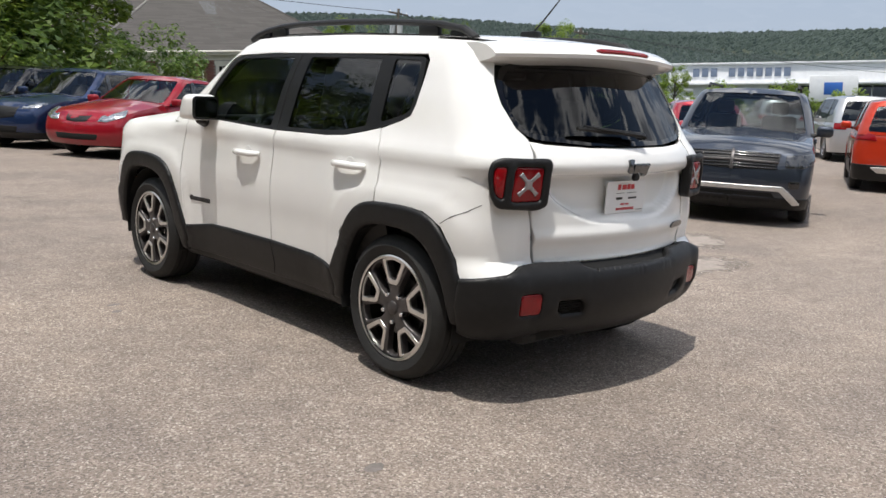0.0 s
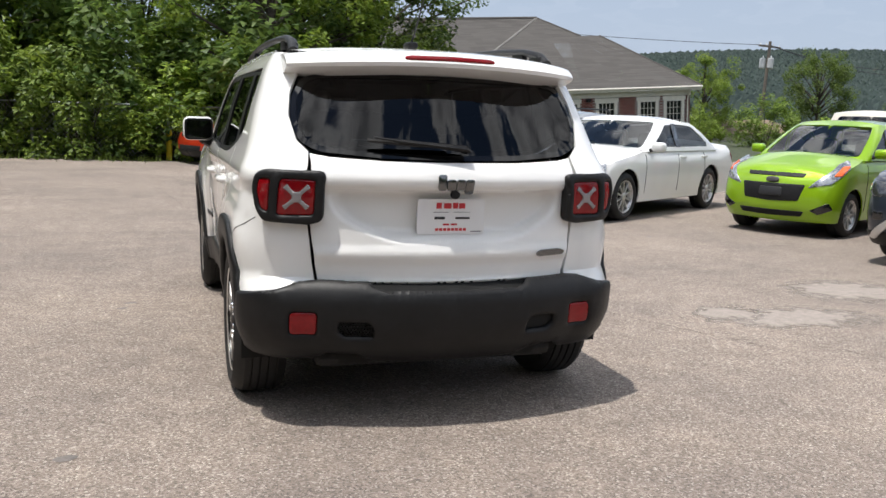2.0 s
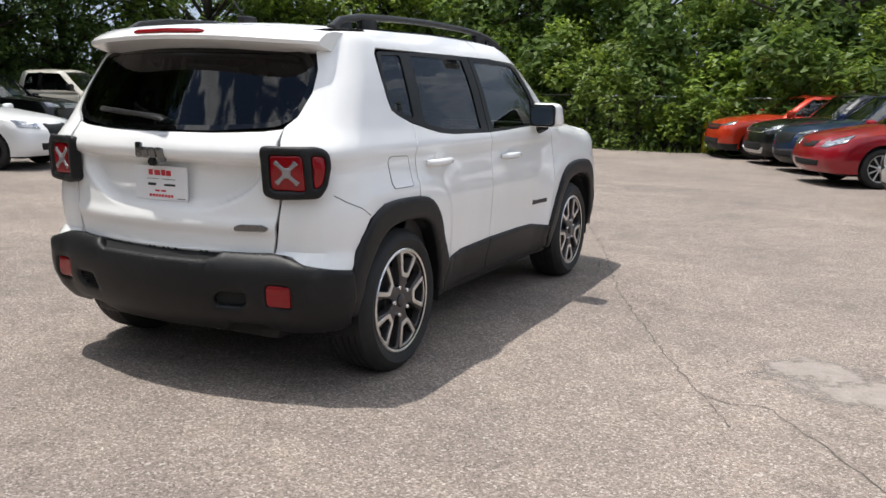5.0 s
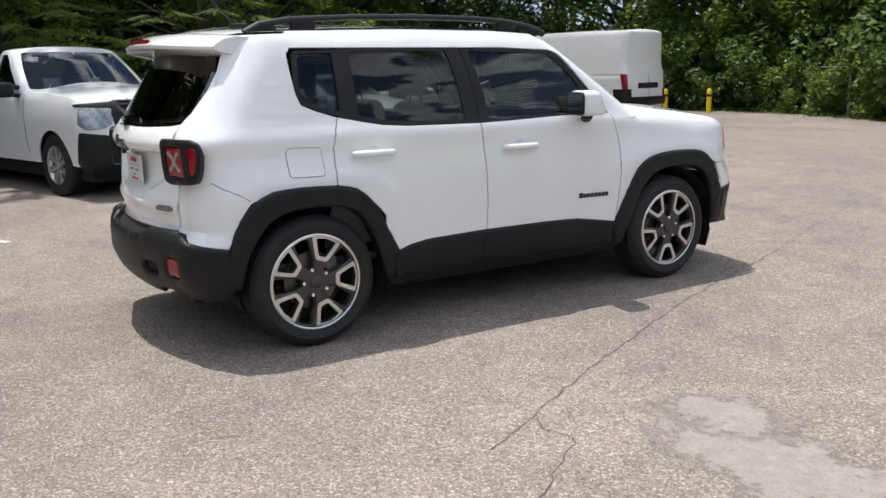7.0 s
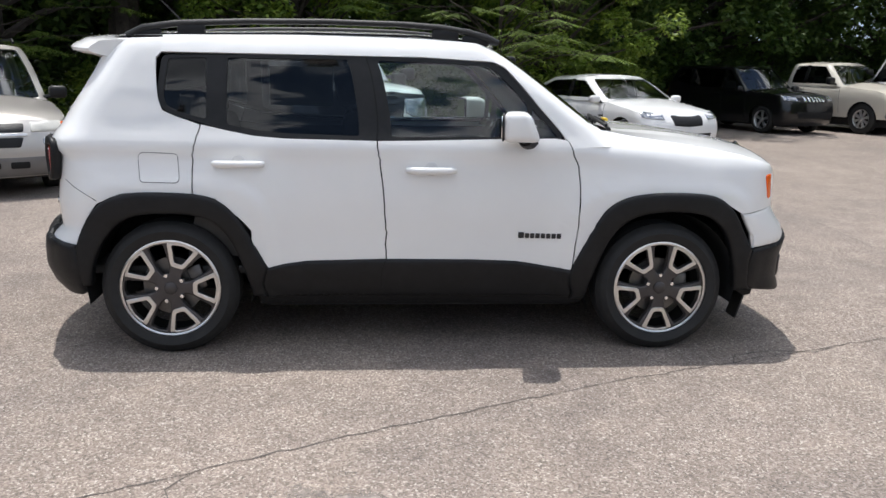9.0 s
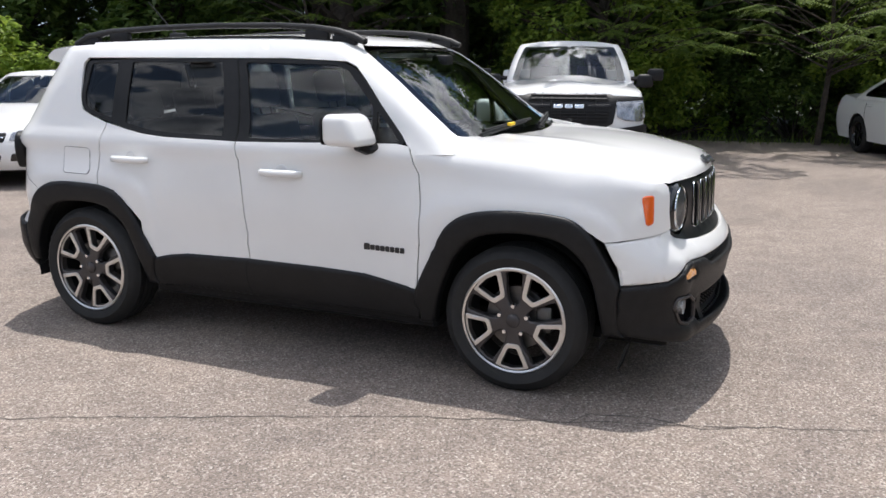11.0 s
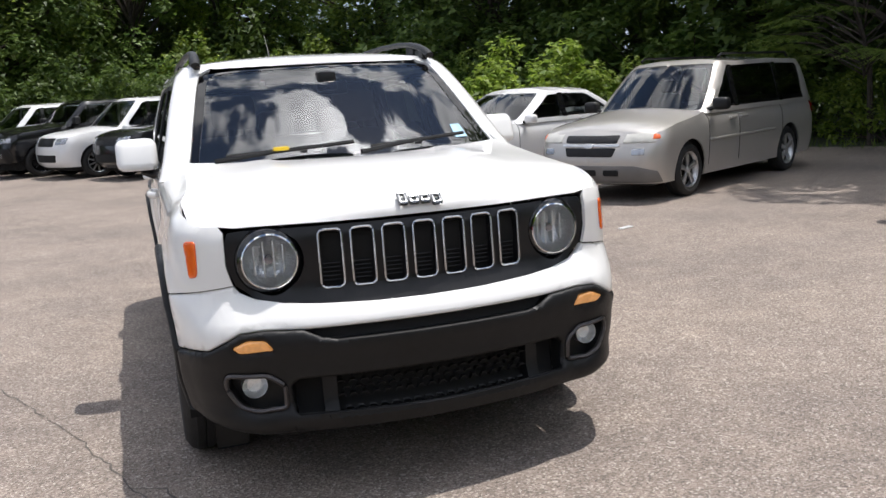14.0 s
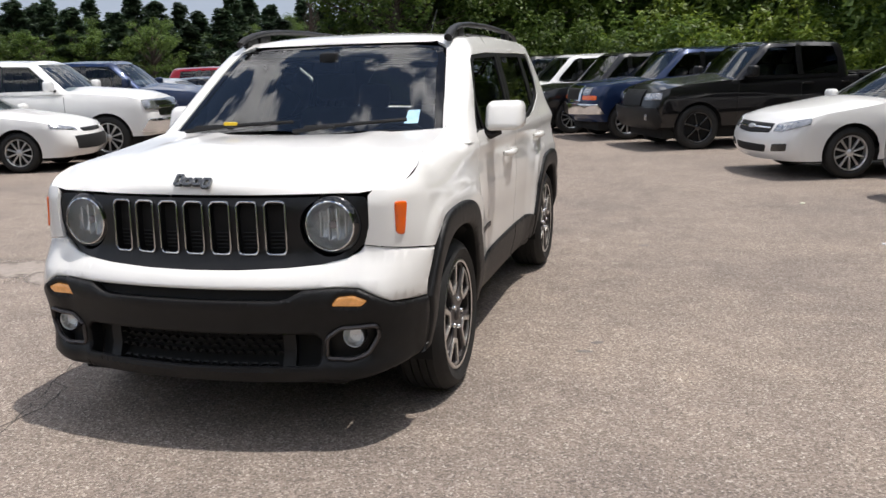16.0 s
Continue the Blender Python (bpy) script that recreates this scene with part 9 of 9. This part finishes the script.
def utility_pole(x, y, h, tilt, wires_to, tanks):
    p = root("utility_pole", pose(x, y, 0, 0, tilt, 0), "weathered wooden utility pole with crossarm and wires", "pole", "utility poles")
    wood = M_POLE
    part("pole", tube([(0, 0, -0.5), (0, 0, h)], [0.19, 0.12], 10), wood, p)
    part("crossarm", rbox(-1.1, 1.1, -0.06, 0.06, h - 0.5, h - 0.36, 0.01), wood, p)
    for k in (-0.95, -0.35, 0.35, 0.95):
        part("insulator", lathe([(0.0, 0.18), (0.05, 0.16), (0.03, 0.1), (0.06, 0.06), (0.03, 0.0)], 10, "z", (k, 0, h - 0.36)), M_PLATE, p)
    for k in range(tanks):
        a = k * 2.1 + 0.4
        t = part("transformer", lathe([(0.0, 0.62), (0.2, 0.6), (0.25, 0.54), (0.25, -0.2), (0.2, -0.26), (0.0, -0.28)], 18, "z", (0.42 * math.cos(a), 0.42 * math.sin(a), h - 2.0)), M_SILVERTANK, p, "grey transformer can")
        part("bushing", lathe([(0.0, 0.22), (0.03, 0.2), (0.03, 0.0)], 8, "z", (0.42 * math.cos(a), 0.42 * math.sin(a), h - 1.4)), M_PLATE, t)
    for k, (u, v, z) in enumerate(wires_to):
        pts = []
        for q in range(13):
            t = q / 12
            pts.append(((u - x) * t, (v - y) * t, (h - 0.3) + (z - h + 0.3) * t - 4 * t * (1 - t) * 1.2))
        part("wire", tube(pts, 0.022, 4), M_BLACKINK, p)


M_POLE = material("pole_wood", (0.13, 0.11, 0.09), 0.9, vary=0.3, scale=12, bump=0.4, bump_scale=30)
M_SILVERTANK = material("grey_tank", (0.45, 0.46, 0.46), 0.5, vary=0.1)
M_WHITEWALL = material("white_cladding", (0.72, 0.73, 0.74), 0.6, vary=0.06, scale=2)
M_BLUESIGN = material("blue_sign", (0.03, 0.12, 0.42), 0.4)
M_BROWNROOF = material("brown_roof", (0.20, 0.145, 0.105), 0.9, vary=0.2, scale=4)


def far_side():
    # pole near the valley, and one further along the line
    utility_pole(47.8, 57.5, 8.3, 2.5, [(62, 48, 7.3), (62.5, 48, 6.6), (-10, 75, 10.0)], 3)
    utility_pole(62.0, 48.0, 7.6, 2.5, [(150, 30, 12), (150.5, 30, 11)], 2)
    # low building with a brown hipped roof
    b = root("low_house", pose(42, 53, -0.2, 0, -3, -42) @ Matrix.Scale(0.5, 4), "low building with a brown hipped roof", "building")
    part("wall", rbox(-9, 9, -5, 5, -1, 1.6, 0.02), M_CREAM, b)
    part("roof", ([(-10, -6, 1.5), (10, -6, 1.5), (10, 6, 1.5), (-10, 6, 1.5), (-5, 0, 3.6), (5, 0, 3.6)], [(0, 1, 5, 4), (1, 2, 5), (2, 3, 4, 5), (3, 0, 4)]), M_BROWNROOF, b, smooth=False)
    # car dealer's hall across the valley: white front, glass below, its sign as bars
    b = root("dealer_hall", pose(118, 56, 0, 0, -3, 118 + 180), "white flat-roofed showroom across the valley with a lettered front", "building")
    part("wall", rbox(-15, 15, 0, 14, -1.5, 7.3, 0.03), M_WHITEWALL, b)
    part("cornice", rbox(-15.2, 15.2, -0.3, 14, 7.3, 7.6, 0.02), M_WHITEWALL, b)
    for k in range(8):
        part("shop_window", rbox(-1 + k * 1.95, 0.8 + k * 1.95, -0.08, 0.02, 0.3, 4.2, 0.01), M_TRIM, b)
    for k, w in enumerate((0.9, 0.9, 0.9, 0, 0.9, 0.9, 0.9, 0.9, 0.9, 0.9, 0.9)):
        if w:
            part("sign_bar", rbox(-11.5 + k * 1.25, -11.5 + k * 1.25 + w, -0.12, 0.0, 5.6, 6.8, 0.02), M_GUNSIGN, b)
    part("canopy", rbox(-15, 15, -1.4, 0, 4.4, 4.7, 0.03), M_WHITEWALL, b)
    b = root("blue_sign_board", pose(100, 40, 0, 0, -3, 112 + 180), "white and blue sign board on legs", "sign")
    part("board", rbox(-2.6, 2.6, -0.15, 0.15, 2.2, 5.2, 0.05), M_WHITEWALL, b)
    part("blue_band", rbox(-1.0, 1.0, -0.18, -0.13, 3.0, 4.4, 0.05), M_BLUESIGN, b)
    for x in (-1.8, 1.8):
        part("leg", rbox(x - 0.1, x + 0.1, -0.1, 0.1, -0.5, 2.3, 0.02), M_STEEL, b)
    for x, y, w, d, h, tn in ((92, 62, 14, 8, 2.3, 125), (110, 80, 18, 9, 2.4, 130), (140, 95, 16, 9, 3.0, 135), (78, 66, 6, 5, 1.9, 130)):
        b = root("low_warehouse", pose(x, y, 0, 0, -3, tn + 180), "low white flat-roofed building down the valley", "building", "low white buildings")
        part("wall", rbox(-w / 2, w / 2, 0, d, -1, h, 0.02), M_WHITEWALL, b)
        part("roof_edge", rbox(-w / 2 - 0.2, w / 2 + 0.2, -0.2, d + 0.2, h, h + 0.3, 0.02), M_SILVERTANK, b)
        for k in range(int(w / 3)):
            part("window", rbox(-w / 2 + 1 + k * 3, -w / 2 + 2.4 + k * 3, -0.06, 0.02, 0.8, 1.5, 0.01), M_TRIM, b)
    b = root("blue_sign_board", pose(48, -58, 0, 0, 0, 60), "small blue sign board on a post", "sign")
    part("board", rbox(-1.6, 1.6, -0.1, 0.1, 1.6, 3.0, 0.05), M_BLUESIGN, b)
    part("leg", rbox(-0.1, 0.1, -0.1, 0.1, -0.5, 1.7, 0.02), M_STEEL, b)


M_GUNSIGN = material("sign_grey_blue", (0.16, 0.20, 0.28), 0.5)
building, brick_wall, bx0, bx1, bh, bholes = brick_building()
far_side()
# far end of the lot: more parked cars, alike in make
src = [o for o in scene.objects if o.parent is None and o.name.startswith("parked_")]
rng_far = random.Random(5)
for k in range(20):
    o = src[rng_far.randrange(len(src))]
    row, q = divmod(k, 13)
    c = copy_thing(o, pose(0, 0, 0))
    c.matrix_world = pose(22 + row * 9.5 + q * 1.9, 6 - q * 2.6 + row * 7, 0, 0, 0, -55 + rng_far.uniform(-2, 2)) if q < 6 else pose(36 + row * 10 + q * 1.5, 14 - q * 2.4 + row * 7, 0, 0, 0, 125)
# bricks of the front wall, where it is seen between the windows
bm_ = rbox(0, 0.205, -0.012, 0.004, 0, 0.062, 0)
first_brick = None
rows_ = []
for r in range(40):
    z = -0.4 + r * 0.075
    q = 0
    x = bx0 + (0.11 if r % 2 else 0)
    while x < bx1 - 0.2:
        if not any(h[0][0] - 0.33 < x < h[1][0] + 0.12 and h[0][1] - 0.14 < z < h[2][1] + 0.25 for h in bholes):
            rows_.append((x, z))
        x += 0.217
near = [p for p in rows_ if 1.55 < p[1] < 2.42 and 3.7 < p[0] < 12.9]
near = near[:: max(1, len(near) // 290)][:290]
rest = set(rows_) - set(near)
for x, z in near:
    if first_brick is None:
        ob = first_brick = part("brick", bm_, M_BRICKS, brick_wall, smooth=False)
    else:
        ob = new("brick", first_brick.data)
        ob.parent = brick_wall
    ob.location = (x, 0, z)
vs, fs = [], []
for x, z in sorted(rest):
    n = len(vs)
    vs += [(x, -0.012, z), (x + 0.205, -0.012, z), (x + 0.205, -0.012, z + 0.062), (x, -0.012, z + 0.062), (x, 0, z + 0.062), (x + 0.205, 0, z + 0.062)]
    fs += [(n, n + 1, n + 2, n + 3), (n + 3, n + 2, n + 5, n + 4)]
tagged(part("bricks", (vs, fs), M_BRICKS, brick_wall, smooth=False), kind="stuff")
